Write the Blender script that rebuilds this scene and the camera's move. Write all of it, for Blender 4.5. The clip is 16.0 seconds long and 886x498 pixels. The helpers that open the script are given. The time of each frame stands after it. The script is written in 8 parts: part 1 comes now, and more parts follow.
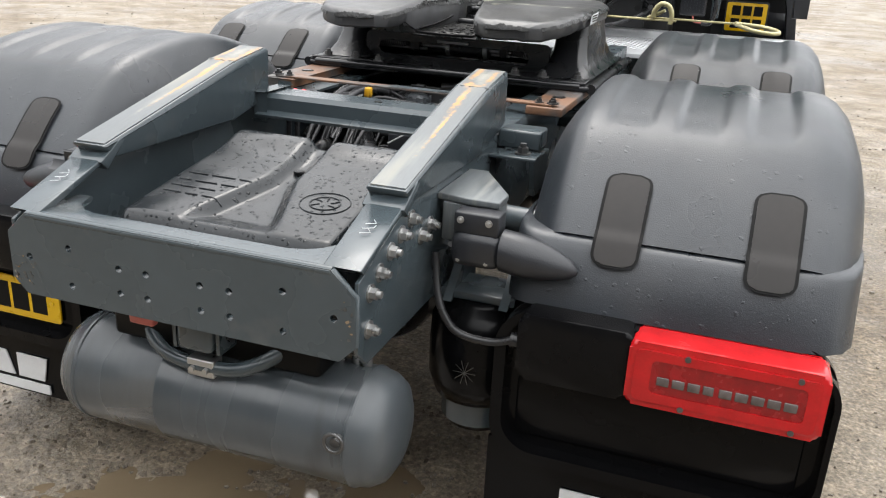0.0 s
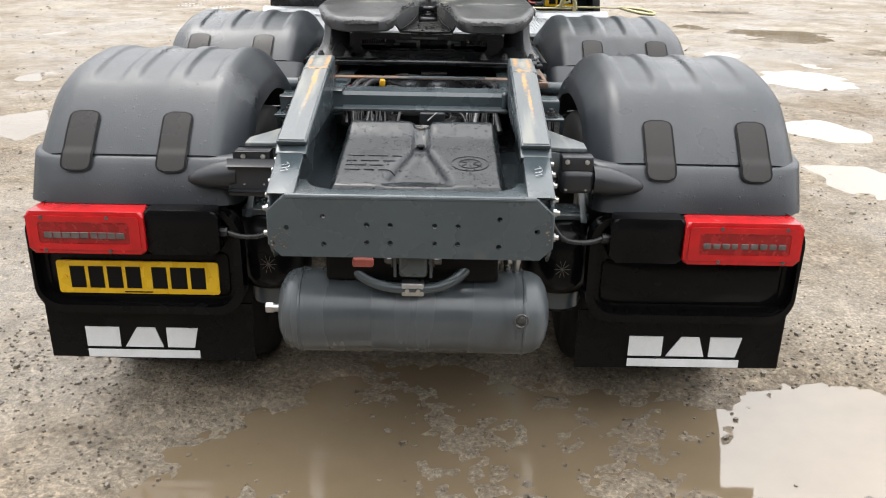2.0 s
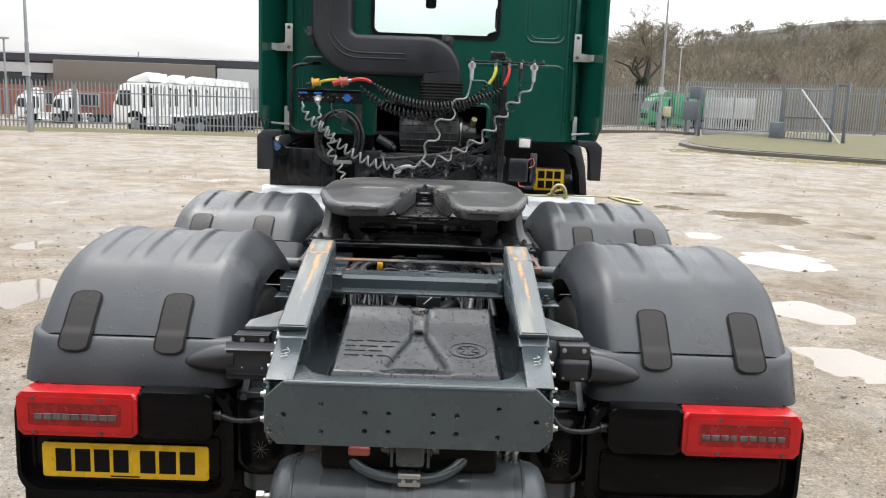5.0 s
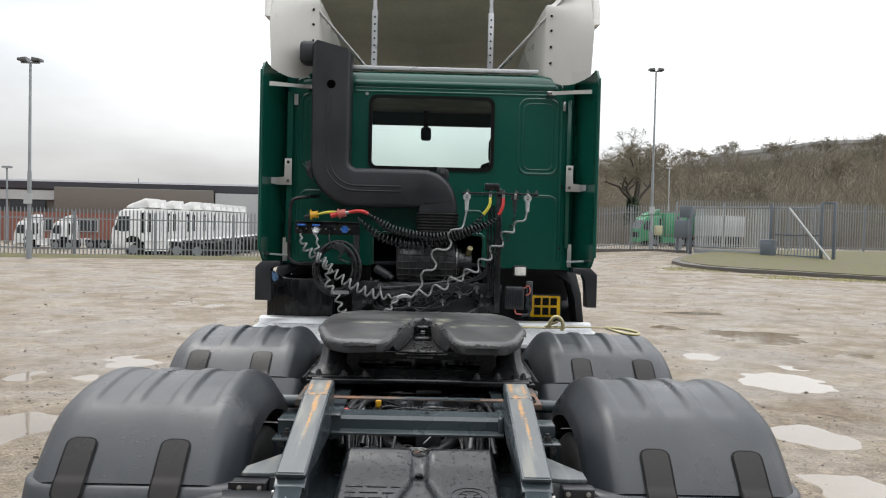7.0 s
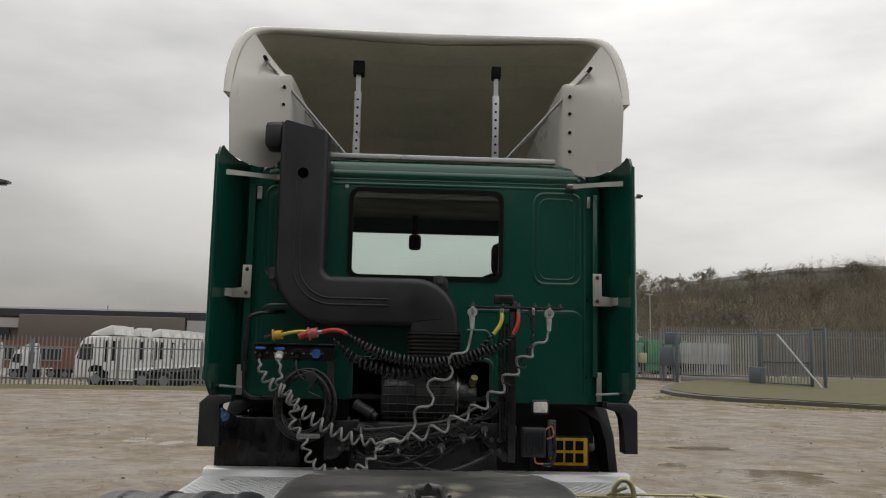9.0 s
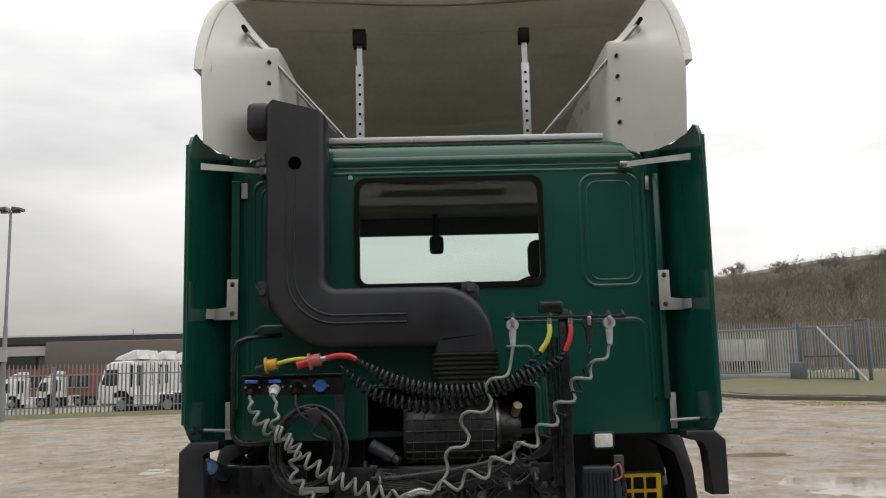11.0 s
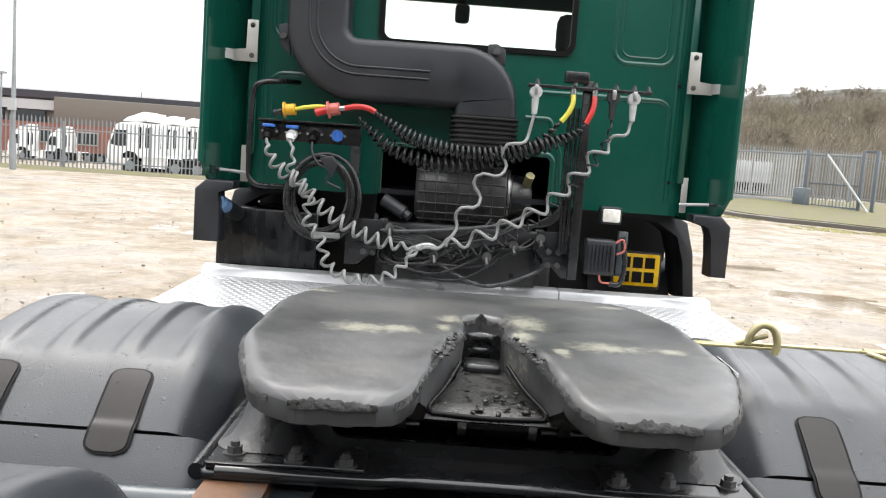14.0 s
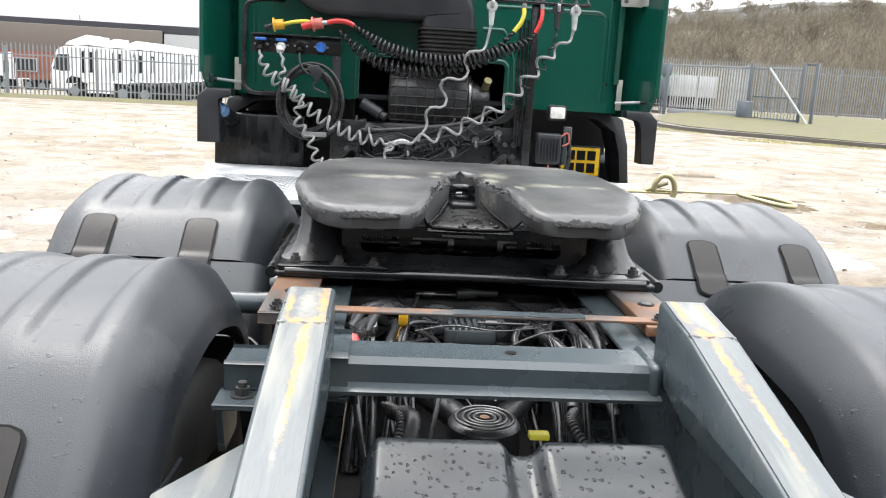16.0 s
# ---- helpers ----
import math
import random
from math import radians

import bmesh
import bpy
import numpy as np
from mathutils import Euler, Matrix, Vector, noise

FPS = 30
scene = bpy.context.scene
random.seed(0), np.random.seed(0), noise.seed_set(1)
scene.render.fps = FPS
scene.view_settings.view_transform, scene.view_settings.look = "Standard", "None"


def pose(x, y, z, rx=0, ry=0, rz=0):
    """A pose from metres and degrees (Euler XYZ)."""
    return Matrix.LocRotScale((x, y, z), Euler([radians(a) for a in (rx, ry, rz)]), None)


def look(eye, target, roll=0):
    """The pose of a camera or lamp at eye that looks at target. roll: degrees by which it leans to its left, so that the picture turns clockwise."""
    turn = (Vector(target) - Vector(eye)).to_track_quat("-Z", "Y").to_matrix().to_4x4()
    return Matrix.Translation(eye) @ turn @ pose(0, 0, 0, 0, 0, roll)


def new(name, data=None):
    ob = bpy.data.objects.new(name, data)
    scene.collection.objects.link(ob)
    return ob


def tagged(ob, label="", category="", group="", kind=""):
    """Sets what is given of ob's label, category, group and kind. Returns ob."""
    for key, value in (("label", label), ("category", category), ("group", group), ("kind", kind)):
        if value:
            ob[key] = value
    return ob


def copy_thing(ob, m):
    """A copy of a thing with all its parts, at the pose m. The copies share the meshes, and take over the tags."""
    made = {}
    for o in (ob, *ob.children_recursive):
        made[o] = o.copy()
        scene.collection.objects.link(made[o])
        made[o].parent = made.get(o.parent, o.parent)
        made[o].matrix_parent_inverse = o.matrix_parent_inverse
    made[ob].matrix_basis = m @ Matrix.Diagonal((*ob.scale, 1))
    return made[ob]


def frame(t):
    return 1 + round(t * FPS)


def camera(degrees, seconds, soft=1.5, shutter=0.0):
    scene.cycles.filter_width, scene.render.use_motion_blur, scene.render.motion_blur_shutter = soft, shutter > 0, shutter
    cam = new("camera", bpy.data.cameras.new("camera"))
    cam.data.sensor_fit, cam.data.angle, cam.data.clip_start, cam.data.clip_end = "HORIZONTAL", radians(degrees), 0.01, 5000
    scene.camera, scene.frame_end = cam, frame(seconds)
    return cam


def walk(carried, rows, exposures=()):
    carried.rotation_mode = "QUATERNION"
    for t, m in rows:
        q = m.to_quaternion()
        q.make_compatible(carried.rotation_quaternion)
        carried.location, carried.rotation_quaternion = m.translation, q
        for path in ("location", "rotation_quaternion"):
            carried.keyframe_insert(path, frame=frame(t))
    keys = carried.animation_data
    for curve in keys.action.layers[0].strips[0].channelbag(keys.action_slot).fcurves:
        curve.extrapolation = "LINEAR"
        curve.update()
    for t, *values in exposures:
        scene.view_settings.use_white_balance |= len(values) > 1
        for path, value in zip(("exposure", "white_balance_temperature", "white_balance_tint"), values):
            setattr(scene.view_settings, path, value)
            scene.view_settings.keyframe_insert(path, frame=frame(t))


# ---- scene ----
cam = camera(55.9, 16.0, soft=1.1)
PATH = [
    (0, (0.947, -1.201, 1.503), (0.316, 0.654, 0.774), 2.90),
    (0.5, (0.693, -1.579, 1.565), (0.374, 0.338, 0.797), 1.70),
    (1, (0.409, -1.787, 1.569), (0.250, 0.164, 0.837), 1.00),
    (1.5, (0.190, -2.023, 1.623), (0.109, -0.068, 0.887), -0.20),
    (2, (0.091, -2.111, 1.645), (0.089, -0.167, 0.878), 1.00),
    (2.5, (0.067, -2.120, 1.643), (0.079, -0.180, 0.868), 2.10),
    (3, (0.068, -2.113, 1.651), (0.084, -0.167, 0.890), 2.20),
    (3.5, (0.061, -2.113, 1.663), (0.080, -0.140, 0.972), 2.30),
    (4, (0.052, -2.107, 1.686), (0.077, -0.097, 1.110), 2.50),
    (4.5, (0.049, -2.113, 1.704), (0.075, -0.075, 1.240), 2.40),
    (4.7, (0.049, -2.115, 1.702), (0.075, -0.068, 1.281), 2.30),
    (6.8, (0.044, -2.135, 1.749), (0.061, -0.047, 1.653), 1.20),
    (7, (0.036, -2.129, 1.771), (0.063, -0.041, 1.705), 1.40),
    (7.5, (0.016, -2.024, 1.773), (0.063, 0.065, 1.786), 2.10),
    (8, (0.020, -1.741, 1.774), (0.069, 0.346, 1.859), 2.80),
    (8.5, (-0.074, -1.303, 1.751), (0.016, 0.777, 1.927), 1.90),
    (9, (-0.074, -0.885, 1.735), (0.004, 1.187, 1.989), 1.30),
    (9.2, (-0.038, -0.692, 1.747), (0.017, 1.379, 2.022), 1.10),
    (11.3, (-0.071, 0.064, 1.809), (-0.049, 2.136, 2.084), -1.40),
    (11.5, (-0.075, 0.074, 1.799), (-0.049, 2.150, 2.046), -1.20),
    (12, (-0.087, 0.086, 1.764), (-0.054, 2.170, 1.906), 0.10),
    (12.5, (-0.101, 0.089, 1.721), (-0.077, 2.179, 1.742), 2.50),
    (13, (-0.111, 0.074, 1.705), (-0.102, 2.163, 1.638), 4.30),
    (13.5, (-0.120, 0.075, 1.674), (-0.117, 2.159, 1.508), 4.90),
    (14, (-0.112, 0.063, 1.657), (-0.095, 2.139, 1.422), 4.20),
    (14.5, (-0.120, 0.004, 1.641), (-0.051, 2.073, 1.353), 3.80),
    (15, (-0.142, -0.125, 1.611), (-0.001, 1.933, 1.280), 4.10),
    (15.5, (-0.156, -0.402, 1.598), (-0.003, 1.648, 1.223), 4.10),
    (16, (-0.218, -0.625, 1.582), (-0.073, 1.418, 1.164), 3.30),
]
EXPOSURES = [(0.0, 0.75, 6500, 10), (1.5, 0.75, 6500, 10), (4.5, 0.6, 6400, 10), (7.0, 0.1, 6400, 10), (8.0, -0.65, 6700, 10), (9.0, -0.8, 6800, 10), (9.2, -0.8, 6800, 10), (11.5, -0.1, 6700, 10), (12.5, 0.3, 6700, 10), (13.5, 0.7, 6600, 10), (14.5, 1.12, 6500, 10), (16.0, 1.12, 6400, 10)]
walk(cam, [(t, look(eye, target, roll)) for t, eye, target, roll in PATH], EXPOSURES)

# ---- light: an overcast winter sky ----
world = bpy.data.worlds.new("overcast_sky")
scene.world = world
world.use_nodes = True
wn, wl = world.node_tree.nodes, world.node_tree.links
wn.clear()
w_out = wn.new("ShaderNodeOutputWorld")
w_bg = wn.new("ShaderNodeBackground")
w_sky = wn.new("ShaderNodeTexSky")
w_sky.sky_type, w_sky.sun_disc, w_sky.sun_elevation, w_sky.sun_rotation = "NISHITA", False, radians(62), radians(-30)
w_sky.dust_density = 4.0
w_geo = wn.new("ShaderNodeTexCoord")
w_map = wn.new("ShaderNodeMapping")
w_map.inputs["Scale"].default_value = (1.0, 1.0, 3.2)
w_noise = wn.new("ShaderNodeTexNoise")
w_noise.inputs["Scale"].default_value, w_noise.inputs["Detail"].default_value = 1.9, 6.0
w_noise.inputs["Roughness"].default_value = 0.52
w_ramp = wn.new("ShaderNodeValToRGB")
w_ramp.color_ramp.elements[0].position, w_ramp.color_ramp.elements[0].color = 0.33, (0.58, 0.585, 0.595, 1)
w_ramp.color_ramp.elements[1].position, w_ramp.color_ramp.elements[1].color = 0.66, (1.0, 1.0, 1.0, 1)
w_sep = wn.new("ShaderNodeSeparateXYZ")
w_grad = wn.new("ShaderNodeMapRange")
w_grad.inputs["From Min"].default_value, w_grad.inputs["From Max"].default_value = 0.0, 1.0
w_grad.inputs["To Min"].default_value, w_grad.inputs["To Max"].default_value = 0.40, 1.78
w_cloud = wn.new("ShaderNodeMix")
w_cloud.data_type, w_cloud.blend_type = "RGBA", "MULTIPLY"
w_cloud.inputs[0].default_value = 1.0
w_scale = wn.new("ShaderNodeMix")
w_scale.data_type, w_scale.blend_type = "RGBA", "MULTIPLY"
w_scale.inputs[0].default_value = 1.0
w_scale.inputs[7].default_value = (8.4, 8.4, 8.35, 1)
w_mix = wn.new("ShaderNodeMix")
w_mix.data_type = "RGBA"
w_mix.inputs[0].default_value = 0.9
wl.new(w_geo.outputs["Generated"], w_map.inputs["Vector"])
wl.new(w_map.outputs["Vector"], w_noise.inputs["Vector"])
wl.new(w_noise.outputs["Fac"], w_ramp.inputs["Fac"])
wl.new(w_geo.outputs["Generated"], w_sep.inputs[0])
w_lean = wn.new("ShaderNodeMath")
w_lean.operation = "MULTIPLY_ADD"
w_lean.inputs[1].default_value = 0.22
wl.new(w_sep.outputs["X"], w_lean.inputs[0])
wl.new(w_sep.outputs["Z"], w_lean.inputs[2])
wl.new(w_lean.outputs[0], w_grad.inputs["Value"])
wl.new(w_ramp.outputs["Color"], w_cloud.inputs[6])
wl.new(w_grad.outputs["Result"], w_cloud.inputs[7])
wl.new(w_cloud.outputs[2], w_scale.inputs[6])
wl.new(w_sky.outputs["Color"], w_mix.inputs[6])
wl.new(w_scale.outputs[2], w_mix.inputs[7])
wl.new(w_mix.outputs[2], w_bg.inputs["Color"])
w_bg.inputs["Strength"].default_value = 0.25
wl.new(w_bg.outputs[0], w_out.inputs[0])

sun_data = bpy.data.lights.new("sun", "SUN")
sun_data.energy, sun_data.angle, sun_data.color = 0.8, radians(25), (1.0, 0.97, 0.93)
sun_ob = new("sun", sun_data)
sun_ob.matrix_world = look((-4, 7, 15), (0, 0, 0))

# ---- materials ----
def worn_patches(m, spots, color, ragged=14.0):
    """Pale worn patches on a material: ragged ovals (x, y, half width, half depth) in the object's own plan."""
    n, l = m.node_tree.nodes, m.node_tree.links
    b = n["Principled BSDF"]
    co = n.new("ShaderNodeTexCoord")
    nz = n.new("ShaderNodeTexNoise")
    nz.inputs["Scale"].default_value, nz.inputs["Detail"].default_value, nz.inputs["Roughness"].default_value = ragged, 7.0, 0.7
    l.new(co.outputs["Object"], nz.inputs["Vector"])
    best = None
    for x, y, hx, hy in spots:
        sub = n.new("ShaderNodeVectorMath"); sub.operation = "SUBTRACT"
        sub.inputs[1].default_value = (x, y, 0)
        mul = n.new("ShaderNodeVectorMath"); mul.operation = "MULTIPLY"
        mul.inputs[1].default_value = (1 / hx, 1 / hy, 0)
        ln = n.new("ShaderNodeVectorMath"); ln.operation = "LENGTH"
        l.new(co.outputs["Object"], sub.inputs[0]); l.new(sub.outputs[0], mul.inputs[0]); l.new(mul.outputs[0], ln.inputs[0])
        if best is None:
            best = ln.outputs["Value"]
        else:
            mn = n.new("ShaderNodeMath"); mn.operation = "MINIMUM"
            l.new(best, mn.inputs[0]); l.new(ln.outputs["Value"], mn.inputs[1])
            best = mn.outputs[0]
    mad = n.new("ShaderNodeMath"); mad.operation = "MULTIPLY_ADD"
    mad.inputs[1].default_value = 3.2
    l.new(nz.outputs["Fac"], mad.inputs[0]); l.new(best, mad.inputs[2])
    rg = n.new("ShaderNodeMapRange")
    rg.inputs["From Min"].default_value, rg.inputs["From Max"].default_value = 1.75, 2.55
    rg.inputs["To Min"].default_value, rg.inputs["To Max"].default_value = 0.85, 0.0
    l.new(mad.outputs[0], rg.inputs["Value"])
    old = b.inputs["Base Color"].links[0].from_socket
    mx = n.new("ShaderNodeMix"); mx.data_type = "RGBA"
    mx.inputs[7].default_value = (*color, 1)
    l.new(rg.outputs["Result"], mx.inputs[0]); l.new(old, mx.inputs[6])
    l.new(mx.outputs[2], b.inputs["Base Color"])


def material(name, color, rough=0.5, metal=0.0, vary=0.15, scale=6.0, bump=0.0, bump_scale=60.0, stain=None, stain_at=(0.55, 0.7), stain_scale=3.0, rough_vary=0.12, spec=0.5, stretch=(1, 1, 1), coat=0.0, random_tone=0.0, drops=0.0, drop_few=0.45, drop_high=0.35):
    """A plain surface with tone that varies at two scales, fine relief and, where given, stains of a second colour."""
    m = bpy.data.materials.new(name)
    m.use_nodes = True
    n, l = m.node_tree.nodes, m.node_tree.links
    b = n["Principled BSDF"]
    b.inputs["Metallic"].default_value = metal
    b.inputs["Specular IOR Level"].default_value = spec
    b.inputs["Coat Weight"].default_value = coat
    b.inputs["Coat Roughness"].default_value = 0.06
    co = n.new("ShaderNodeTexCoord")
    mp = n.new("ShaderNodeMapping")
    mp.inputs["Scale"].default_value = stretch
    l.new(co.outputs["Object"], mp.inputs["Vector"])
    def noisy(sc, detail=4.0):
        t = n.new("ShaderNodeTexNoise")
        t.inputs["Scale"].default_value, t.inputs["Detail"].default_value = sc, detail
        l.new(mp.outputs["Vector"], t.inputs["Vector"])
        return t.outputs["Fac"]
    big, fine = noisy(scale), noisy(scale * 9)
    mixf = n.new("ShaderNodeMath")
    mixf.operation = "MULTIPLY_ADD"
    mixf.inputs[1].default_value = 0.45
    l.new(fine, mixf.inputs[0]); l.new(big, mixf.inputs[2])
    rg = n.new("ShaderNodeMapRange")
    rg.inputs["From Min"].default_value, rg.inputs["From Max"].default_value = 0.45, 1.0
    rg.inputs["To Min"].default_value, rg.inputs["To Max"].default_value = 1 - vary, 1 + vary
    l.new(mixf.outputs[0], rg.inputs["Value"])
    tone = rg.outputs["Result"]
    if random_tone:
        oi = n.new("ShaderNodeObjectInfo")
        rr = n.new("ShaderNodeMapRange")
        rr.inputs["To Min"].default_value, rr.inputs["To Max"].default_value = 1 - random_tone, 1 + random_tone
        l.new(oi.outputs["Random"], rr.inputs["Value"])
        mm = n.new("ShaderNodeMath"); mm.operation = "MULTIPLY"
        l.new(tone, mm.inputs[0]); l.new(rr.outputs["Result"], mm.inputs[1])
        tone = mm.outputs[0]
    mul = n.new("ShaderNodeMix")
    mul.data_type, mul.blend_type = "RGBA", "MULTIPLY"
    mul.inputs[0].default_value = 1.0
    mul.inputs[6].default_value = (*color, 1)
    l.new(tone, mul.inputs[7])
    out = mul.outputs[2]
    if stain:
        sn = noisy(stain_scale, 6.0)
        sr = n.new("ShaderNodeMapRange")
        sr.inputs["From Min"].default_value, sr.inputs["From Max"].default_value = stain_at
        l.new(sn, sr.inputs["Value"])
        sm = n.new("ShaderNodeMix")
        sm.data_type = "RGBA"
        sm.inputs[7].default_value = (*stain, 1)
        l.new(sr.outputs["Result"], sm.inputs[0]); l.new(out, sm.inputs[6])
        out = sm.outputs[2]
    l.new(out, b.inputs["Base Color"])
    r2 = n.new("ShaderNodeMapRange")
    r2.inputs["From Min"].default_value, r2.inputs["From Max"].default_value = 0.3, 0.7
    r2.inputs["To Min"].default_value, r2.inputs["To Max"].default_value = max(0.02, rough - rough_vary), min(1, rough + rough_vary)
    l.new(big, r2.inputs["Value"]); l.new(r2.outputs["Result"], b.inputs["Roughness"])
    if bump:
        bp = n.new("ShaderNodeBump")
        bp.inputs["Strength"].default_value, bp.inputs["Distance"].default_value = 0.6, bump
        l.new(noisy(bump_scale), bp.inputs["Height"])
        l.new(bp.outputs["Normal"], b.inputs["Normal"])
    if drops:
        # rain drops standing on the surface
        vo = n.new("ShaderNodeTexVoronoi")
        vo.inputs["Scale"].default_value = drops
        wob = n.new("ShaderNodeTexNoise")
        wob.inputs["Scale"].default_value = drops * 1.6
        l.new(co.outputs["Object"], wob.inputs["Vector"])
        cen = n.new("ShaderNodeVectorMath"); cen.operation = "SUBTRACT"
        cen.inputs[1].default_value = (0.5, 0.5, 0.5)
        amp = n.new("ShaderNodeVectorMath"); amp.operation = "SCALE"
        amp.inputs["Scale"].default_value = 0.9 / drops
        sm2 = n.new("ShaderNodeVectorMath"); sm2.operation = "ADD"
        l.new(wob.outputs["Color"], cen.inputs[0]); l.new(cen.outputs[0], amp.inputs[0])
        l.new(co.outputs["Object"], sm2.inputs[0]); l.new(amp.outputs[0], sm2.inputs[1])
        l.new(sm2.outputs[0], vo.inputs["Vector"])
        sep = n.new("ShaderNodeSeparateColor")
        l.new(vo.outputs["Color"], sep.inputs[0])
        size = n.new("ShaderNodeMapRange")
        size.inputs["From Min"].default_value, size.inputs["From Max"].default_value = drop_few, 1.0
        size.inputs["To Min"].default_value, size.inputs["To Max"].default_value = 0.0, 0.45
        l.new(sep.outputs[0], size.inputs["Value"])
        gap = n.new("ShaderNodeMath"); gap.operation = "SUBTRACT"
        l.new(size.outputs["Result"], gap.inputs[0]); l.new(vo.outputs["Distance"], gap.inputs[1])
        pos = n.new("ShaderNodeMath"); pos.operation = "MAXIMUM"
        pos.inputs[1].default_value = 0.0
        l.new(gap.outputs[0], pos.inputs[0])
        root = n.new("ShaderNodeMath"); root.operation = "POWER"
        root.inputs[1].default_value = 0.5
        l.new(pos.outputs[0], root.inputs[0])
        db = n.new("ShaderNodeBump")
        db.inputs["Strength"].default_value, db.inputs["Distance"].default_value = 1.0, drop_high / drops
        l.new(root.outputs[0], db.inputs["Height"])
        if bump:
            l.new(bp.outputs["Normal"], db.inputs["Normal"])
        l.new(db.outputs["Normal"], b.inputs["Normal"])
    return m


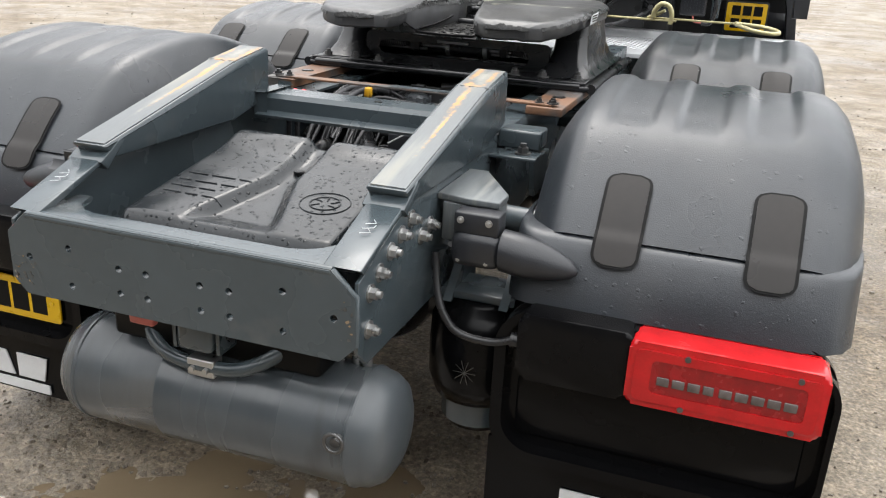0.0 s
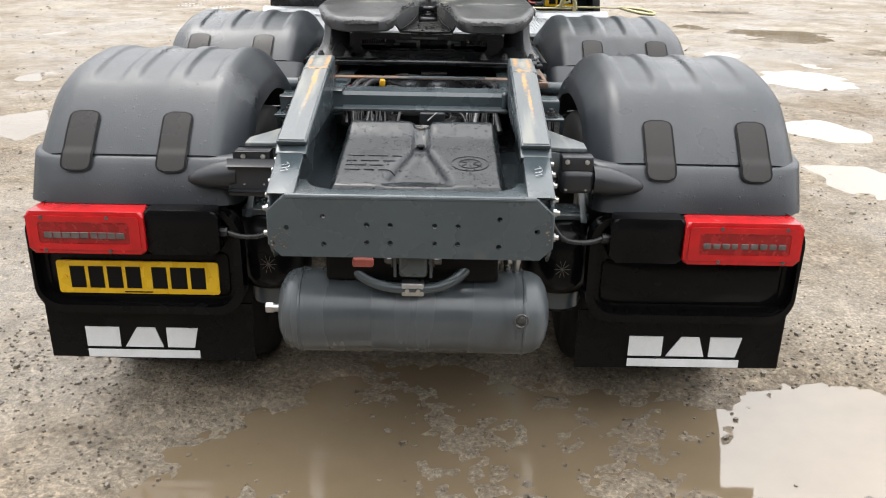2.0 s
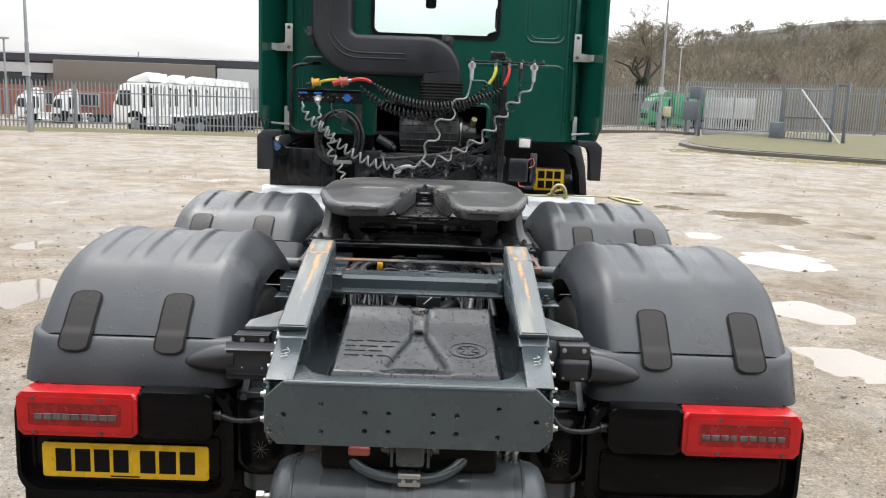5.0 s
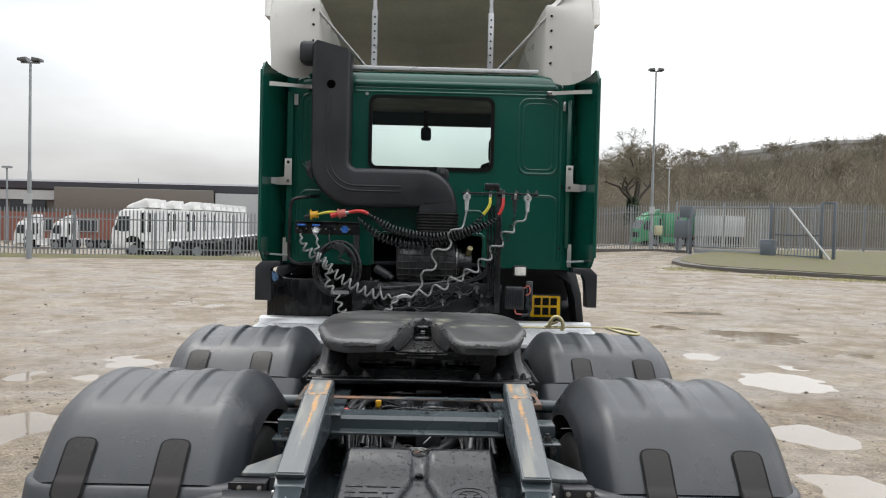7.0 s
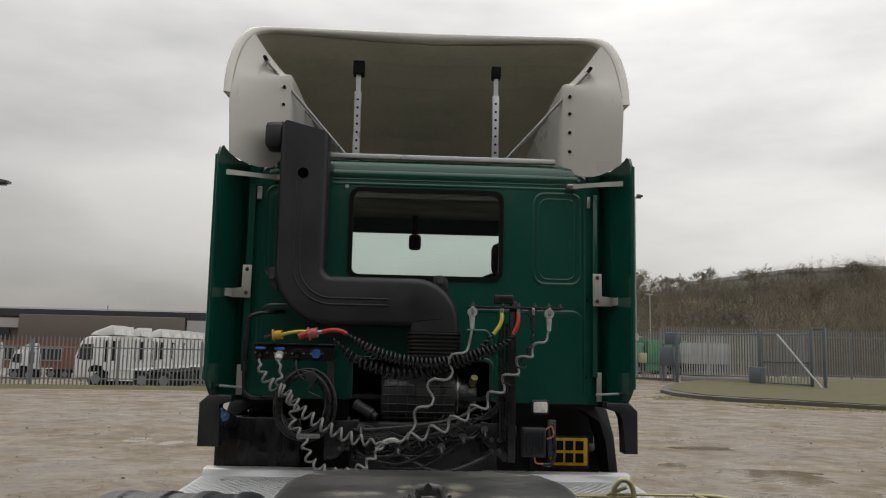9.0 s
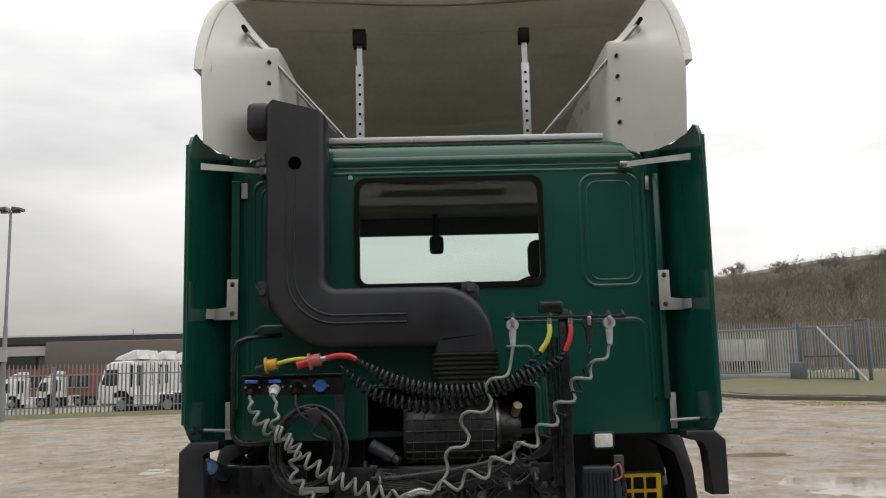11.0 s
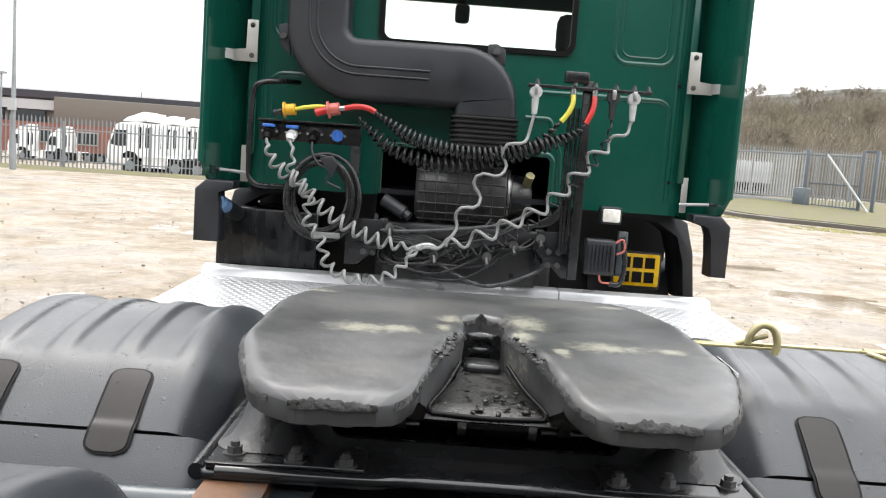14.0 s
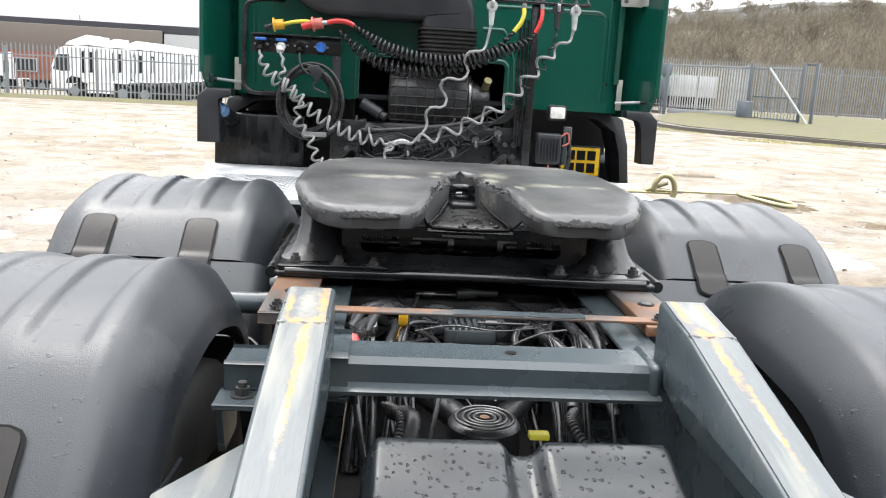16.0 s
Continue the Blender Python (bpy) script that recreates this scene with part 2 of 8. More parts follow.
M = {
    "filter": material("ribbed_grey_black_plastic", (0.056, 0.056, 0.058), 0.36, vary=0.25, scale=6),
    "crumb": material("dark_old_grease", (0.009, 0.0088, 0.0082), 0.30, spec=0.3, vary=0.7, scale=40, stain=(0.02, 0.02, 0.02), stain_at=(0.5, 0.6), stain_scale=60, bump=0.003, bump_scale=150),
    "ochre": material("yellow_rust_streak", (0.27, 0.155, 0.05), 0.5, vary=0.35, scale=25, stain=(0.13, 0.128, 0.118), stain_at=(0.42, 0.60), stain_scale=32),
    "guard": material("grained_black_plastic", (0.019, 0.022, 0.0262), 0.35, spec=0.46, vary=0.2, scale=3.0, bump=0.0010, bump_scale=420, stain=(0.046, 0.047, 0.049), stain_at=(0.52, 0.85), stain_scale=2.2, drops=85, drop_few=0.82, drop_high=0.12),
    "gloss_black": material("glossy_black_plastic", (0.0032, 0.0032, 0.0036), 0.22, spec=0.11, vary=0.2, scale=4, stain=(0.012, 0.011, 0.010), stain_at=(0.55, 0.9)),
    "black": material("black_plastic", (0.0165, 0.0178, 0.021), 0.42, spec=0.4, vary=0.25, scale=5, bump=0.0006, bump_scale=300),
    "rubber": material("black_rubber", (0.010, 0.010, 0.010), 0.6, spec=0.2, vary=0.3, scale=5, stain=(0.026, 0.023, 0.02), stain_at=(0.5, 0.85)),
    "strap": material("rubber_strap", (0.013, 0.0112, 0.0102), 0.34, spec=0.24, vary=0.2, scale=9),
    "frame": material("grey_chassis_paint", (0.038, 0.049, 0.055), 0.26, vary=0.14, scale=4, stain=(0.075, 0.077, 0.076), stain_at=(0.58, 0.8), stain_scale=7, bump=0.0004, bump_scale=90),
    "bare": material("scraped_grey_steel", (0.085, 0.094, 0.098), 0.46, 0.1, vary=0.3, scale=6, stain=(0.165, 0.165, 0.145), stain_at=(0.50, 0.68), stain_scale=3, stretch=(8, 0.8, 1)),
    "rust": material("rusty_steel", (0.135, 0.068, 0.036), 0.55, 0.1, vary=0.35, scale=9, stain=(0.060, 0.055, 0.052), stain_at=(0.50, 0.62), stain_scale=7, bump=0.0008, bump_scale=120),
    "steel": material("zinc_steel", (0.36, 0.36, 0.355), 0.33, 0.85, vary=0.15, scale=12),
    "plain_steel": material("dull_bright_steel", (0.40, 0.39, 0.365), 0.42, 0.35, vary=0.12, scale=14),
    "bolt": material("dark_bolt_steel", (0.10, 0.10, 0.10), 0.35, 0.8, vary=0.2, scale=30),
    "alu": material("bright_aluminium", (0.46, 0.47, 0.48), 0.36, 0.4, vary=0.08, scale=5),
    "grease": material("greased_cast_iron", (0.036, 0.0365, 0.038), 0.40, 0.1, vary=0.5, scale=4, bump=0.0016, bump_scale=40, rough_vary=0.1, stain=(0.062, 0.061, 0.056), stain_at=(0.5, 0.78), stain_scale=5),
    "cast": material("black_cast_iron", (0.012, 0.0124, 0.0135), 0.27, 0.2, vary=0.35, scale=8, bump=0.0018, bump_scale=60, rough_vary=0.14),
    "green": material("dark_green_cab_paint", (0.004, 0.059, 0.041), 0.2, vary=0.10, scale=2.0, coat=0.45, rough_vary=0.06, spec=0.35),
    "cream": material("cream_white_fibreglass", (0.45, 0.44, 0.41), 0.35, vary=0.05, scale=2, coat=0.2),
    # lighter than the outer shell, to make up for the shade inside
    "cream_in": material("rough_fibreglass_inside", (0.72, 0.68, 0.60), 0.7, vary=0.12, scale=3, bump=0.003, bump_scale=25),
    "red": material("red_lens", (0.34, 0.005, 0.007), 0.16, vary=0.2, scale=20, coat=0.1, spec=0.4),
    "red_in": material("dark_red_reflector", (0.20, 0.003, 0.005), 0.25, vary=0.3, scale=40),
    "lens": material("clear_lens", (0.085, 0.07, 0.066), 0.15, vary=0.35, scale=40),
    "yellow": material("yellow_plate", (0.56, 0.34, 0.004), 0.3, vary=0.05, scale=8),
    # for print, seals and trim, and for the painted dark of holes and gaps
    "ink": material("black_print_and_gaps", (0.005, 0.005, 0.005), 0.5, spec=0.1, vary=0.1),
    "white": material("white_lettering", (0.52, 0.53, 0.54), 0.45, vary=0.08, scale=15),
    "pull": material("yellow_passivated_steel", (0.34, 0.305, 0.165), 0.36, 0.4, vary=0.2, scale=10),
    "grey_coil": material("grey_cable_sheath", (0.20, 0.203, 0.20), 0.5, vary=0.15, scale=20),
    "cable": material("black_cable_sheath", (0.016, 0.016, 0.017), 0.27, spec=0.35, vary=0.2, scale=20),
    "hose_grey": material("dull_grey_hose", (0.032, 0.032, 0.034), 0.30, vary=0.3, scale=20),
    "hose_red": material("red_hose", (0.42, 0.022, 0.02), 0.35, vary=0.15, scale=20),
    "hose_pink": material("faded_red_cap", (0.40, 0.10, 0.08), 0.45, vary=0.15, scale=20),
    "hose_yellow": material("yellow_hose", (0.46, 0.42, 0.04), 0.35, vary=0.15, scale=20),
    "orange": material("amber_plastic", (0.50, 0.27, 0.013), 0.35, vary=0.1, scale=20),
    "blue": material("blue_cap", (0.03, 0.12, 0.42), 0.3, vary=0.1, scale=20),
    "galv": material("galvanised_steel", (0.20, 0.215, 0.225), 0.45, 0.3, vary=0.2, scale=1.5, random_tone=0.1),
    "galv_bright": material("pale_galvanised_steel", (0.34, 0.35, 0.345), 0.5, 0.2, vary=0.2, scale=1.5, random_tone=0.12),
    "gate_paint": material("blue_grey_gate_paint", (0.075, 0.090, 0.105), 0.45, vary=0.15, scale=2),
    "brick": material("red_brick_wall", (0.19, 0.065, 0.042), 0.8, vary=0.25, scale=3),
    "cladding": material("brown_grey_cladding", (0.098, 0.086, 0.072), 0.55, vary=0.08, scale=0.4),
    "fascia": material("dark_slate_cladding", (0.036, 0.040, 0.050), 0.5, vary=0.1, scale=0.4),
    "pale_clad": material("pale_cladding", (0.32, 0.33, 0.33), 0.5, vary=0.08, scale=0.3),
    "truck_white": material("white_truck_paint", (0.62, 0.62, 0.61), 0.3, vary=0.08, scale=1),
    "truck_green": material("bright_green_truck_paint", (0.03, 0.22, 0.09), 0.3, vary=0.1, scale=1),
    "dark_glass": material("dark_window", (0.02, 0.024, 0.028), 0.1, vary=0.1),
    "concrete": material("concrete_kerb", (0.080, 0.072, 0.062), 0.8, vary=0.25, scale=2, bump=0.004, bump_scale=30),
    "grass": material("winter_grass", (0.076, 0.072, 0.026), 0.9, vary=0.5, scale=3, stain=(0.085, 0.066, 0.042), stain_at=(0.5, 0.7), stain_scale=1.2, bump=0.03, bump_scale=20),
    "twig": material("bare_twigs", (0.155, 0.132, 0.098), 0.9, vary=0.5, scale=0.5, stain=(0.095, 0.093, 0.045), stain_at=(0.5, 0.8), stain_scale=0.25),
    "bark": material("dark_bark", (0.047, 0.039, 0.030), 0.9, vary=0.3, scale=2),
    "ivy": material("ivy_leaves", (0.022, 0.038, 0.014), 0.6, vary=0.3, scale=3),
    "interior": material("dark_cab_trim", (0.018, 0.017, 0.016), 0.7, vary=0.15, scale=4),
}

# ---- builders ----
def link_mesh(name, bm, mat, sharp=56):
    me = bpy.data.meshes.new(name)
    bmesh.ops.recalc_face_normals(bm, faces=bm.faces[:])
    for f in bm.faces:
        f.smooth = True
    bm.to_mesh(me)
    bm.free()
    me.set_sharp_from_angle(angle=radians(sharp))
    for one in (mat if isinstance(mat, (list, tuple)) else [mat]):
        me.materials.append(one)
    return me


def part(name, bm, mat, parent=None, label="", sharp=56, place=None):
    """Links a bmesh as one mesh object under a thing or a part."""
    ob = new(name, link_mesh(name, bm, mat, sharp))
    if place is not None:
        ob.matrix_world = place
    if parent is not None:
        ob.parent = parent
    if label:
        ob["label"] = label
    return ob


def thing(name, label, category, group="", kind="", at=(0, 0, 0)):
    ob = new(name)
    ob.location = at
    ob.empty_display_size = 0.1
    return tagged(ob, label, category, group, kind)


def box(bm, x0, x1, y0, y1, z0, z1, bevel=0.0, seg=2):
    r = bmesh.ops.create_cube(bm, size=1.0)
    vs = r["verts"]
    for v in vs:
        v.co = Vector((x0 + (v.co.x + 0.5) * (x1 - x0), y0 + (v.co.y + 0.5) * (y1 - y0), z0 + (v.co.z + 0.5) * (z1 - z0)))
    if bevel > 0:
        es = list({e for v in vs for e in v.link_edges})
        bmesh.ops.bevel(bm, geom=es, offset=bevel, segments=seg, affect="EDGES", profile=0.5)
    return bm


def rod(bm, a, b, r, seg=12, r2=None):
    a, b = Vector(a), Vector(b)
    d = b - a
    m = Matrix.Translation((a + b) / 2) @ d.to_track_quat("Z", "Y").to_matrix().to_4x4()
    bmesh.ops.create_cone(bm, cap_ends=True, segments=seg, radius1=r, radius2=r if r2 is None else r2, depth=d.length, matrix=m)
    return bm


def tube(bm, pts, r, seg=8, closed=False, taper=None):
    """Sweeps a circle along a line of points."""
    pts = [Vector(p) for p in pts]
    seg = max(seg, 7) if seg > 4 else seg
    n = len(pts)
    rings, up = [], None
    for i, p in enumerate(pts):
        d = (pts[(i + 1) % n] - pts[i - 1]) if closed else (pts[min(i + 1, n - 1)] - pts[max(i - 1, 0)])
        d.normalize()
        if up is None:
            up = d.orthogonal().normalized()
        up = (up - d * up.dot(d)).normalized()
        side = d.cross(up)
        rr = r if taper is None else r * taper(i / (n - 1))
        rings.append([bm.verts.new(p + rr * (math.cos(2 * math.pi * k / seg) * up + math.sin(2 * math.pi * k / seg) * side)) for k in range(seg)])
    for i in range(n if closed else n - 1):
        a, b = rings[i], rings[(i + 1) % n]
        for k in range(seg):
            bm.faces.new((a[k], a[(k + 1) % seg], b[(k + 1) % seg], b[k]))
    if not closed:
        bm.faces.new(rings[0][::-1]); bm.faces.new(rings[-1])
    return bm


def smooth_line(pts, n=8):
    """A Catmull-Rom line through the points."""
    p = [Vector(q) for q in pts]
    p = [2 * p[0] - p[1]] + p + [2 * p[-1] - p[-2]]
    out = []
    for i in range(1, len(p) - 2):
        for k in range(n):
            t = k / n
            out.append(0.5 * (2 * p[i] + (p[i + 1] - p[i - 1]) * t + (2 * p[i - 1] - 5 * p[i] + 4 * p[i + 1] - p[i + 2]) * t * t + (3 * p[i] - p[i - 1] - 3 * p[i + 1] + p[i + 2]) * t ** 3))
    out.append(p[-2])
    return out


def coil(line, turns, radius, steps=10, r0=None):
    """Points of a helix wound round a smooth line."""
    L = smooth_line(line, 12)
    acc = [0.0]
    for a, b in zip(L, L[1:]):
        acc.append(acc[-1] + (b - a).length)
    out, up = [], None
    total = int(turns * steps)
    j = 0
    for i in range(total + 1):
        s = acc[-1] * i / total
        while j < len(L) - 2 and acc[j + 1] < s:
            j += 1
        f = (s - acc[j]) / max(1e-9, acc[j + 1] - acc[j])
        p = L[j].lerp(L[j + 1], f)
        d = (L[j + 1] - L[j]).normalized()
        if up is None:
            up = d.orthogonal().normalized()
        up = (up - d * up.dot(d)).normalized()
        side = d.cross(up)
        a = 2 * math.pi * i / steps
        rr = radius * min(1, 6 * i / total, 6 * (total - i) / total)
        out.append(p + rr * (math.cos(a) * up + math.sin(a) * side))
    return out


def extrude_poly(bm, pts, axis, a, b, bevel=0.0):
    """A flat outline (two coordinates) drawn out along an axis from a to b."""
    def at(p, v):
        return {"x": (v, p[0], p[1]), "y": (p[0], v, p[1]), "z": (p[0], p[1], v)}[axis]
    va = [bm.verts.new(at(p, a)) for p in pts]
    vb = [bm.verts.new(at(p, b)) for p in pts]
    fs = [bm.faces.new(va), bm.faces.new(vb[::-1])]
    n = len(pts)
    fs += [bm.faces.new((va[i], vb[i], vb[(i + 1) % n], va[(i + 1) % n])) for i in range(n)]
    if bevel:
        es = list({e for f in fs[:2] for e in f.edges})
        bmesh.ops.bevel(bm, geom=es, offset=bevel, segments=2, affect="EDGES", profile=0.5)
    return bm


def round_rect(x0, x1, z0, z1, r, n=5):
    out = []
    for cx, cz, a in ((x1 - r, z1 - r, 0), (x0 + r, z1 - r, 90), (x0 + r, z0 + r, 180), (x1 - r, z0 + r, 270)):
        for k in range(n + 1):
            t = radians(a + 90 * k / n)
            out.append((cx + r * math.cos(t), cz + r * math.sin(t)))
    return out


def ring_plate(bm, outer, inner, axis, a, b):
    """A plate between two outlines of as many points, drawn out along an axis: a frame with a real opening."""
    def at(p, v):
        return {"x": (v, p[0], p[1]), "y": (p[0], v, p[1]), "z": (p[0], p[1], v)}[axis]
    n = len(outer)
    oa, ia = [bm.verts.new(at(p, a)) for p in outer], [bm.verts.new(at(p, a)) for p in inner]
    ob, ib = [bm.verts.new(at(p, b)) for p in outer], [bm.verts.new(at(p, b)) for p in inner]
    for i in range(n):
        j = (i + 1) % n
        bm.faces.new((oa[i], oa[j], ia[j], ia[i])); bm.faces.new((ob[j], ob[i], ib[i], ib[j]))
        bm.faces.new((oa[j], oa[i], ob[i], ob[j])); bm.faces.new((ia[i], ia[j], ib[j], ib[i]))
    return bm


def grid_surface(bm, rows, thick=0.0):
    """A skin through rows of points, with a second skin behind it where thick is given."""
    vs = [[bm.verts.new(p) for p in r] for r in rows]
    fs = []
    for a, b in zip(vs, vs[1:]):
        for i in range(len(a) - 1):
            fs.append(bm.faces.new((a[i], a[i + 1], b[i + 1], b[i])))
    if thick:
        bmesh.ops.recalc_face_normals(bm, faces=fs)
        bmesh.ops.solidify(bm, geom=fs, thickness=thick)
    return bm


# ---- ground and distance ----
def ground_height(x, y):
    far = min(1.0, max(0.0, (y - 26) / 18)) * min(1.0, max(0.0, (x - 4) / 10))
    far = far * far * (3 - 2 * far)
    left = min(1.0, max(0.0, (y - 34) / 7)) * min(1.0, max(0.0, (-3 - x) / 4))
    return 0.5 * far - 0.48 * left


PUDDLES = [(1.55, 0.22, 0.80, 0.52), (0.35, 0.15, 1.35, 0.75), (5.57, 15.27, 0.75, 0.5), (5.4, 11.65, 1.0, 1.2), (4.25, 7.5, 0.64, 0.92), (3.39, 4.89, 0.44, 0.58), (2.97, 3.48, 0.44, 0.62), (3.8, 9.4, 0.34, 0.44), (-3.43, 4.74, 0.52, 0.85), (-4.3, 6.9, 0.28, 0.42), (-5.05, 15.0, 0.34, 0.55), (-4.27, 14.5, 0.30, 0.5), (-3.6, 7.84, 0.44, 0.62), (-3.66, 6.97, 0.3, 0.44), (6.14, 9.86, 0.42, 0.56), (4.74, 8.53, 0.32, 0.38), (4.2, 12.5, 0.42, 0.6), (-5.67, 10.38, 0.24, 0.38)]


def pool(x, y):
    """How deep into a puddle a place lies: over 0 it is under water."""
    best = -1.0
    for px, py, rx, ry in PUDDLES:
        if abs(x - px) < 1.6 * rx and abs(y - py) < 1.6 * ry:
            best = max(best, 1 - math.hypot((x - px) / rx, (y - py) / ry))
    return best


def mud_height(x, y):
    p = Vector((x, y, 0))
    z = 0.016 * noise.noise(p * 0.9) + 0.011 * noise.noise(p * 3.1)
    if y < 1.1 and -2.7 < x < 2.9:
        z += 0.008 * noise.noise(p * 9.0) + 0.008 * noise.noise(p * 23.0)
    else:
        z = 0.8 * z + 0.006 * noise.noise(Vector((x * 4.1 + 0.37 * y, y * 4.7, 3.0)))
    k = pool(x, y) + 0.30 * noise.noise(p * 1.7) + 0.22 * noise.noise(p * 5.0)
    return ground_height(x, y) + z + 0.022 - 0.0285 * min(1, max(0, k * 2.2 + 0.1))


def steps(*spans):
    """Numbers from span to span, each span (start, end, step)."""
    out = []
    for a, b, d in spans:
        n = max(1, round((b - a) / d))
        out += [a + (b - a) * i / n for i in range(n)]
    return out + [spans[-1][1]]


def build_ground():
    def sheet(xs, ys, fine, hole=None):
        vs = [(x, y, mud_height(x, y) if fine else ground_height(x, y) + 0.018) for y in ys for x in xs]
        fs = []
        w = len(xs)
        for j in range(len(ys) - 1):
            for i in range(w - 1):
                if hole and hole[0] <= xs[i] and xs[i + 1] <= hole[1] and hole[2] <= ys[j] and ys[j + 1] <= hole[3]:
                    continue
                fs.append((j * w + i, j * w + i + 1, j * w + w + i + 1, j * w + w + i))
        return vs, fs
    near_x = steps((-7, -2.6, 0.06), (-2.6, 2.8, 0.022), (2.8, 9, 0.05))
    near_y = steps((-4, -0.7, 0.06), (-0.7, 1.0, 0.02), (1.0, 17, 0.05))
    far_x = [-900, -400, -150, -80, -40, -20, -12, -9] + steps((-7, 9, 0.5)) + [12, 16, 20, 25, 30, 40, 60, 90, 150, 400, 900]
    far_y = [-900, -300, -100, -40, -15] + steps((-4, 17, 0.5)) + [20, 24, 28, 32, 36, 40, 44, 50, 60, 80, 120, 400, 1500]
    va, fa = sheet(near_x, near_y, True)
    vb, fb = sheet(far_x, far_y, False, (-7 - 1e-6, 9 + 1e-6, -4 - 1e-6, 17 + 1e-6))
    off = len(va)
    me = bpy.data.meshes.new("ground")
    me.from_pydata(va + vb, [], fa + [tuple(i + off for i in f) for f in fb])
    for p in me.polygons:
        p.use_smooth = True
    me.materials.append(ground_material())
    tagged(new("ground", me), "wet muddy gravel yard with brown puddles", "ground", kind="structure")
    # standing water in the hollows
    bm = bmesh.new()
    grid_surface(bm, [[(x, y, 0.0) for x in (-7, 1, 9)] for y in (-4, 6, 17)])
    return bm


def ground_material():
    m = bpy.data.materials.new("wet_muddy_gravel")
    m.use_nodes = True
    n, l = m.node_tree.nodes, m.node_tree.links
    b = n["Principled BSDF"]
    co = n.new("ShaderNodeTexCoord")
    def noisy(sc, detail=6.0, rough=0.55):
        t = n.new("ShaderNodeTexNoise")
        t.inputs["Scale"].default_value, t.inputs["Detail"].default_value, t.inputs["Roughness"].default_value = sc, detail, rough
        l.new(co.outputs["Object"], t.inputs["Vector"])
        return t.outputs["Fac"]
    def ramp(fac, stops):
        r = n.new("ShaderNodeValToRGB")
        while len(r.color_ramp.elements) < len(stops):
            r.color_ramp.elements.new(0.5)
        for e, (p, c) in zip(r.color_ramp.elements, stops):
            e.position, e.color = p, (*c, 1)
        l.new(fac, r.inputs["Fac"])
        return r.outputs["Color"]
    def mix(fac, a, c, mode="MIX"):
        k = n.new("ShaderNodeMix")
        k.data_type, k.blend_type = "RGBA", mode
        if isinstance(fac, float):
            k.inputs[0].default_value = fac
        else:
            l.new(fac, k.inputs[0])
        l.new(a, k.inputs[6]); l.new(c, k.inputs[7])
        return k.outputs[2]
    def maths(op, a, c):
        k = n.new("ShaderNodeMath")
        k.operation = op
        for i, v in enumerate((a, c)):
            if isinstance(v, float):
                k.inputs[i].default_value = v
            else:
                l.new(v, k.inputs[i])
        return k.outputs[0]
    def span(v, a, c, d, e):
        k = n.new("ShaderNodeMapRange")
        for s, x in zip(("From Min", "From Max", "To Min", "To Max"), (a, c, d, e)):
            k.inputs[s].default_value = x
        l.new(v, k.inputs["Value"])
        return k.outputs["Result"]
    def cells(sc, feature="F1"):
        t = n.new("ShaderNodeTexVoronoi")
        t.feature = feature
        t.inputs["Scale"].default_value = sc
        l.new(co.outputs["Object"], t.inputs["Vector"])
        return t
    mud = ramp(noisy(0.6), [(0.3, GROUND_TONES[0]), (0.5, GROUND_TONES[1]), (0.7, GROUND_TONES[2])])
    patch = ramp(noisy(2.6), [(0.35, (0.84, 0.83, 0.82)), (0.65, (1.1, 1.1, 1.1))])
    clump = ramp(noisy(9.0, 4.0, 0.6), [(0.36, (0.84, 0.83, 0.82)), (0.5, (1.0, 1.0, 1.0)), (0.64, (1.17, 1.17, 1.16))])
    grit = ramp(noisy(60, 3.0, 0.75), [(0.3, (0.42, 0.41, 0.40)), (0.52, (1.0, 1.0, 1.0)), (0.72, (2.1, 2.07, 2.04))])
    stone = cells(48)
    stone_tone = n.new("ShaderNodeSeparateColor")
    l.new(stone.outputs["Color"], stone_tone.inputs[0])
    pebble = ramp(stone_tone.outputs[0], [(0.0, (0.45, 0.43, 0.42)), (0.55, (0.95, 0.94, 0.93)), (1.0, (1.9, 1.88, 1.85))])
    # gravel shows where the mud has been washed away
    bare = span(noisy(1.7, 6.0, 0.62), 0.46, 0.64, 0.05, 0.65)
    tone = mix(bare, grit, pebble)
    colour = mix(1.0, mix(1.0, mud, tone, "MULTIPLY"), mix(1.0, patch, clump, "MULTIPLY"), "MULTIPLY")
    soaked = span(noisy(0.33, 9.0, 0.66), 0.49, 0.60, 0.0, 1.0)
    wet = maths("SUBTRACT", span(noisy(1.1, 8.0, 0.65), 0.40, 0.60, 0.72, 0.40), maths("MULTIPLY", soaked, 0.26))
    glint = span(noisy(90, 2.0, 0.6), 0.35, 0.65, -0.10, 0.16)
    l.new(mix(1.0, colour, ramp(soaked, [(0.0, (1.06, 1.06, 1.06)), (1.0, (0.86, 0.84, 0.82))]), "MULTIPLY"), b.inputs["Base Color"])
    l.new(maths("ADD", wet, glint), b.inputs["Roughness"])
    l.new(maths("ADD", span(noisy(1.1, 8.0, 0.65), 0.42, 0.64, 0.12, 0.30), maths("MULTIPLY", soaked, 0.28)), b.inputs["Specular IOR Level"])
    bp = n.new("ShaderNodeBump")
    bp.inputs["Strength"].default_value, bp.inputs["Distance"].default_value = 0.7, 0.010
    dome = span(stone.outputs["Distance"], 0.0, 0.6, 1.0, 0.0)
    l.new(maths("ADD", maths("MULTIPLY", dome, bare), maths("MULTIPLY", noisy(42, 8.0, 0.7), 1.2)), bp.inputs["Height"])
    bp2 = n.new("ShaderNodeBump")
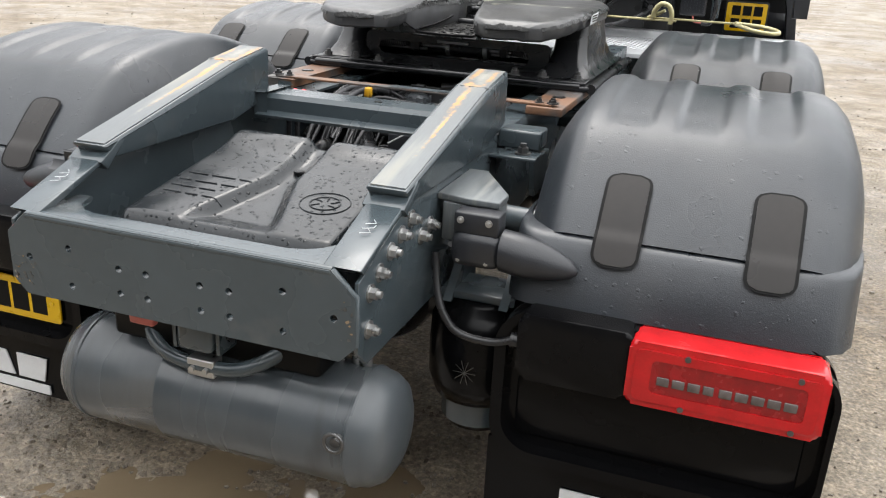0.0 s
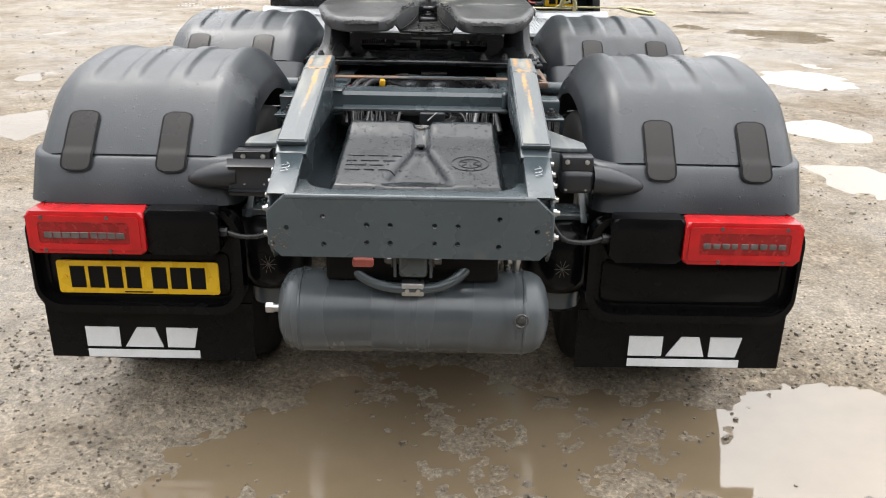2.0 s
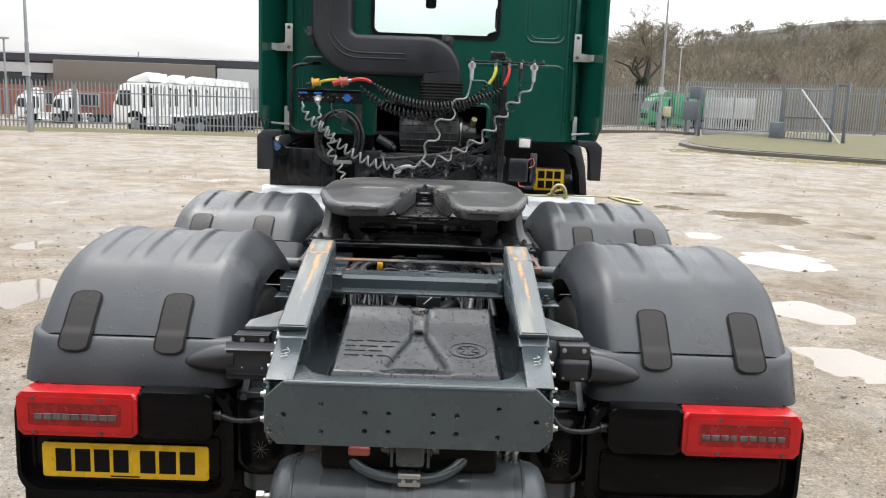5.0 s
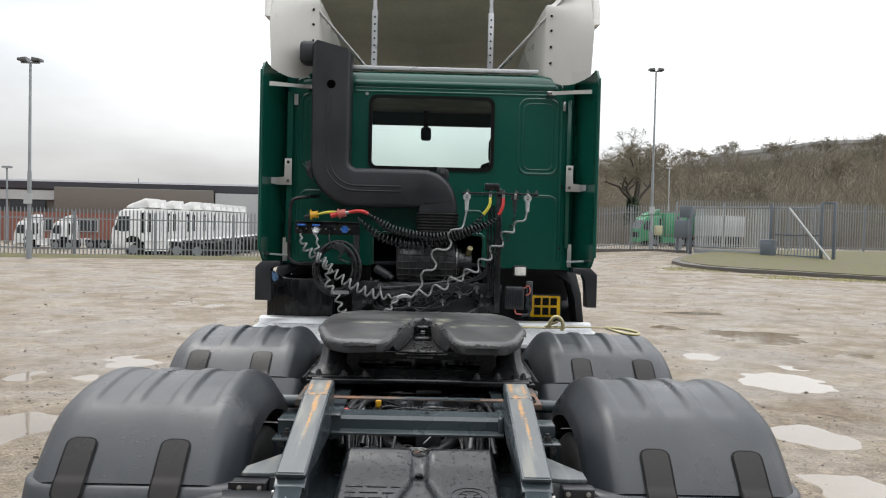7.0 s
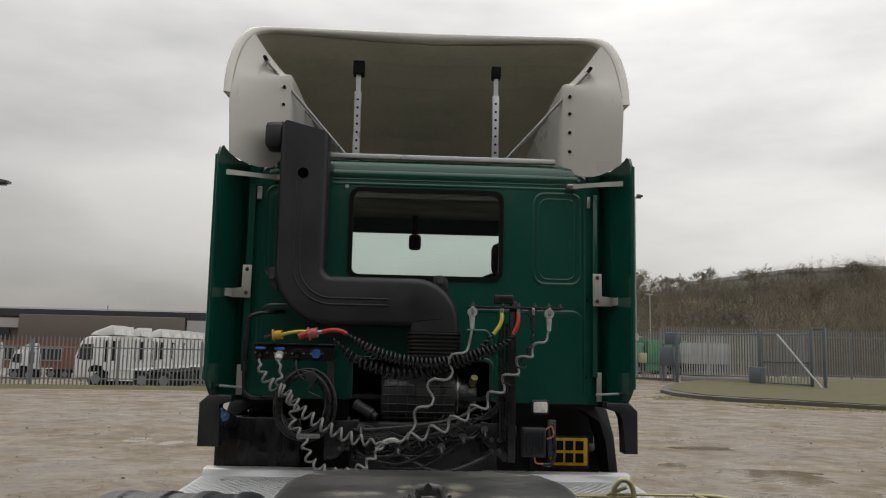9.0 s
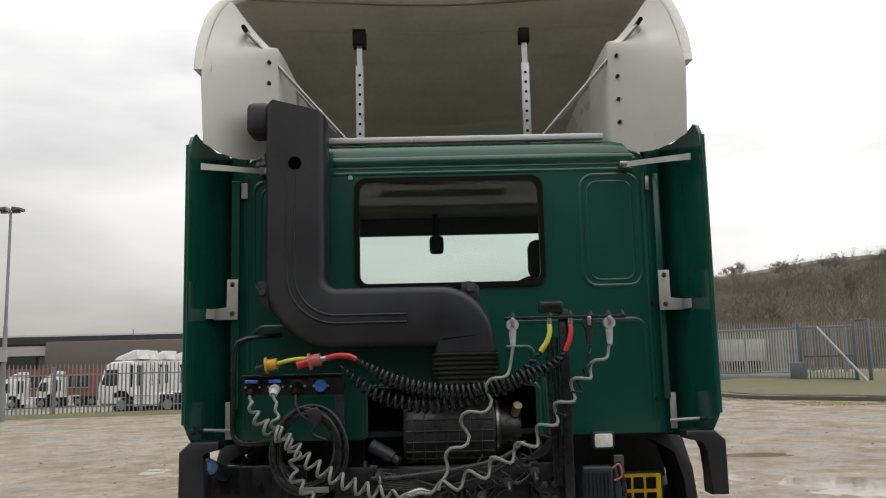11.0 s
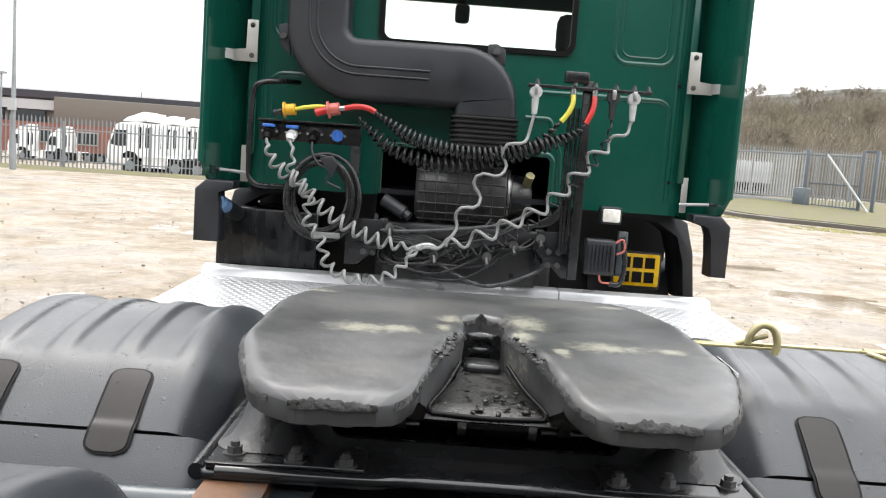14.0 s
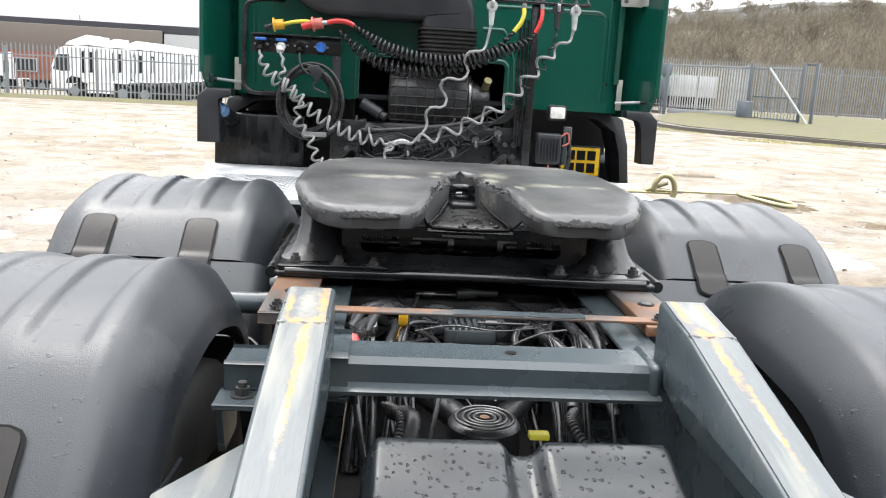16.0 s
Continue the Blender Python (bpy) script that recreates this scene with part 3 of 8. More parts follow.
    bp2.inputs["Strength"].default_value, bp2.inputs["Distance"].default_value = 0.4, 0.10
    l.new(noisy(5.0, 5.0), bp2.inputs["Height"])
    l.new(bp.outputs["Normal"], bp2.inputs["Normal"])
    l.new(bp2.outputs["Normal"], b.inputs["Normal"])
    return m


GROUND_TONES = ((0.130, 0.105, 0.077), (0.162, 0.136, 0.103), (0.197, 0.172, 0.136))
M["water"] = material("muddy_water", (0.145, 0.110, 0.070), 0.05, vary=0.12, scale=1.2, rough_vary=0.03, spec=1.0, bump=0.0012, bump_scale=9)
M["water"].node_tree.nodes["Principled BSDF"].inputs["IOR"].default_value = 1.6
part("puddle_water", build_ground(), M["water"], None)
tagged(bpy.data.objects["puddle_water"], "shallow brown muddy water in the yard's hollows", "water", kind="structure")

# loose stones by the truck
random.seed(21)
vs, fs = [], []
for k in range(9000):
    near = k < 5200
    y = random.uniform(-0.5, 1.2) if near else random.uniform(-0.8, 6.5)
    x = random.uniform(-2.6, 2.8) if near else random.uniform(-6.0, 6.0)
    u = random.random()
    r = random.uniform(0.003, 0.008) if u < 0.90 else random.uniform(0.008, 0.012) if u < 0.992 else random.uniform(0.013, 0.022)
    z = mud_height(x, y) + r * 0.15
    if z < -0.012 or (z < 0 and r < 0.009):
        continue
    i = len(vs)
    a0 = random.uniform(0, 6.28)
    for k in range(5):
        a = a0 + 2 * math.pi * k / 5
        vs.append((x + r * math.cos(a) * random.uniform(0.7, 1.2), y + r * math.sin(a) * random.uniform(0.7, 1.2), z - r * 0.5))
    for k in range(5):
        a = a0 + 0.3 + 2 * math.pi * k / 5
        vs.append((x + 0.7 * r * math.cos(a) * random.uniform(0.6, 1.2), y + 0.7 * r * math.sin(a) * random.uniform(0.6, 1.2), z + r * random.uniform(0.4, 0.8)))
    for k in range(5):
        n2 = (k + 1) % 5
        fs.append((i + k, i + n2, i + 5 + n2, i + 5 + k))
    fs.append(tuple(i + 5 + k for k in range(5)))
me = bpy.data.meshes.new("loose_stones")
me.from_pydata(vs, [], fs)
me.materials.append(material("wet_stone", (0.115, 0.095, 0.074), 0.3, vary=0.5, scale=9))
tagged(new("loose_stones", me), "loose wet stones strewn over the mud", "stones", kind="stuff")

# clods and stones lying farther out over the yard
vs, fs = [], []
for k in range(5200):
    y = 2.5 + 28 * random.random() ** 1.3
    x = random.uniform(-2.2, 2.2) * (2.2 + 0.30 * y)
    r = random.uniform(0.008, 0.017) if random.random() < 0.92 else random.uniform(0.017, 0.034)
    z = (mud_height(x, y) if -7 < x < 9 and y < 17 else ground_height(x, y) + 0.018)
    if z < 0.002 and y < 17:
        continue
    i = len(vs)
    a0, sq = random.uniform(0, 6.28), random.uniform(0.5, 1.0)
    for h, f in ((-0.3, 1.0), (random.uniform(0.3, 0.7), 0.62)):
        vs += [(x + f * r * math.cos(a0 + 1.257 * q) * random.uniform(0.7, 1.3), y + f * r * sq * math.sin(a0 + 1.257 * q) * random.uniform(0.7, 1.3), z + r * h) for q in range(5)]
    fs += [(i + q, i + (q + 1) % 5, i + 5 + (q + 1) % 5, i + 5 + q) for q in range(5)] + [tuple(i + 5 + q for q in range(5))]
me = bpy.data.meshes.new("scattered_clods")
me.from_pydata(vs, [], fs)
me.materials.append(material("wet_brown_clod", (0.128, 0.107, 0.082), 0.5, vary=0.5, scale=3))
tagged(new("scattered_clods", me), "dark clods and stones scattered over the yard", "stones", kind="stuff")

# ---- the tractor unit ----
truck = thing("tractor_truck", "dark green tractor truck with bare chassis on a muddy yard", "truck")
SIDES = (-1.0, 1.0)


def hex_bolt(bm, at, axis, r=0.013, h=0.012):
    """A bolt head with a washer, standing on at and pointing along axis."""
    a, d = Vector(at), Vector(axis).normalized()
    rod(bm, a, a + d * 0.003, r * 1.5, 14)
    rod(bm, a + d * 0.003, a + d * (0.003 + h), r, 6)
    rod(bm, a + d * (0.003 + h), a + d * (0.003 + h * 1.7), r * 0.6, 10)


def holed_plate(bm, outline, holes, y0, y1, seg=14):
    """An upright plate with round holes cut through it."""
    es = []
    def loop(pts):
        vs = [bm.verts.new((x, y0, z)) for x, z in pts]
        for i in range(len(vs)):
            es.append(bm.edges.new((vs[i], vs[(i + 1) % len(vs)])))
    loop(outline)
    for x, z, r in holes:
        loop([(x + r * math.cos(2 * math.pi * k / seg), z + r * math.sin(2 * math.pi * k / seg)) for k in range(seg)])
    r = bmesh.ops.triangle_fill(bm, edges=es, use_beauty=True)
    fs = [f for f in r["geom"] if isinstance(f, bmesh.types.BMFace)]
    ex = bmesh.ops.extrude_face_region(bm, geom=fs)
    for v in ex["geom"]:
        if isinstance(v, bmesh.types.BMVert):
            v.co.y += y1 - y0


# rear beam with its holes and turned-in top flange
bm = bmesh.new()
outline = [(-0.335, 0.958), (-0.384, 0.912), (-0.384, 0.815), (-0.352, 0.783), (0.352, 0.783), (0.384, 0.815), (0.384, 0.912), (0.335, 0.958)]
holes = [(-0.335, 0.866), (0.342, 0.866), (-0.235, 0.899), (-0.235, 0.820), (0.24, 0.899), (0.24, 0.820)]
holes += [(x, z) for x in (-0.118, -0.055, 0.065, 0.128) for z in (0.877, 0.826)]
holed_plate(bm, outline, [(x, z, 0.0075) for x, z in holes], 0.0, 0.012)
rear_beam = part("rear_beam", bm, M["frame"], truck, "dark grey steel end beam with drilled holes")
bm = bmesh.new()
inner = [(0.335, 0.15), (0.30, 0.15)] + [(0.30 - 0.08 * (1 - math.cos(math.pi / 2 * k / 8)), 0.15 - 0.09 * math.sin(math.pi / 2 * k / 8)) for k in range(1, 9)]
flange = [(0.335, -0.001)] + inner + [(-x, y) for x, y in inner[::-1]] + [(-0.335, -0.001)]
extrude_poly(bm, flange, "z", 0.946, 0.958, 0.004)
part("beam_flange", bm, M["frame"], rear_beam)
bm = bmesh.new()
tube(bm, [(-0.336, 0.009, 0.9515), (0.336, 0.009, 0.9515)], 0.0095, 14)
part("rolled_edge", bm, M["frame"], rear_beam)
for s in SIDES:
    bm = bmesh.new()
    tube(bm, [(s * 0.336, 0.008, 0.9515), (s * 0.381, 0.008, 0.910), (s * 0.381, 0.008, 0.816)], 0.0075, 12)
    part("rolled_edge", bm, M["frame"], rear_beam)
bm = bmesh.new()
box(bm, -0.35, 0.35, 0.0125, 0.07, 0.784, 0.791)
part("beam_return", bm, M["frame"], rear_beam)

random.seed(31)
for k in range(34):
    left = k < 24
    x = random.uniform(-0.378, -0.30) if left else random.uniform(0.355, 0.38)
    z = 0.80 + abs(random.gauss(0, 0.035)) if left else random.uniform(0.82, 0.92)
    if x + 0.384 + z - 0.815 < 0.004:
        continue
    r = random.uniform(0.0008, 0.0035)
    bm = bmesh.new()
    extrude_poly(bm, [(x + r * random.uniform(0.6, 1.6) * math.cos(a), z + r * random.uniform(0.6, 1.4) * math.sin(a)) for a in [math.pi * j / 3 for j in range(6)]], "y", -0.0006, 0.001)
    part("paint_chip", bm, M["ochre" if k % 3 == 0 else "bolt"], rear_beam)

# frame rails, guide ramps and their bolts
worn_patches(M["bare"], [(s * x, y, hx, hy) for s in (-1.0, 1.0) for x, y, hx, hy in ((0.348, 0.80, 0.022, 0.07), (0.345, 0.66, 0.010, 0.05), (0.35, 0.45, 0.007, 0.10))], (0.20, 0.195, 0.165), 30.0)
worn_patches(M["bare"], [(-0.320, 0.80, 0.011, 0.085), (-0.330, 0.725, 0.022, 0.018), (-0.342, 0.65, 0.011, 0.10), (-0.345, 0.53, 0.006, 0.13), (-0.378, 0.79, 0.008, 0.06), (-0.362, 0.722, 0.022, 0.012), (0.326, 0.82, 0.010, 0.07), (0.336, 0.73, 0.018, 0.026), (0.346, 0.64, 0.010, 0.11), (0.354, 0.50, 0.006, 0.13), (0.372, 0.80, 0.009, 0.07), (0.356, 0.722, 0.020, 0.012)], (0.40, 0.20, 0.045), 55.0)
for s in SIDES:
    bm = bmesh.new()
    extrude_poly(bm, [(0.012, 0.80), (0.012, 0.935), (0.24, 1.02), (0.75, 1.035), (3.18, 1.035), (3.2, 0.965), (4.2, 0.965), (4.2, 0.76), (0.05, 0.76)], "x", s * 0.384, s * 0.376, 0.001)
    box(bm, s * 0.376, s * 0.30, 0.9, 3.18, 1.027, 1.035)
    box(bm, s * 0.376, s * 0.30, 0.3, 4.2, 0.76, 0.768)
    rail = part("frame_rail", bm, M["frame"], truck)
    bm = bmesh.new()
    extrude_poly(bm, [(0.015, 0.958), (0.235, 1.037), (0.245, 1.030), (0.03, 0.946)], "x", s * 0.312, s * 0.388, 0.003)
    toe = part("ramp_toe", bm, M["frame"], rail, "grey steel ramp toe with white chalk mark")
    bm = bmesh.new()
    for k, y in enumerate((0.105, 0.118, 0.132)):
        z = 0.958 + (y - 0.015) * 0.359 + 0.003
        pts = [(s * 0.352 - 0.012, y, z), (s * 0.352 + 0.008, y + 0.006, z + 0.002), (s * 0.352 + 0.010 * (k % 2), y + 0.014, z + 0.005)]
        tube(bm, pts, 0.0008, 5)
    part("chalk_mark", bm, M["white"], toe)
    for y, z in ((0.06, 0.90), (0.10, 0.925), (0.15, 0.95), (0.20, 0.968), (0.25, 0.985), (0.055, 0.83), (0.31, 0.93), (0.36, 0.94)):
        bm = bmesh.new()
        hex_bolt(bm, (s * 0.384, y, z), (s, 0, 0), 0.012, 0.012)
        part("rail_bolt", bm, M["steel"], rail)
    # ramp: a folded channel with a flat head at its upper end
    bm = bmesh.new()
    extrude_poly(bm, [(0.205, 1.052), (0.72, 1.172), (0.87, 1.193), (0.88, 1.185), (0.88, 1.06), (0.70, 1.02), (0.24, 1.02), (0.205, 1.046)], "x", s * 0.305, s * 0.392, 0.006)
    ramp = part("guide_ramp", bm, M["frame"], truck, "grey steel guide ramp scraped bare and rusting on top")
    bm = bmesh.new()
    extrude_poly(bm, [(0.212, 1.056), (0.72, 1.1745), (0.866, 1.195), (0.866, 1.190), (0.72, 1.168), (0.212, 1.050)], "x", s * 0.312, s * 0.386)
    part("worn_face", bm, M["bare"], ramp, "bare scraped steel with yellow rust streaks")
    def on_ramp(y):
        return 1.0555 + (y - 0.212) * 0.233 if y < 0.72 else 1.1745 + (y - 0.72) * 0.1404
    random.seed(40 + int(s))
    bm = bmesh.new()
    tube(bm, [(s * (0.309 + 0.08 * i / 12), 0.718 + 0.003 * math.sin(i * 2.1), on_ramp(0.718) - 0.002 + 0.001 * math.sin(i * 1.3)) for i in range(13)], 0.004, 7)
    part("weld_seam", bm, M["bare"], ramp)
    bm = bmesh.new()
    extrude_poly(bm, [(0.19, 1.02), (0.255, 1.062), (0.27, 1.055), (0.21, 1.0)], "x", s * 0.304, s * 0.394, 0.003)
    part("ramp_lip", bm, M["frame"], ramp)
    # stub and bracket outside the ramp
    bm = bmesh.new()
    box(bm, s * 0.385, s * 0.495, 0.845, 0.935, 1.005, 1.052, 0.006)
    box(bm, s * 0.385, s * 0.505, 0.765, 0.845, 0.995, 1.003, 0.002)
    extrude_poly(bm, [(0.765, 0.995), (0.935, 0.995), (0.91, 0.90), (0.80, 0.90)], "x", s * 0.49, s * 0.502)
    stub = part("stub_bracket", bm, M["frame"], truck)
    bm = bmesh.new()
    hex_bolt(bm, (s * 0.462, 0.812, 1.003), (0, 0, 1), 0.014, 0.014)
    part("bracket_bolt", bm, M["bolt"], stub)

# cross beam: a channel with a round-edged top and a lower lip
bm = bmesh.new()
extrude_poly(bm, [(0.84, 1.076), (0.93, 1.076), (0.942, 1.068), (0.942, 1.022), (0.834, 1.022), (0.806, 1.012), (0.803, 1.020), (0.828, 1.030), (0.828, 1.064)], "x", -0.306, 0.306)
cross = part("cross_beam", bm, M["frame"], truck, sharp=24)
bm = bmesh.new()
rod(bm, (0.03, 0.885, 1.072), (0.03, 0.885, 1.0772), 0.011, 16)
part("drain_hole", bm, M["ink"], cross)
for s in SIDES:
    bm = bmesh.new()
    box(bm, s * 0.285, s * 0.308, 0.815, 0.95, 1.005, 1.082, 0.010)
    part("weld_collar", bm, M["frame"], cross)

# rusty sub-plates and the flat strip between them
for s in SIDES:
    bm = bmesh.new()
    box(bm, s * 0.378, s * 0.485, 1.145, 2.3, 1.038, 1.062, 0.003)
    rp = part("rusty_plate", bm, M["rust"], truck, "rusty bare steel mounting plate")
    bm = bmesh.new()
    rod(bm, (s * 0.433, 1.34, 1.062), (s * 0.433, 1.34, 1.0635), 0.021, 20)
    part("plate_hole", bm, M["ink"], rp)
    bm = bmesh.new()
    rod(bm, (s * 0.433, 1.338, 1.062), (s * 0.433, 1.338, 1.0655), 0.013, 16)
    part("plate_plug", bm, M["bolt"], rp)
    for x, r in ((0.45, 0.012), (0.41, 0.009)):
        bm = bmesh.new()
        hex_bolt(bm, (s * x, 1.178, 1.069), (0, 0, 1), r, 0.008)
        part("plate_bolt", bm, M["bolt"], rp)
bm = bmesh.new()
box(bm, -0.45, 0.45, 1.160, 1.200, 1.063, 1.069, 0.001)
strip_ob = part("rusty_strip", bm, M["rust"], truck, "thin rusty flat bar across the frame")
bm = bmesh.new()
rows = [[(x, 1.161, 1.0705), (x + 0.03 * noise.noise(Vector((x * 9, 1, 0))), 1.199, 1.0705)] for x in [-0.06 + 0.03 * i for i in range(11)]]
grid_surface(bm, rows, 0.0005)
part("painted_middle", bm, M["frame"], strip_ob, "grey paint left on the bar")

# centre cover between the rails
def cover_height(u, v):
    """u: -1 to 1 across, v: 0 at the rear to 1 in front."""
    z = 0.935 + 0.085 * v
    edge = max(0, abs(u) - 0.90) / 0.10
    z -= 0.05 * edge ** 2
    z -= 0.045 * (max(0, 0.06 - v) / 0.06) ** 2
    z += 0.012 * math.exp(-((v - 0.92) / 0.10) ** 2)
    z -= 0.03 * (max(0, v - 0.95) / 0.05) ** 2
    half = 0.10 if v > 0.55 else 0.10 + (0.55 - v) * 0.62
    d = (abs(u) - half)
    k = 1 / (1 + math.exp(d / 0.018))
    fade = min(1, max(0, (v - 0.04) / 0.15))
    z -= 0.026 * k * fade
    return z


bm = bmesh.new()
us = [-1 + 2 * i / 90 for i in range(91)]
vsn = [j / 50 for j in range(51)]
def cover_xy(u, v):
    return (0.012 + u * (0.262 - 0.012 * v), 0.135 + 0.485 * v)
rows = [[(*cover_xy(u, v), cover_height(u, v)) for u in us] for v in vsn]
rows.insert(0, [(p[0], p[1] - 0.004, p[2] - 0.07) for p in rows[0]])
rows.append([(p[0], p[1] + 0.006, p[2] - 0.08) for p in rows[-1]])
rows = [[(r[0][0] - 0.004, r[0][1], r[0][2] - 0.07)] + r + [(r[-1][0] + 0.004, r[-1][1], r[-1][2] - 0.07)] for r in rows]
grid_surface(bm, rows)
M["cover"] = material("wet_black_cover_plastic", (0.0105, 0.0125, 0.0142), 0.26, spec=0.34, rough_vary=0.16, vary=0.2, scale=8, stain=(0.014, 0.0165, 0.019), stain_at=(0.5, 0.75), stain_scale=12, drops=90, drop_few=0.35, drop_high=0.50)
cover = part("centre_cover", bm, M["cover"], truck, "wet black plastic cover with a moulded valley", sharp=60)
bm = bmesh.new()
def on_cover(x, y):
    v = (y - 0.135) / 0.485
    u = (x - 0.012) / (0.262 - 0.012 * v)
    return (x, y, cover_height(u, v) + 0.001)
for r in (0.056, 0.034):
    tube(bm, [on_cover(0.165 + r * math.cos(a), 0.31 + 0.85 * r * math.sin(a)) for a in [2 * math.pi * k / 36 for k in range(36)]], 0.0013, 6, True)
for a in (0.3, 1.4, 2.4, 3.5, 4.6, 5.6):
    tube(bm, [on_cover(0.165 + r * math.cos(a + r * 9), 0.31 + 0.85 * r * math.sin(a + r * 9)) for r in (0.012, 0.02, 0.027, 0.034)], 0.0012, 5)
part("round_emblem", bm, M["cover"], cover)
for row, y in enumerate((0.26, 0.29, 0.32, 0.355)):
    x = -0.205
    for w in ((0.045, 0.03, 0.05), (0.06, 0.04), (0.03, 0.055, 0.035), (0.05, 0.06, 0.03))[row]:
        bm = bmesh.new()
        tube(bm, [on_cover(x + w * k / 4, y) for k in range(5)], 0.0018, 6)
        part("moulded_bar", bm, M["cover"], cover)
        x += w + 0.012
bm = bmesh.new()
rod(bm, (0.012, 0.475, 0.972), (0.012, 0.475, 0.977), 0.013, 14)
part("cover_latch", bm, M["cast"], cover)

# stay joint and its two arms in front of the cover
JX, JY, JZ = -0.002, 0.955, 0.913
bm = bmesh.new()
rod(bm, (JX, JY, JZ - 0.11), (JX, JY, JZ - 0.012), 0.078, 32, 0.074)
rod(bm, (JX, JY, JZ - 0.012), (JX, JY, JZ), 0.074, 32, 0.064)
stay = part("stay_joint", bm, M["cast"], truck, "round cast joint with concentric rings")
for r in (0.059, 0.045, 0.033, 0.022):
    bm = bmesh.new()
    tube(bm, [(JX + r * math.cos(a), JY + r * math.sin(a), JZ + 0.001) for a in [2 * math.pi * k / 28 for k in range(28)]], 0.0035, 6, True)
    part("joint_ring", bm, M["bolt"], stay)
bm = bmesh.new()
rod(bm, (JX, JY, JZ - 0.002), (JX, JY, JZ + 0.003), 0.010, 12)
part("joint_plug", bm, M["rust"], stay)
for s in SIDES:
    bm = bmesh.new()
    rod(bm, (JX + s * 0.03, JY + 0.03, JZ - 0.03), (s * 0.36, 1.56, 0.93), 0.028, 16)
    part("stay_arm", bm, M["cast"], stay)

# air tank under the beam
bm = bmesh.new()
prof = [(-0.405, 0.0), (-0.403, 0.04), (-0.395, 0.08), (-0.38, 0.108), (-0.36, 0.122), (-0.335, 0.127), (-0.333, 0.130), (-0.327, 0.130), (-0.325, 0.127), (-0.12, 0.127), (-0.118, 0.129), (-0.114, 0.129), (-0.112, 0.127), (0.325, 0.127), (0.327, 0.130), (0.333, 0.130), (0.335, 0.127), (0.362, 0.122), (0.385, 0.108), (0.40, 0.08), (0.41, 0.04), (0.412, 0.0)]
rows = [[(x, 0.19 + r * math.cos(2 * math.pi * k / 48), 0.535 + r * math.sin(2 * math.pi * k / 48)) for k in range(49)] for x, r in prof]
grid_surface(bm, rows)
bmesh.ops.remove_doubles(bm, verts=bm.verts[:], dist=1e-5)
M["tank"] = material("grey_tank_paint", (0.046, 0.053, 0.058), 0.27, vary=0.12, scale=3, stain=(0.02, 0.02, 0.02), stain_at=(0.6, 0.85), stain_scale=6, stretch=(3, 1, 0.5))
tank = part("air_tank", bm, M["tank"], truck, "grey painted steel air tank with rust at the weld")
bm = bmesh.new()
rod(bm, (-0.405, 0.19, 0.535), (-0.425, 0.19, 0.535), 0.012, 12)
rod(bm, (-0.425, 0.19, 0.535), (-0.447, 0.19, 0.535), 0.017, 6)
part("tank_plug", bm, M["steel"], tank)
bm = bmesh.new()
rod(bm, (0.318, 0.068, 0.575), (0.318, 0.05, 0.572), 0.011, 10)
tube(bm, [(0.318 + 0.020 * math.cos(a), 0.046, 0.575 + 0.020 * math.sin(a)) for a in [2 * math.pi * k / 18 for k in range(18)]], 0.004, 6, True)
part("drain_tap", bm, M["bolt"], tank)
for x in (0.25, 0.285, 0.31):
    bm = bmesh.new()
    rod(bm, (x, 0.22, 0.655), (x, 0.22, 0.70), 0.011, 8)
    rod(bm, (x, 0.22, 0.685), (x, 0.22, 0.705), 0.015, 6)
    part("tank_fitting", bm, M["steel"], tank)
for x, dx in ((0.25, -0.05), (0.30, 0.04)):
    bm = bmesh.new()
    tube(bm, smooth_line([(x, 0.22, 0.70), (x + dx, 0.24, 0.75), (x + dx * 1.5, 0.32, 0.77), (x, 0.6, 0.80)], 6), 0.006, 8)
    part("air_pipe", bm, M["cable"], tank)

# towing bracket and curved pipe between beam and tank
bm = bmesh.new()
box(bm, -0.036, 0.046, 0.05, 0.12, 0.70, 0.775, 0.012)
box(bm, -0.05, -0.042, 0.06, 0.16, 0.70, 0.785)
box(bm, 0.052, 0.060, 0.06, 0.16, 0.70, 0.785)
hook = part("tow_bracket", bm, M["frame"], truck)
bm = bmesh.new()
rod(bm, (-0.075, 0.10, 0.737), (0.085, 0.10, 0.737), 0.012, 12)
hex_bolt(bm, (-0.055, 0.10, 0.737), (-1, 0, 0), 0.014)
hex_bolt(bm, (0.062, 0.10, 0.737), (1, 0, 0), 0.014)
part("bracket_pin", bm, M["bolt"], hook)
bm = bmesh.new()
tube(bm, smooth_line([(-0.19, 0.16, 0.70), (-0.13, 0.11, 0.668), (-0.05, 0.085, 0.656), (0.06, 0.085, 0.658), (0.12, 0.10, 0.675), (0.165, 0.14, 0.70)], 8), 0.016, 12)
pipe = part("curved_pipe", bm, M["frame"], truck)
bm = bmesh.new()
box(bm, -0.028, 0.036, 0.068, 0.104, 0.636, 0.676, 0.004)
rod(bm, (-0.012, 0.06, 0.655), (-0.012, 0.072, 0.655), 0.006, 8)
rod(bm, (0.02, 0.06, 0.655), (0.02, 0.072, 0.655), 0.006, 8)
part("pipe_clamp", bm, M["steel"], pipe)
bm = bmesh.new()
box(bm, -0.168, -0.108, 0.072, 0.094, 0.722, 0.748, 0.006)
part("red_tag", bm, M["hose_pink"], truck, "faded red plastic tag")
bm = bmesh.new()
box(bm, -0.25, 0.25, 0.12, 0.35, 0.66, 0.784, 0.01)
part("under_tray", bm, M["ink"], truck)

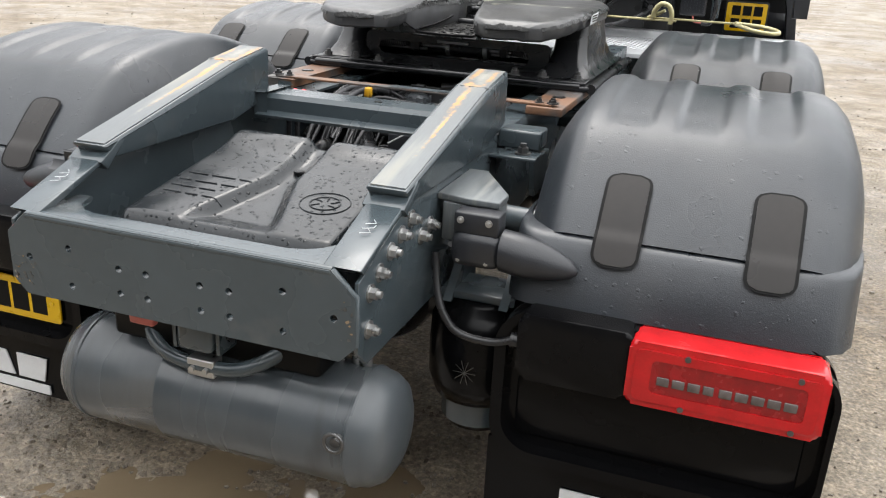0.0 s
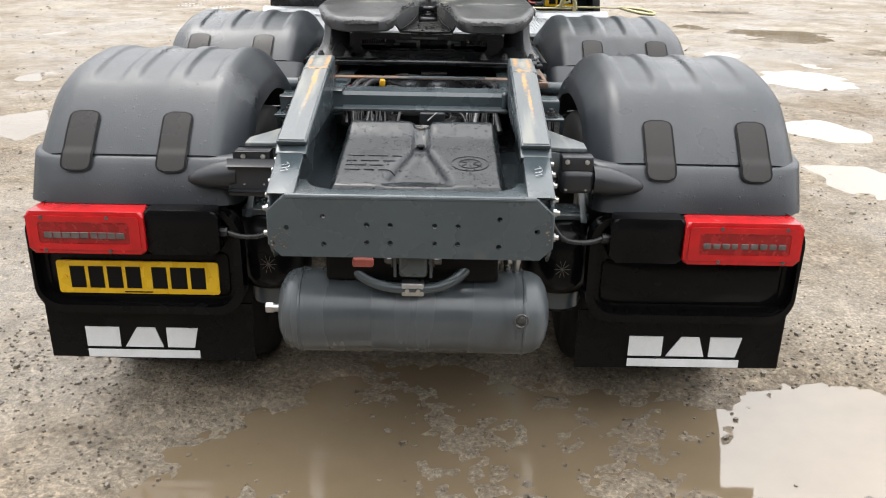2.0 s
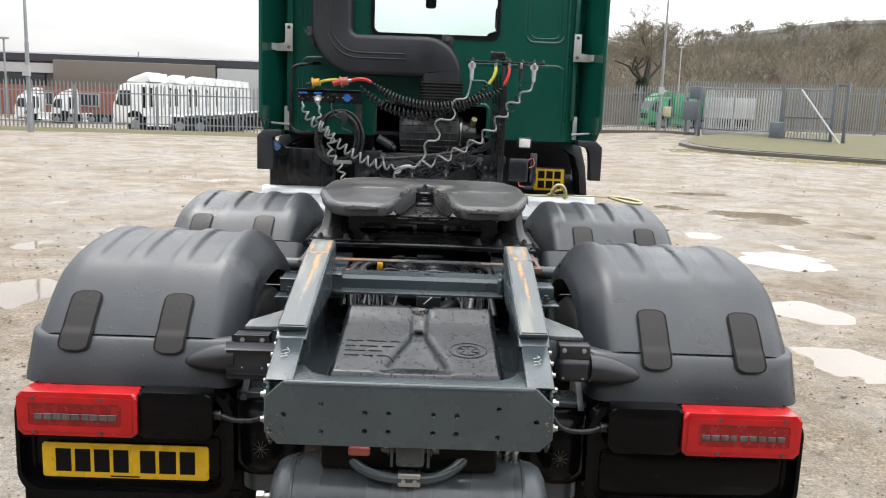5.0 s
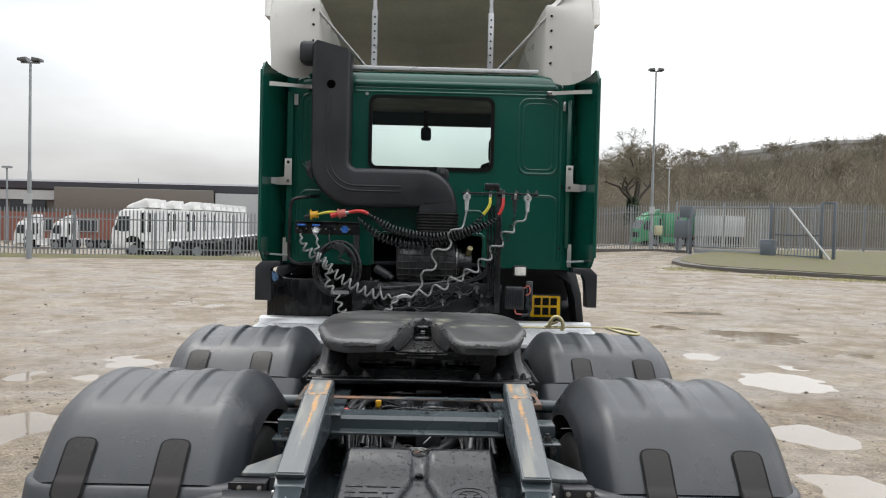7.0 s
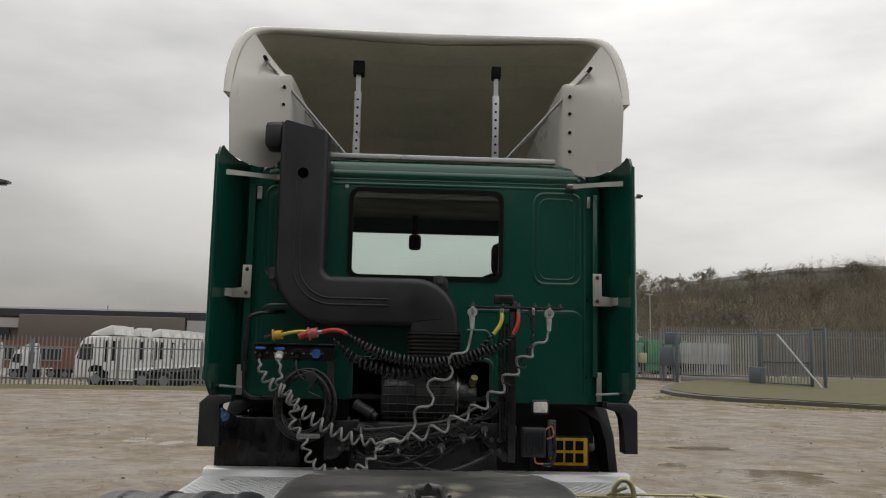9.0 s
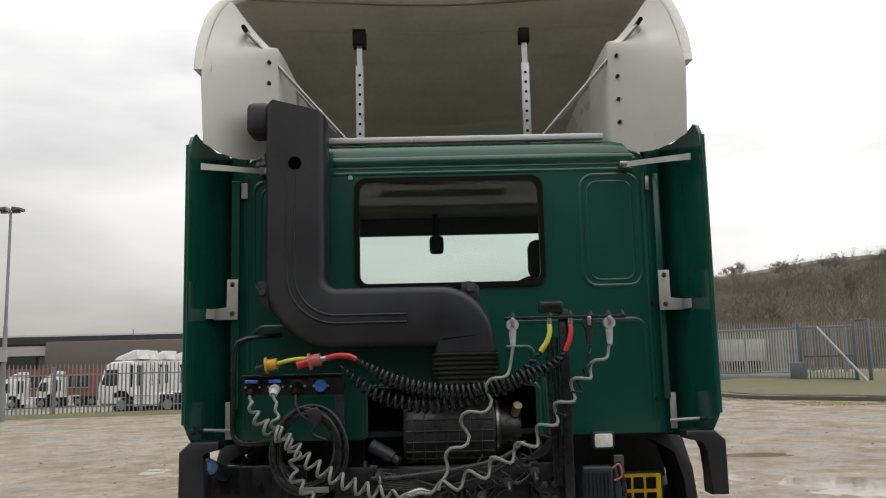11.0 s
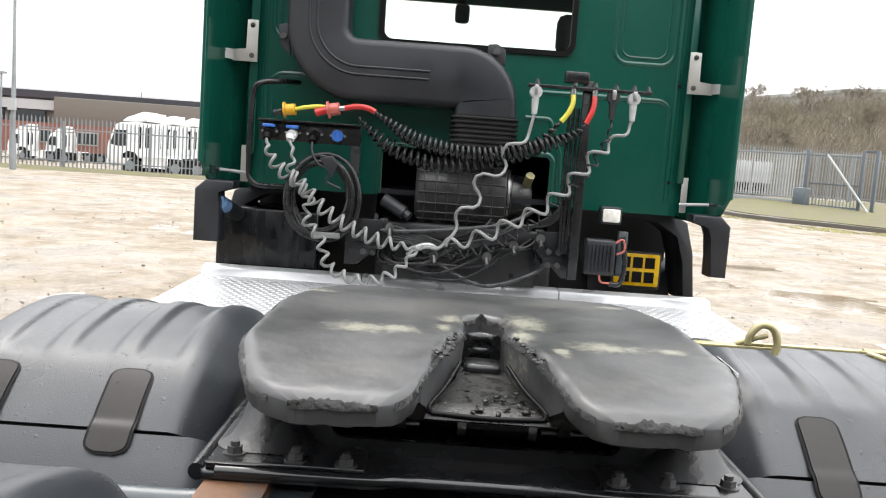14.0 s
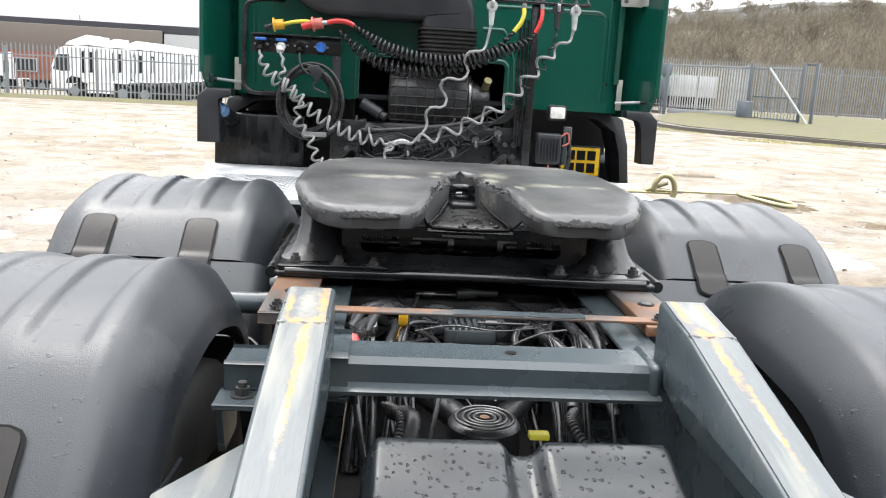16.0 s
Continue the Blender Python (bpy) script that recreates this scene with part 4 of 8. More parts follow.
# air springs, axles and wheels
for s in SIDES:
    bm = bmesh.new()
    prof = [(0.0, 0.745), (0.075, 0.745), (0.078, 0.735), (0.10, 0.725), (0.118, 0.69), (0.122, 0.62), (0.120, 0.55), (0.105, 0.505), (0.085, 0.498), (0.085, 0.44), (0.075, 0.425), (0.0, 0.425)]
    rows = [[(s * 0.475 + r * math.cos(2 * math.pi * k / 28), 0.50 + r * math.sin(2 * math.pi * k / 28), z) for k in range(29)] for r, z in prof]
    grid_surface(bm, rows)
    # gloss_black, darker than the rubber, puts the guard's shade into the colour
    spring = part("air_spring", bm, M["gloss_black"], truck, "black rubber air spring with white star mark")
    bm = bmesh.new()
    for k in range(5):
        a = math.pi * k / 5
        d = (math.cos(a) * 0.026, math.sin(a) * 0.030)
        tube(bm, [(s * 0.475 + d[0], 0.3755, 0.60 + d[1]), (s * 0.475 - d[0], 0.3755, 0.60 - d[1])], 0.0009, 4)
    part("star_mark", bm, M["bolt"], spring)
    bm = bmesh.new()
    rod(bm, (s * 0.475, 0.50, 0.44), (s * 0.475, 0.50, 0.50), 0.0865, 28)
    part("spring_base", bm, M["frame"], spring)
    bm = bmesh.new()
    box(bm, s * 0.385, s * 0.56, 0.44, 0.56, 0.745, 0.765, 0.004)
    extrude_poly(bm, [(0.42, 0.745), (0.60, 0.745), (0.60, 0.86), (0.55, 0.86)], "x", s * 0.40, s * 0.42)
    extrude_poly(bm, [(0.42, 0.745), (0.60, 0.745), (0.60, 0.86), (0.55, 0.86)], "x", s * 0.53, s * 0.55)
    part("spring_bracket", bm, M["frame"], spring)


M["hub"] = material("muddy_dark_hub", (0.026, 0.023, 0.020), 0.6, spec=0.25, vary=0.4, scale=9)


def wheel(cy, cx, r, width, outside):
    """A tyre with ribs and a dished rim; cx: the middle of the tyre."""
    bm = bmesh.new()
    prof = [(-0.5, 0.60), (-0.52, 0.70), (-0.53, 0.85), (-0.48, 0.96), (-0.42, 0.99), (-0.25, 1.0), (-0.24, 0.978), (-0.20, 0.978), (-0.19, 1.0), (-0.02, 1.0), (-0.015, 0.978), (0.015, 0.978), (0.02, 1.0), (0.19, 1.0), (0.20, 0.978), (0.24, 0.978), (0.25, 1.0), (0.42, 0.99), (0.48, 0.96), (0.53, 0.85), (0.52, 0.70), (0.5, 0.60)]
    rows = [[(cx + w * width, cy + q * r * math.cos(2 * math.pi * k / 44), r + q * r * math.sin(2 * math.pi * k / 44)) for k in range(45)] for w, q in prof]
    grid_surface(bm, rows)
    ty = part("wheel", bm, M["rubber"], truck, "muddy black truck tyre")
    bm = bmesh.new()
    sgn = 1 if outside > 0 else -1
    prof = [(0.5, 0.60), (0.42, 0.57), (0.1, 0.55), (0.02, 0.50), (0.05, 0.30), (0.18, 0.26), (0.20, 0.0)]
    rows = [[(cx + sgn * w * width, cy + q * r * math.cos(2 * math.pi * k / 36), r + q * r * math.sin(2 * math.pi * k / 36)) for k in range(37)] for w, q in prof]
    grid_surface(bm, rows)
    part("rim", bm, M["hub"], ty)


for s in SIDES:
    wheel(1.0, s * 1.03, 0.49, 0.29, s)
    wheel(1.0, s * 0.70, 0.49, 0.27, -s)
    wheel(2.27, s * 1.03, 0.50, 0.29, s)
    wheel(2.27, s * 0.70, 0.50, 0.27, -s)
    wheel(5.1, s * 1.02, 0.50, 0.31, s)
for cy in (1.0, 2.27, 5.1):
    bm = bmesh.new()
    rod(bm, (-1.0, cy, 0.49), (1.0, cy, 0.49), 0.065, 16)
    if cy < 5:
        bmesh.ops.create_uvsphere(bm, u_segments=20, v_segments=12, radius=0.2, matrix=Matrix.Translation((0.0, cy, 0.52)))
    part("axle", bm, M["cast"], truck)


# ---- wheel guards, tail lights and mud flaps ----
def arc_rows(cy, cz, s, sect, a0, a1, n, r0, shape=None):
    rows = []
    for k in range(n + 1):
        a = radians(a0 + (a1 - a0) * k / n)
        row = []
        for x, dr in sect:
            rr = r0 + dr + (shape(x if dr > -0.001 else 0.0, a) if shape else 0.0)
            row.append((s * x, cy + rr * math.cos(a), cz + rr * math.sin(a)))
        rows.append(row)
    return rows


SHELL = [(0.556, -0.15), (0.560, -0.105), (0.567, -0.088), (0.617, -0.020), (0.634, -0.005), (0.655, 0.0)] + [(0.655 + 0.465 * i / 70, 0.0) for i in range(1, 71)] + [(1.148, -0.004), (1.178, -0.019), (1.206, -0.048), (1.226, -0.088), (1.240, -0.135), (1.247, -0.18)]
BODY = [(0.545, -0.16), (0.55, -0.05), (0.556, -0.028), (0.575, -0.008), (0.60, 0.0)] + [(0.60 + 0.55 * i / 24, 0.0) for i in range(1, 25)] + [(1.192, -0.006), (1.222, -0.026), (1.242, -0.066), (1.251, -0.13), (1.254, -0.20)]


def grooves(x, a):
    w = 0.0
    for gx in (0.735, 0.885, 1.035):
        u = abs(x - gx) / 0.048
        w = max(w, min(1, max(0, (1.25 - u) / 0.5)))
    w = w * w * (3 - 2 * w)
    u1 = min(1, max(0, (radians(119) - a) / 0.10))
    u2 = min(1, max(0, (a - radians(58)) / 0.10))
    crease = 0.004 * math.exp(-((a - radians(120)) / radians(7)) ** 2)
    flat = 0.026 * math.exp(-((a - radians(86)) / radians(24)) ** 4)
    return crease - flat - 0.0095 * w * u1 * u2


def build_guard(cy, cz, s, rear, name):
    turn = 0.0 if rear else -8.5
    seam = 142.4 + turn
    bm = bmesh.new()
    if rear:
        face = ((0.446, 0.940), (0.426, 0.9345), (0.418, 0.928), (0.409, 0.914), (0.396, 0.890), (0.384, 0.862), (0.374, 0.833), (0.366, 0.80))
        def rounder(x):
            return 0.11 * max(0.0, (x - 1.08) / 0.15) ** 2 + 0.06 * max(0.0, (0.64 - x) / 0.09) ** 2
        rows = [[(s * (0.57 + (x - 0.57) * 0.965), 0.475 - d + rounder(x), 0.935) for x, d in BODY]]
        keep = (0.1, 0.1, 0.12, 0.15, 0.15, 0.15, 0.1, 0.05)
        grid_surface(bm, rows + [[(s * (x - 0.010 * (x > 1.1)), y - d + k * rounder(x), z) for x, d in BODY] for (y, z), k in zip(face, keep)], 0.006)
    else:
        grid_surface(bm, arc_rows(cy, cz, s, BODY, seam + 0.45, 172, 12, 0.724), 0.006)
    body = part(name, bm, M["guard"], truck, "black plastic wheel guard, " + ("lower body with tail light" if rear else "plain lower body"))
    bm = bmesh.new()
    grid_surface(bm, arc_rows(cy, cz, s, SHELL, seam - 0.45, 30, 64, 0.718, grooves), 0.006)
    part("upper_shell", bm, M["guard"], body, "grained grey-black plastic arch with three grooves", sharp=50)
    bm = bmesh.new()
    grid_surface(bm, arc_rows(cy, cz, s, [(min(max(x, 0.565), 1.225), d - 0.012) for x, d in SHELL], seam + 2, seam - 2, 4, 0.718))
    part("seam_gap", bm, M["ink"], body)
    # the front half below the seam
    bm = bmesh.new()
    grid_surface(bm, arc_rows(cy, cz, s, BODY, 29.6, 10, 8, 0.716), 0.006)
    part("front_skirt", bm, M["guard"], body)
    for x0, x1 in ((0.724, 0.808), (1.020, 1.106)):
        xm, hw = (x0 + x1) / 2, (x1 - x0) / 2
        def strip(grow, lift, a_top, a_bot, n=30):
            rows = []
            for k in range(n + 1):
                a = a_top + (a_bot - a_top) * k / n
                w = hw + grow
                end = min((a - a_top), (a_bot - a)) * 0.72
                rc = 0.022 + grow
                if end < rc:
                    w = hw + grow - (rc - math.sqrt(max(0, rc * rc - (rc - end) ** 2)))
                base = 0.7225 + (0.006 if rear else 0.007) * min(1, max(0, (a - radians(seam - 2.0)) / radians(2.0)))
                rows.append([(s * (xm + w * u), cy + (base + lift) * math.cos(a), cz + (base + lift) * math.sin(a)) for u in (-1, -0.6, 0, 0.6, 1)])
            return rows
        # raised black strip painting the recess's dark outline round the strap
        bm = bmesh.new()
        grid_surface(bm, strip(0.0065, 0.0015, radians(129.6 + turn), radians(147.0 + turn)))
        seat = part("strap_recess", bm, M["ink"], body)
        bm = bmesh.new()
        grid_surface(bm, strip(0.0, 0.0030, radians(130.0 + turn), radians(146.6 + turn)), 0.0012)
        part("strap", bm, M["strap"], body, "dark brown-black rubber hold-down strap")
    return body


def tail_panel(s, body):
    # recessed black panel with a rounded lip
    bm = bmesh.new()
    outer = round_rect(0.55, 1.224, 0.435, 0.797, 0.09, 8)
    inner = round_rect(0.575, 1.212, 0.462, 0.785, 0.075, 8)
    ring_plate(bm, [(s * x, z) for x, z in outer], [(s * x, z) for x, z in inner], "y", 0.335, 0.40)
    part("panel_lip", bm, M["gloss_black"], body)
    bm = bmesh.new()
    extrude_poly(bm, [(s * x, z) for x, z in round_rect(0.565, 1.215, 0.445, 0.81, 0.08, 8)], "y", 0.372, 0.392)
    extrude_poly(bm, [(s * x, z) for x, z in round_rect(0.60, 1.18, 0.488, 0.64, 0.02, 5)], "y", 0.366, 0.373, 0.003)
    part("back_panel", bm, M["gloss_black"], body, "glossy black rear panel with muddy splashes")
    # tail light
    bm = bmesh.new()
    extrude_poly(bm, [(s * x, z) for x, z in round_rect(0.830, 1.192, 0.662, 0.799, 0.016, 5)], "y", 0.288, 0.37, 0.010)
    lamp = part("tail_light", bm, M["red"], truck, "red rectangular tail light")
    bm = bmesh.new()
    ring_plate(bm, [(s * x, z) for x, z in round_rect(0.844, 1.178, 0.676, 0.785, 0.012, 4)], [(s * x, z) for x, z in round_rect(0.876, 1.156, 0.696, 0.766, 0.010, 4)], "y", 0.284, 0.29)
    part("lens_rim", bm, M["red"], lamp)
    bm = bmesh.new()
    extrude_poly(bm, [(s * x, z) for x, z in round_rect(0.876, 1.156, 0.696, 0.766, 0.008, 3)], "y", 0.2865, 0.29)
    part("reflector", bm, M["red_in"], lamp)
    for k in range(5):
        bm = bmesh.new()
        box(bm, s * 0.848, s * 0.852 + 0.0, 0.2845, 0.289, 0.682 + 0.02 * k, 0.690 + 0.02 * k)
        part("lens_flute", bm, M["red_in"], lamp)
    x0, x1 = (0.890, 1.140)
    if s > 0:
        x0, x1 = 0.886, 1.146
    for k in range(9):
        bm = bmesh.new()
        a = x0 + (x1 - x0) * k / 9
        box(bm, s * (a + 0.0025), s * (a + (x1 - x0) / 9 - (0.007 if k == 3 else 0.003)), 0.283, 0.288, 0.715, 0.733, 0.0012, 1)
        part("clear_cell", bm, M["lens"], lamp)
    for x, z in ((0.94, 0.781), (1.14, 0.781), (0.94, 0.673), (1.14, 0.673)):
        bm = bmesh.new()
        rod(bm, (s * x, 0.287, z), (s * x, 0.282, z), 0.006, 8)
        part("lens_screw", bm, M["bolt"], lamp)
    # plain block beside it
    bm = bmesh.new()
    extrude_poly(bm, [(s * x, z) for x, z in round_rect(0.605, 0.838, 0.658, 0.803, 0.022, 5)], "y", 0.30, 0.375, 0.010)
    part("side_block", bm, M["gloss_black"], lamp, "plain black plastic block")
    bm = bmesh.new()
    rod(bm, (s * 0.605, 0.335, 0.725), (s * 0.585, 0.335, 0.725), 0.017, 10)
    tube(bm, smooth_line([(s * 0.59, 0.335, 0.725), (s * 0.54, 0.33, 0.712), (s * 0.47, 0.325, 0.722), (s * 0.43, 0.33, 0.765), (s * 0.41, 0.345, 0.82), (s * 0.40, 0.36, 0.88)], 7), 0.009, 8)
    part("light_cable", bm, M["cable"], lamp)
    # mud flap
    bm = bmesh.new()
    rows = []
    for j in range(9):
        z = 0.455 - 0.215 * j / 8
        rows.append([(s * (0.54 + (1.225 - 0.54) * i / 20), 0.388 + 0.002 * math.sin(i * 0.45) * j / 8, z + 0.008 * (i / 20) * (j / 8)) for i in range(21)])
    grid_surface(bm, rows, 0.008)
    flap = part("mud_flap", bm, M["gloss_black"], truck, "glossy black rubber mud flap with a white mark and bar")
    xl = -1.10 if s < 0 else 0.715
    y = 0.3735
    def block(pts):
        extrude_poly(bm, [(xl + u * 0.375, 0.292 + v * 0.072) for u, v in pts], "y", y, y + 0.004)
    bm = bmesh.new()
    block([(0.0, 0), (0.30, 0), (0.30, 1), (0.0, 1)])
    part("white_block", bm, M["white"], flap)
    bm = bmesh.new()
    block([(0.34, 0), (0.68, 0), (0.62, 1), (0.46, 1)])
    part("white_wedge", bm, M["white"], flap)
    bm = bmesh.new()
    block([(0.72, 0), (0.96, 0), (1.0, 1), (0.72, 1)])
    part("white_block", bm, M["white"], flap)
    bm = bmesh.new()
    box(bm, xl, xl + 0.375, y, y + 0.004, 0.252, 0.280)
    part("white_bar", bm, M["white"], flap)


for s in SIDES:
    tail_panel(s, build_guard(1.0, 0.5, s, True, "rear_wheel_guard"))
    fg = build_guard(2.27, 0.51, s, False, "front_wheel_guard")
    for y in (1.62, 1.82):
        bm = bmesh.new()
        tube(bm, smooth_line([(s * 0.385, y + 0.06, 0.93), (s * 0.48, y, 0.955), (s * 0.56, y - 0.02, 0.955), (s * 0.70, y - 0.02, 0.955)], 6), 0.03, 12)
        part("guard_stay", bm, M["frame"], fg)
    for zz in (0.93, 0.90):
        bm = bmesh.new()
        rod(bm, (s * 0.62, 1.625, zz), (s * 0.62, 1.600, zz), 0.008, 8)
        part("guard_rivet", bm, M["bolt"], fg)
    bm = bmesh.new()
    tube(bm, smooth_line([(s * 0.385, 0.62, 0.90), (s * 0.50, 0.60, 0.90), (s * 0.70, 0.60, 0.90)], 6), 0.03, 12)
    part("rear_guard_stay", bm, M["frame"], truck)

# registration plate: a yellow plate with its characters as plain bars
def bars(parent, name, x0, x1, y, z0, z1, widths, gap_after=None):
    total = sum(widths) + 0.25 * (len(widths) - 1) + (0.5 if gap_after is not None else 0)
    unit = (x1 - x0) / total
    x = x0
    for i, w in enumerate(widths):
        bm = bmesh.new()
        box(bm, x, x + w * unit, y, y + 0.002, z0, z1)
        part(name, bm, M["ink"], parent)
        x += (w + 0.25 + (0.5 if i == gap_after else 0)) * unit


bm = bmesh.new()
extrude_poly(bm, round_rect(-1.152, -0.632, 0.498, 0.612, 0.010, 4), "y", 0.352, 0.358, 0.001)
plate = part("registration_plate", bm, M["yellow"], truck, "yellow rectangular registration plate with black bars")
bars(plate, "black_bar", -1.11, -0.675, 0.3505, 0.518, 0.593, [1, 1, 1, 1, 1, 1.1, 1], 3)
for x in (-1.127, -0.657):
    bm = bmesh.new()
    rod(bm, (x, 0.352, 0.556), (x, 0.349, 0.556), 0.007, 12)
    part("plate_screw", bm, M["yellow"], plate)
bm = bmesh.new()
box(bm, -0.94, -0.85, 0.3505, 0.352, 0.503, 0.507)
part("small_print", bm, M["ink"], plate)

# side marker arms
for s in SIDES:
    bm = bmesh.new()
    extrude_poly(bm, [(s * 0.385, 0.40), (s * 0.385, 0.62), (s * 0.43, 0.62), (s * 0.525, 0.455), (s * 0.525, 0.385), (s * 0.45, 0.385)], "z", 0.985, 1.0, 0.003)
    box(bm, s * 0.40, s * 0.52, 0.39, 0.47, 0.90, 0.985, 0.004)
    arm = part("marker_arm", bm, M["bare"], truck, "bare steel bracket holding the side marker")
    bm = bmesh.new()
    box(bm, s * 0.440, s * 0.548, 0.325, 0.395, 0.868, 0.945, 0.020)
    box(bm, s * 0.444, s * 0.540, 0.335, 0.385, 0.940, 0.985, 0.004)
    part("marker_block", bm, M["black"], arm)
    for x in (0.46, 0.52):
        for z in (0.97, 0.885):
            bm = bmesh.new()
            hex_bolt(bm, (s * x, 0.333, z), (0, -1, 0), 0.005, 0.004)
            part("marker_bolt", bm, M["steel"], arm)
    bm = bmesh.new()
    prof = [(0.545, 0.0), (0.545, 0.044), (0.58, 0.045), (0.61, 0.043), (0.65, 0.034), (0.685, 0.021), (0.70, 0.010), (0.704, 0.0)]
    rows = [[(s * x, 0.362 + r * math.cos(2 * math.pi * k / 20), 0.908 - 0.25 * (x - 0.545) ** 1.0 * 0.5 + r * math.sin(2 * math.pi * k / 20)) for k in range(21)] for x, r in prof]
    grid_surface(bm, rows)
    part("marker_horn", bm, M["black"], arm, "black rubber marker horn")
    bm = bmesh.new()
    tube(bm, smooth_line([(s * 0.43, 0.37, 0.90), (s * 0.41, 0.42, 0.86), (s * 0.40, 0.50, 0.84)], 6), 0.007, 6)
    part("marker_cable", bm, M["cable"], arm)

# ---- fifth wheel coupling ----
worn_patches(M["grease"], [(-0.25, 1.69, 0.085, 0.055), (-0.18, 1.70, 0.05, 0.04), (0.23, 1.655, 0.09, 0.05), (0.095, 1.84, 0.055, 0.10), (0.075, 1.72, 0.028, 0.06), (0.06, 1.63, 0.02, 0.05), (-0.07, 1.84, 0.03, 0.05), (-0.085, 1.74, 0.02, 0.05), (0.36, 1.66, 0.04, 0.03), (-0.39, 2.08, 0.05, 0.02), (0.33, 2.12, 0.05, 0.02), (0.14, 1.60, 0.02, 0.04)], (0.20, 0.195, 0.155), 70.0)
bm = bmesh.new()
extrude_poly(bm, [(-0.51, 1.50), (-0.49, 1.465), (-0.20, 1.465), (-0.15, 1.49), (0.15, 1.49), (0.20, 1.465), (0.49, 1.465), (0.51, 1.50), (0.51, 2.30), (-0.51, 2.30)], "z", 1.064, 1.080, 0.004)
fifth = part("coupling_base", bm, M["cast"], truck, "black greased mounting plate of the trailer coupling")
for s in SIDES:
    bm = bmesh.new()
    tube(bm, [(s * 0.505, 1.48, 1.072), (s * 0.505, 2.30, 1.072)], 0.016, 10)
    part("base_edge", bm, M["cast"], fifth)
    bm = bmesh.new()
    box(bm, s * 0.215, s * 0.485, 1.478, 2.25, 1.080, 1.092, 0.004)
    part("foot_plate", bm, M["cast"], fifth)
    for x in (0.245, 0.337, 0.450):
        bm = bmesh.new()
        hex_bolt(bm, (s * x, 1.505 + 0.11 * (x - 0.245), 1.092), (0, 0, 1), 0.014, 0.012)
        part("foot_bolt", bm, M["bolt"], fifth)
    # pedestal flaring to its foot
    bm = bmesh.new()
    rows = []
    for z, hx, y0, y1 in ((1.094, 0.098, 1.53, 2.20), (1.105, 0.080, 1.55, 2.18), (1.13, 0.066, 1.585, 2.12), (1.17, 0.058, 1.62, 2.06), (1.22, 0.056, 1.64, 2.0), (1.27, 0.056, 1.65, 1.98)):
        cx = 0.395 + 0.0 * z
        pts = round_rect(cx - hx, cx + hx, y0, y1, min(hx * 0.6, 0.05), 5)
        rows.append([(s * x, y, z) for x, y in pts + pts[:1]])
    grid_surface(bm, rows)
    part("pedestal", bm, M["cast"], fifth, "black cast pedestal flaring to its foot")


def half_plate(s):
    """One half of the coupling plate: flat top, falling towards the rear lobe, with rounded worn edges."""
    rows = []
    ny, nx = 60, 34
    y_lo, y_hi = 1.325, 2.225
    for j in range(ny + 1):
        y = y_lo + (y_hi - y_lo) * j / ny
        # inner edge: throat, slot, then closed
        if y < 1.74:
            t = (1.74 - y) / (1.74 - 1.325)
            xin = 0.042 + 0.10 * t ** 0.85
        elif y < 1.86:
            xin = 0.040
        elif y < 1.90:
            xin = 0.040 * math.sqrt(max(0, 1 - ((y - 1.86) / 0.04) ** 2))
        else:
            xin = 0.0
        if y < 1.40:
            t = (1.40 - y) / 0.075
            xin = xin + 0.05 * (1 - math.sqrt(max(0, 1 - t * t * 0.98)))
        # outer edge
        xo = 0.462
        if y < 1.62:
            t = (1.62 - y) / (1.62 - 1.325)
            xo = 0.462 - 0.085 * t ** 1.6
            if y < 1.40:
                u = (1.40 - y) / 0.075
                xo -= 0.06 * (1 - math.sqrt(max(0, 1 - u * u * 0.98)))
        if y > 1.90:
            t = (y - 1.90) / (2.225 - 1.90)
            xo = 0.462 - 0.20 * (1 - math.sqrt(max(0, 1 - t * t * 0.96)))
        row = []
        for i in range(nx + 1):
            f = i / nx
            f = f * f * (3 - 2 * f) * 0.6 + f * 0.4
            x = xin + (xo - xin) * f
            z = 1.306
            if y < 1.60:
                t = (1.60 - y) / 0.275
                z -= 0.034 * t ** 1.25
            d_out = min(xo - x, y_hi - y + 0.0, y - y_lo)
            d_in = (x - xin) if (xin > 0.001) else 1
            d = min(d_out, d_in * 1.4)
            if d < 0.026:
                z -= 0.014 * ((0.026 - d) / 0.026) ** 2
            p = Vector((x * s, y, 0))
            z += 0.0016 * noise.noise(p * 14) + 0.0010 * noise.noise(p * 40)
            if d < 0.03:
                z += 0.0035 * noise.noise(p * 45)
            row.append((s * x, y, z))
        rows.append(row)
    return rows


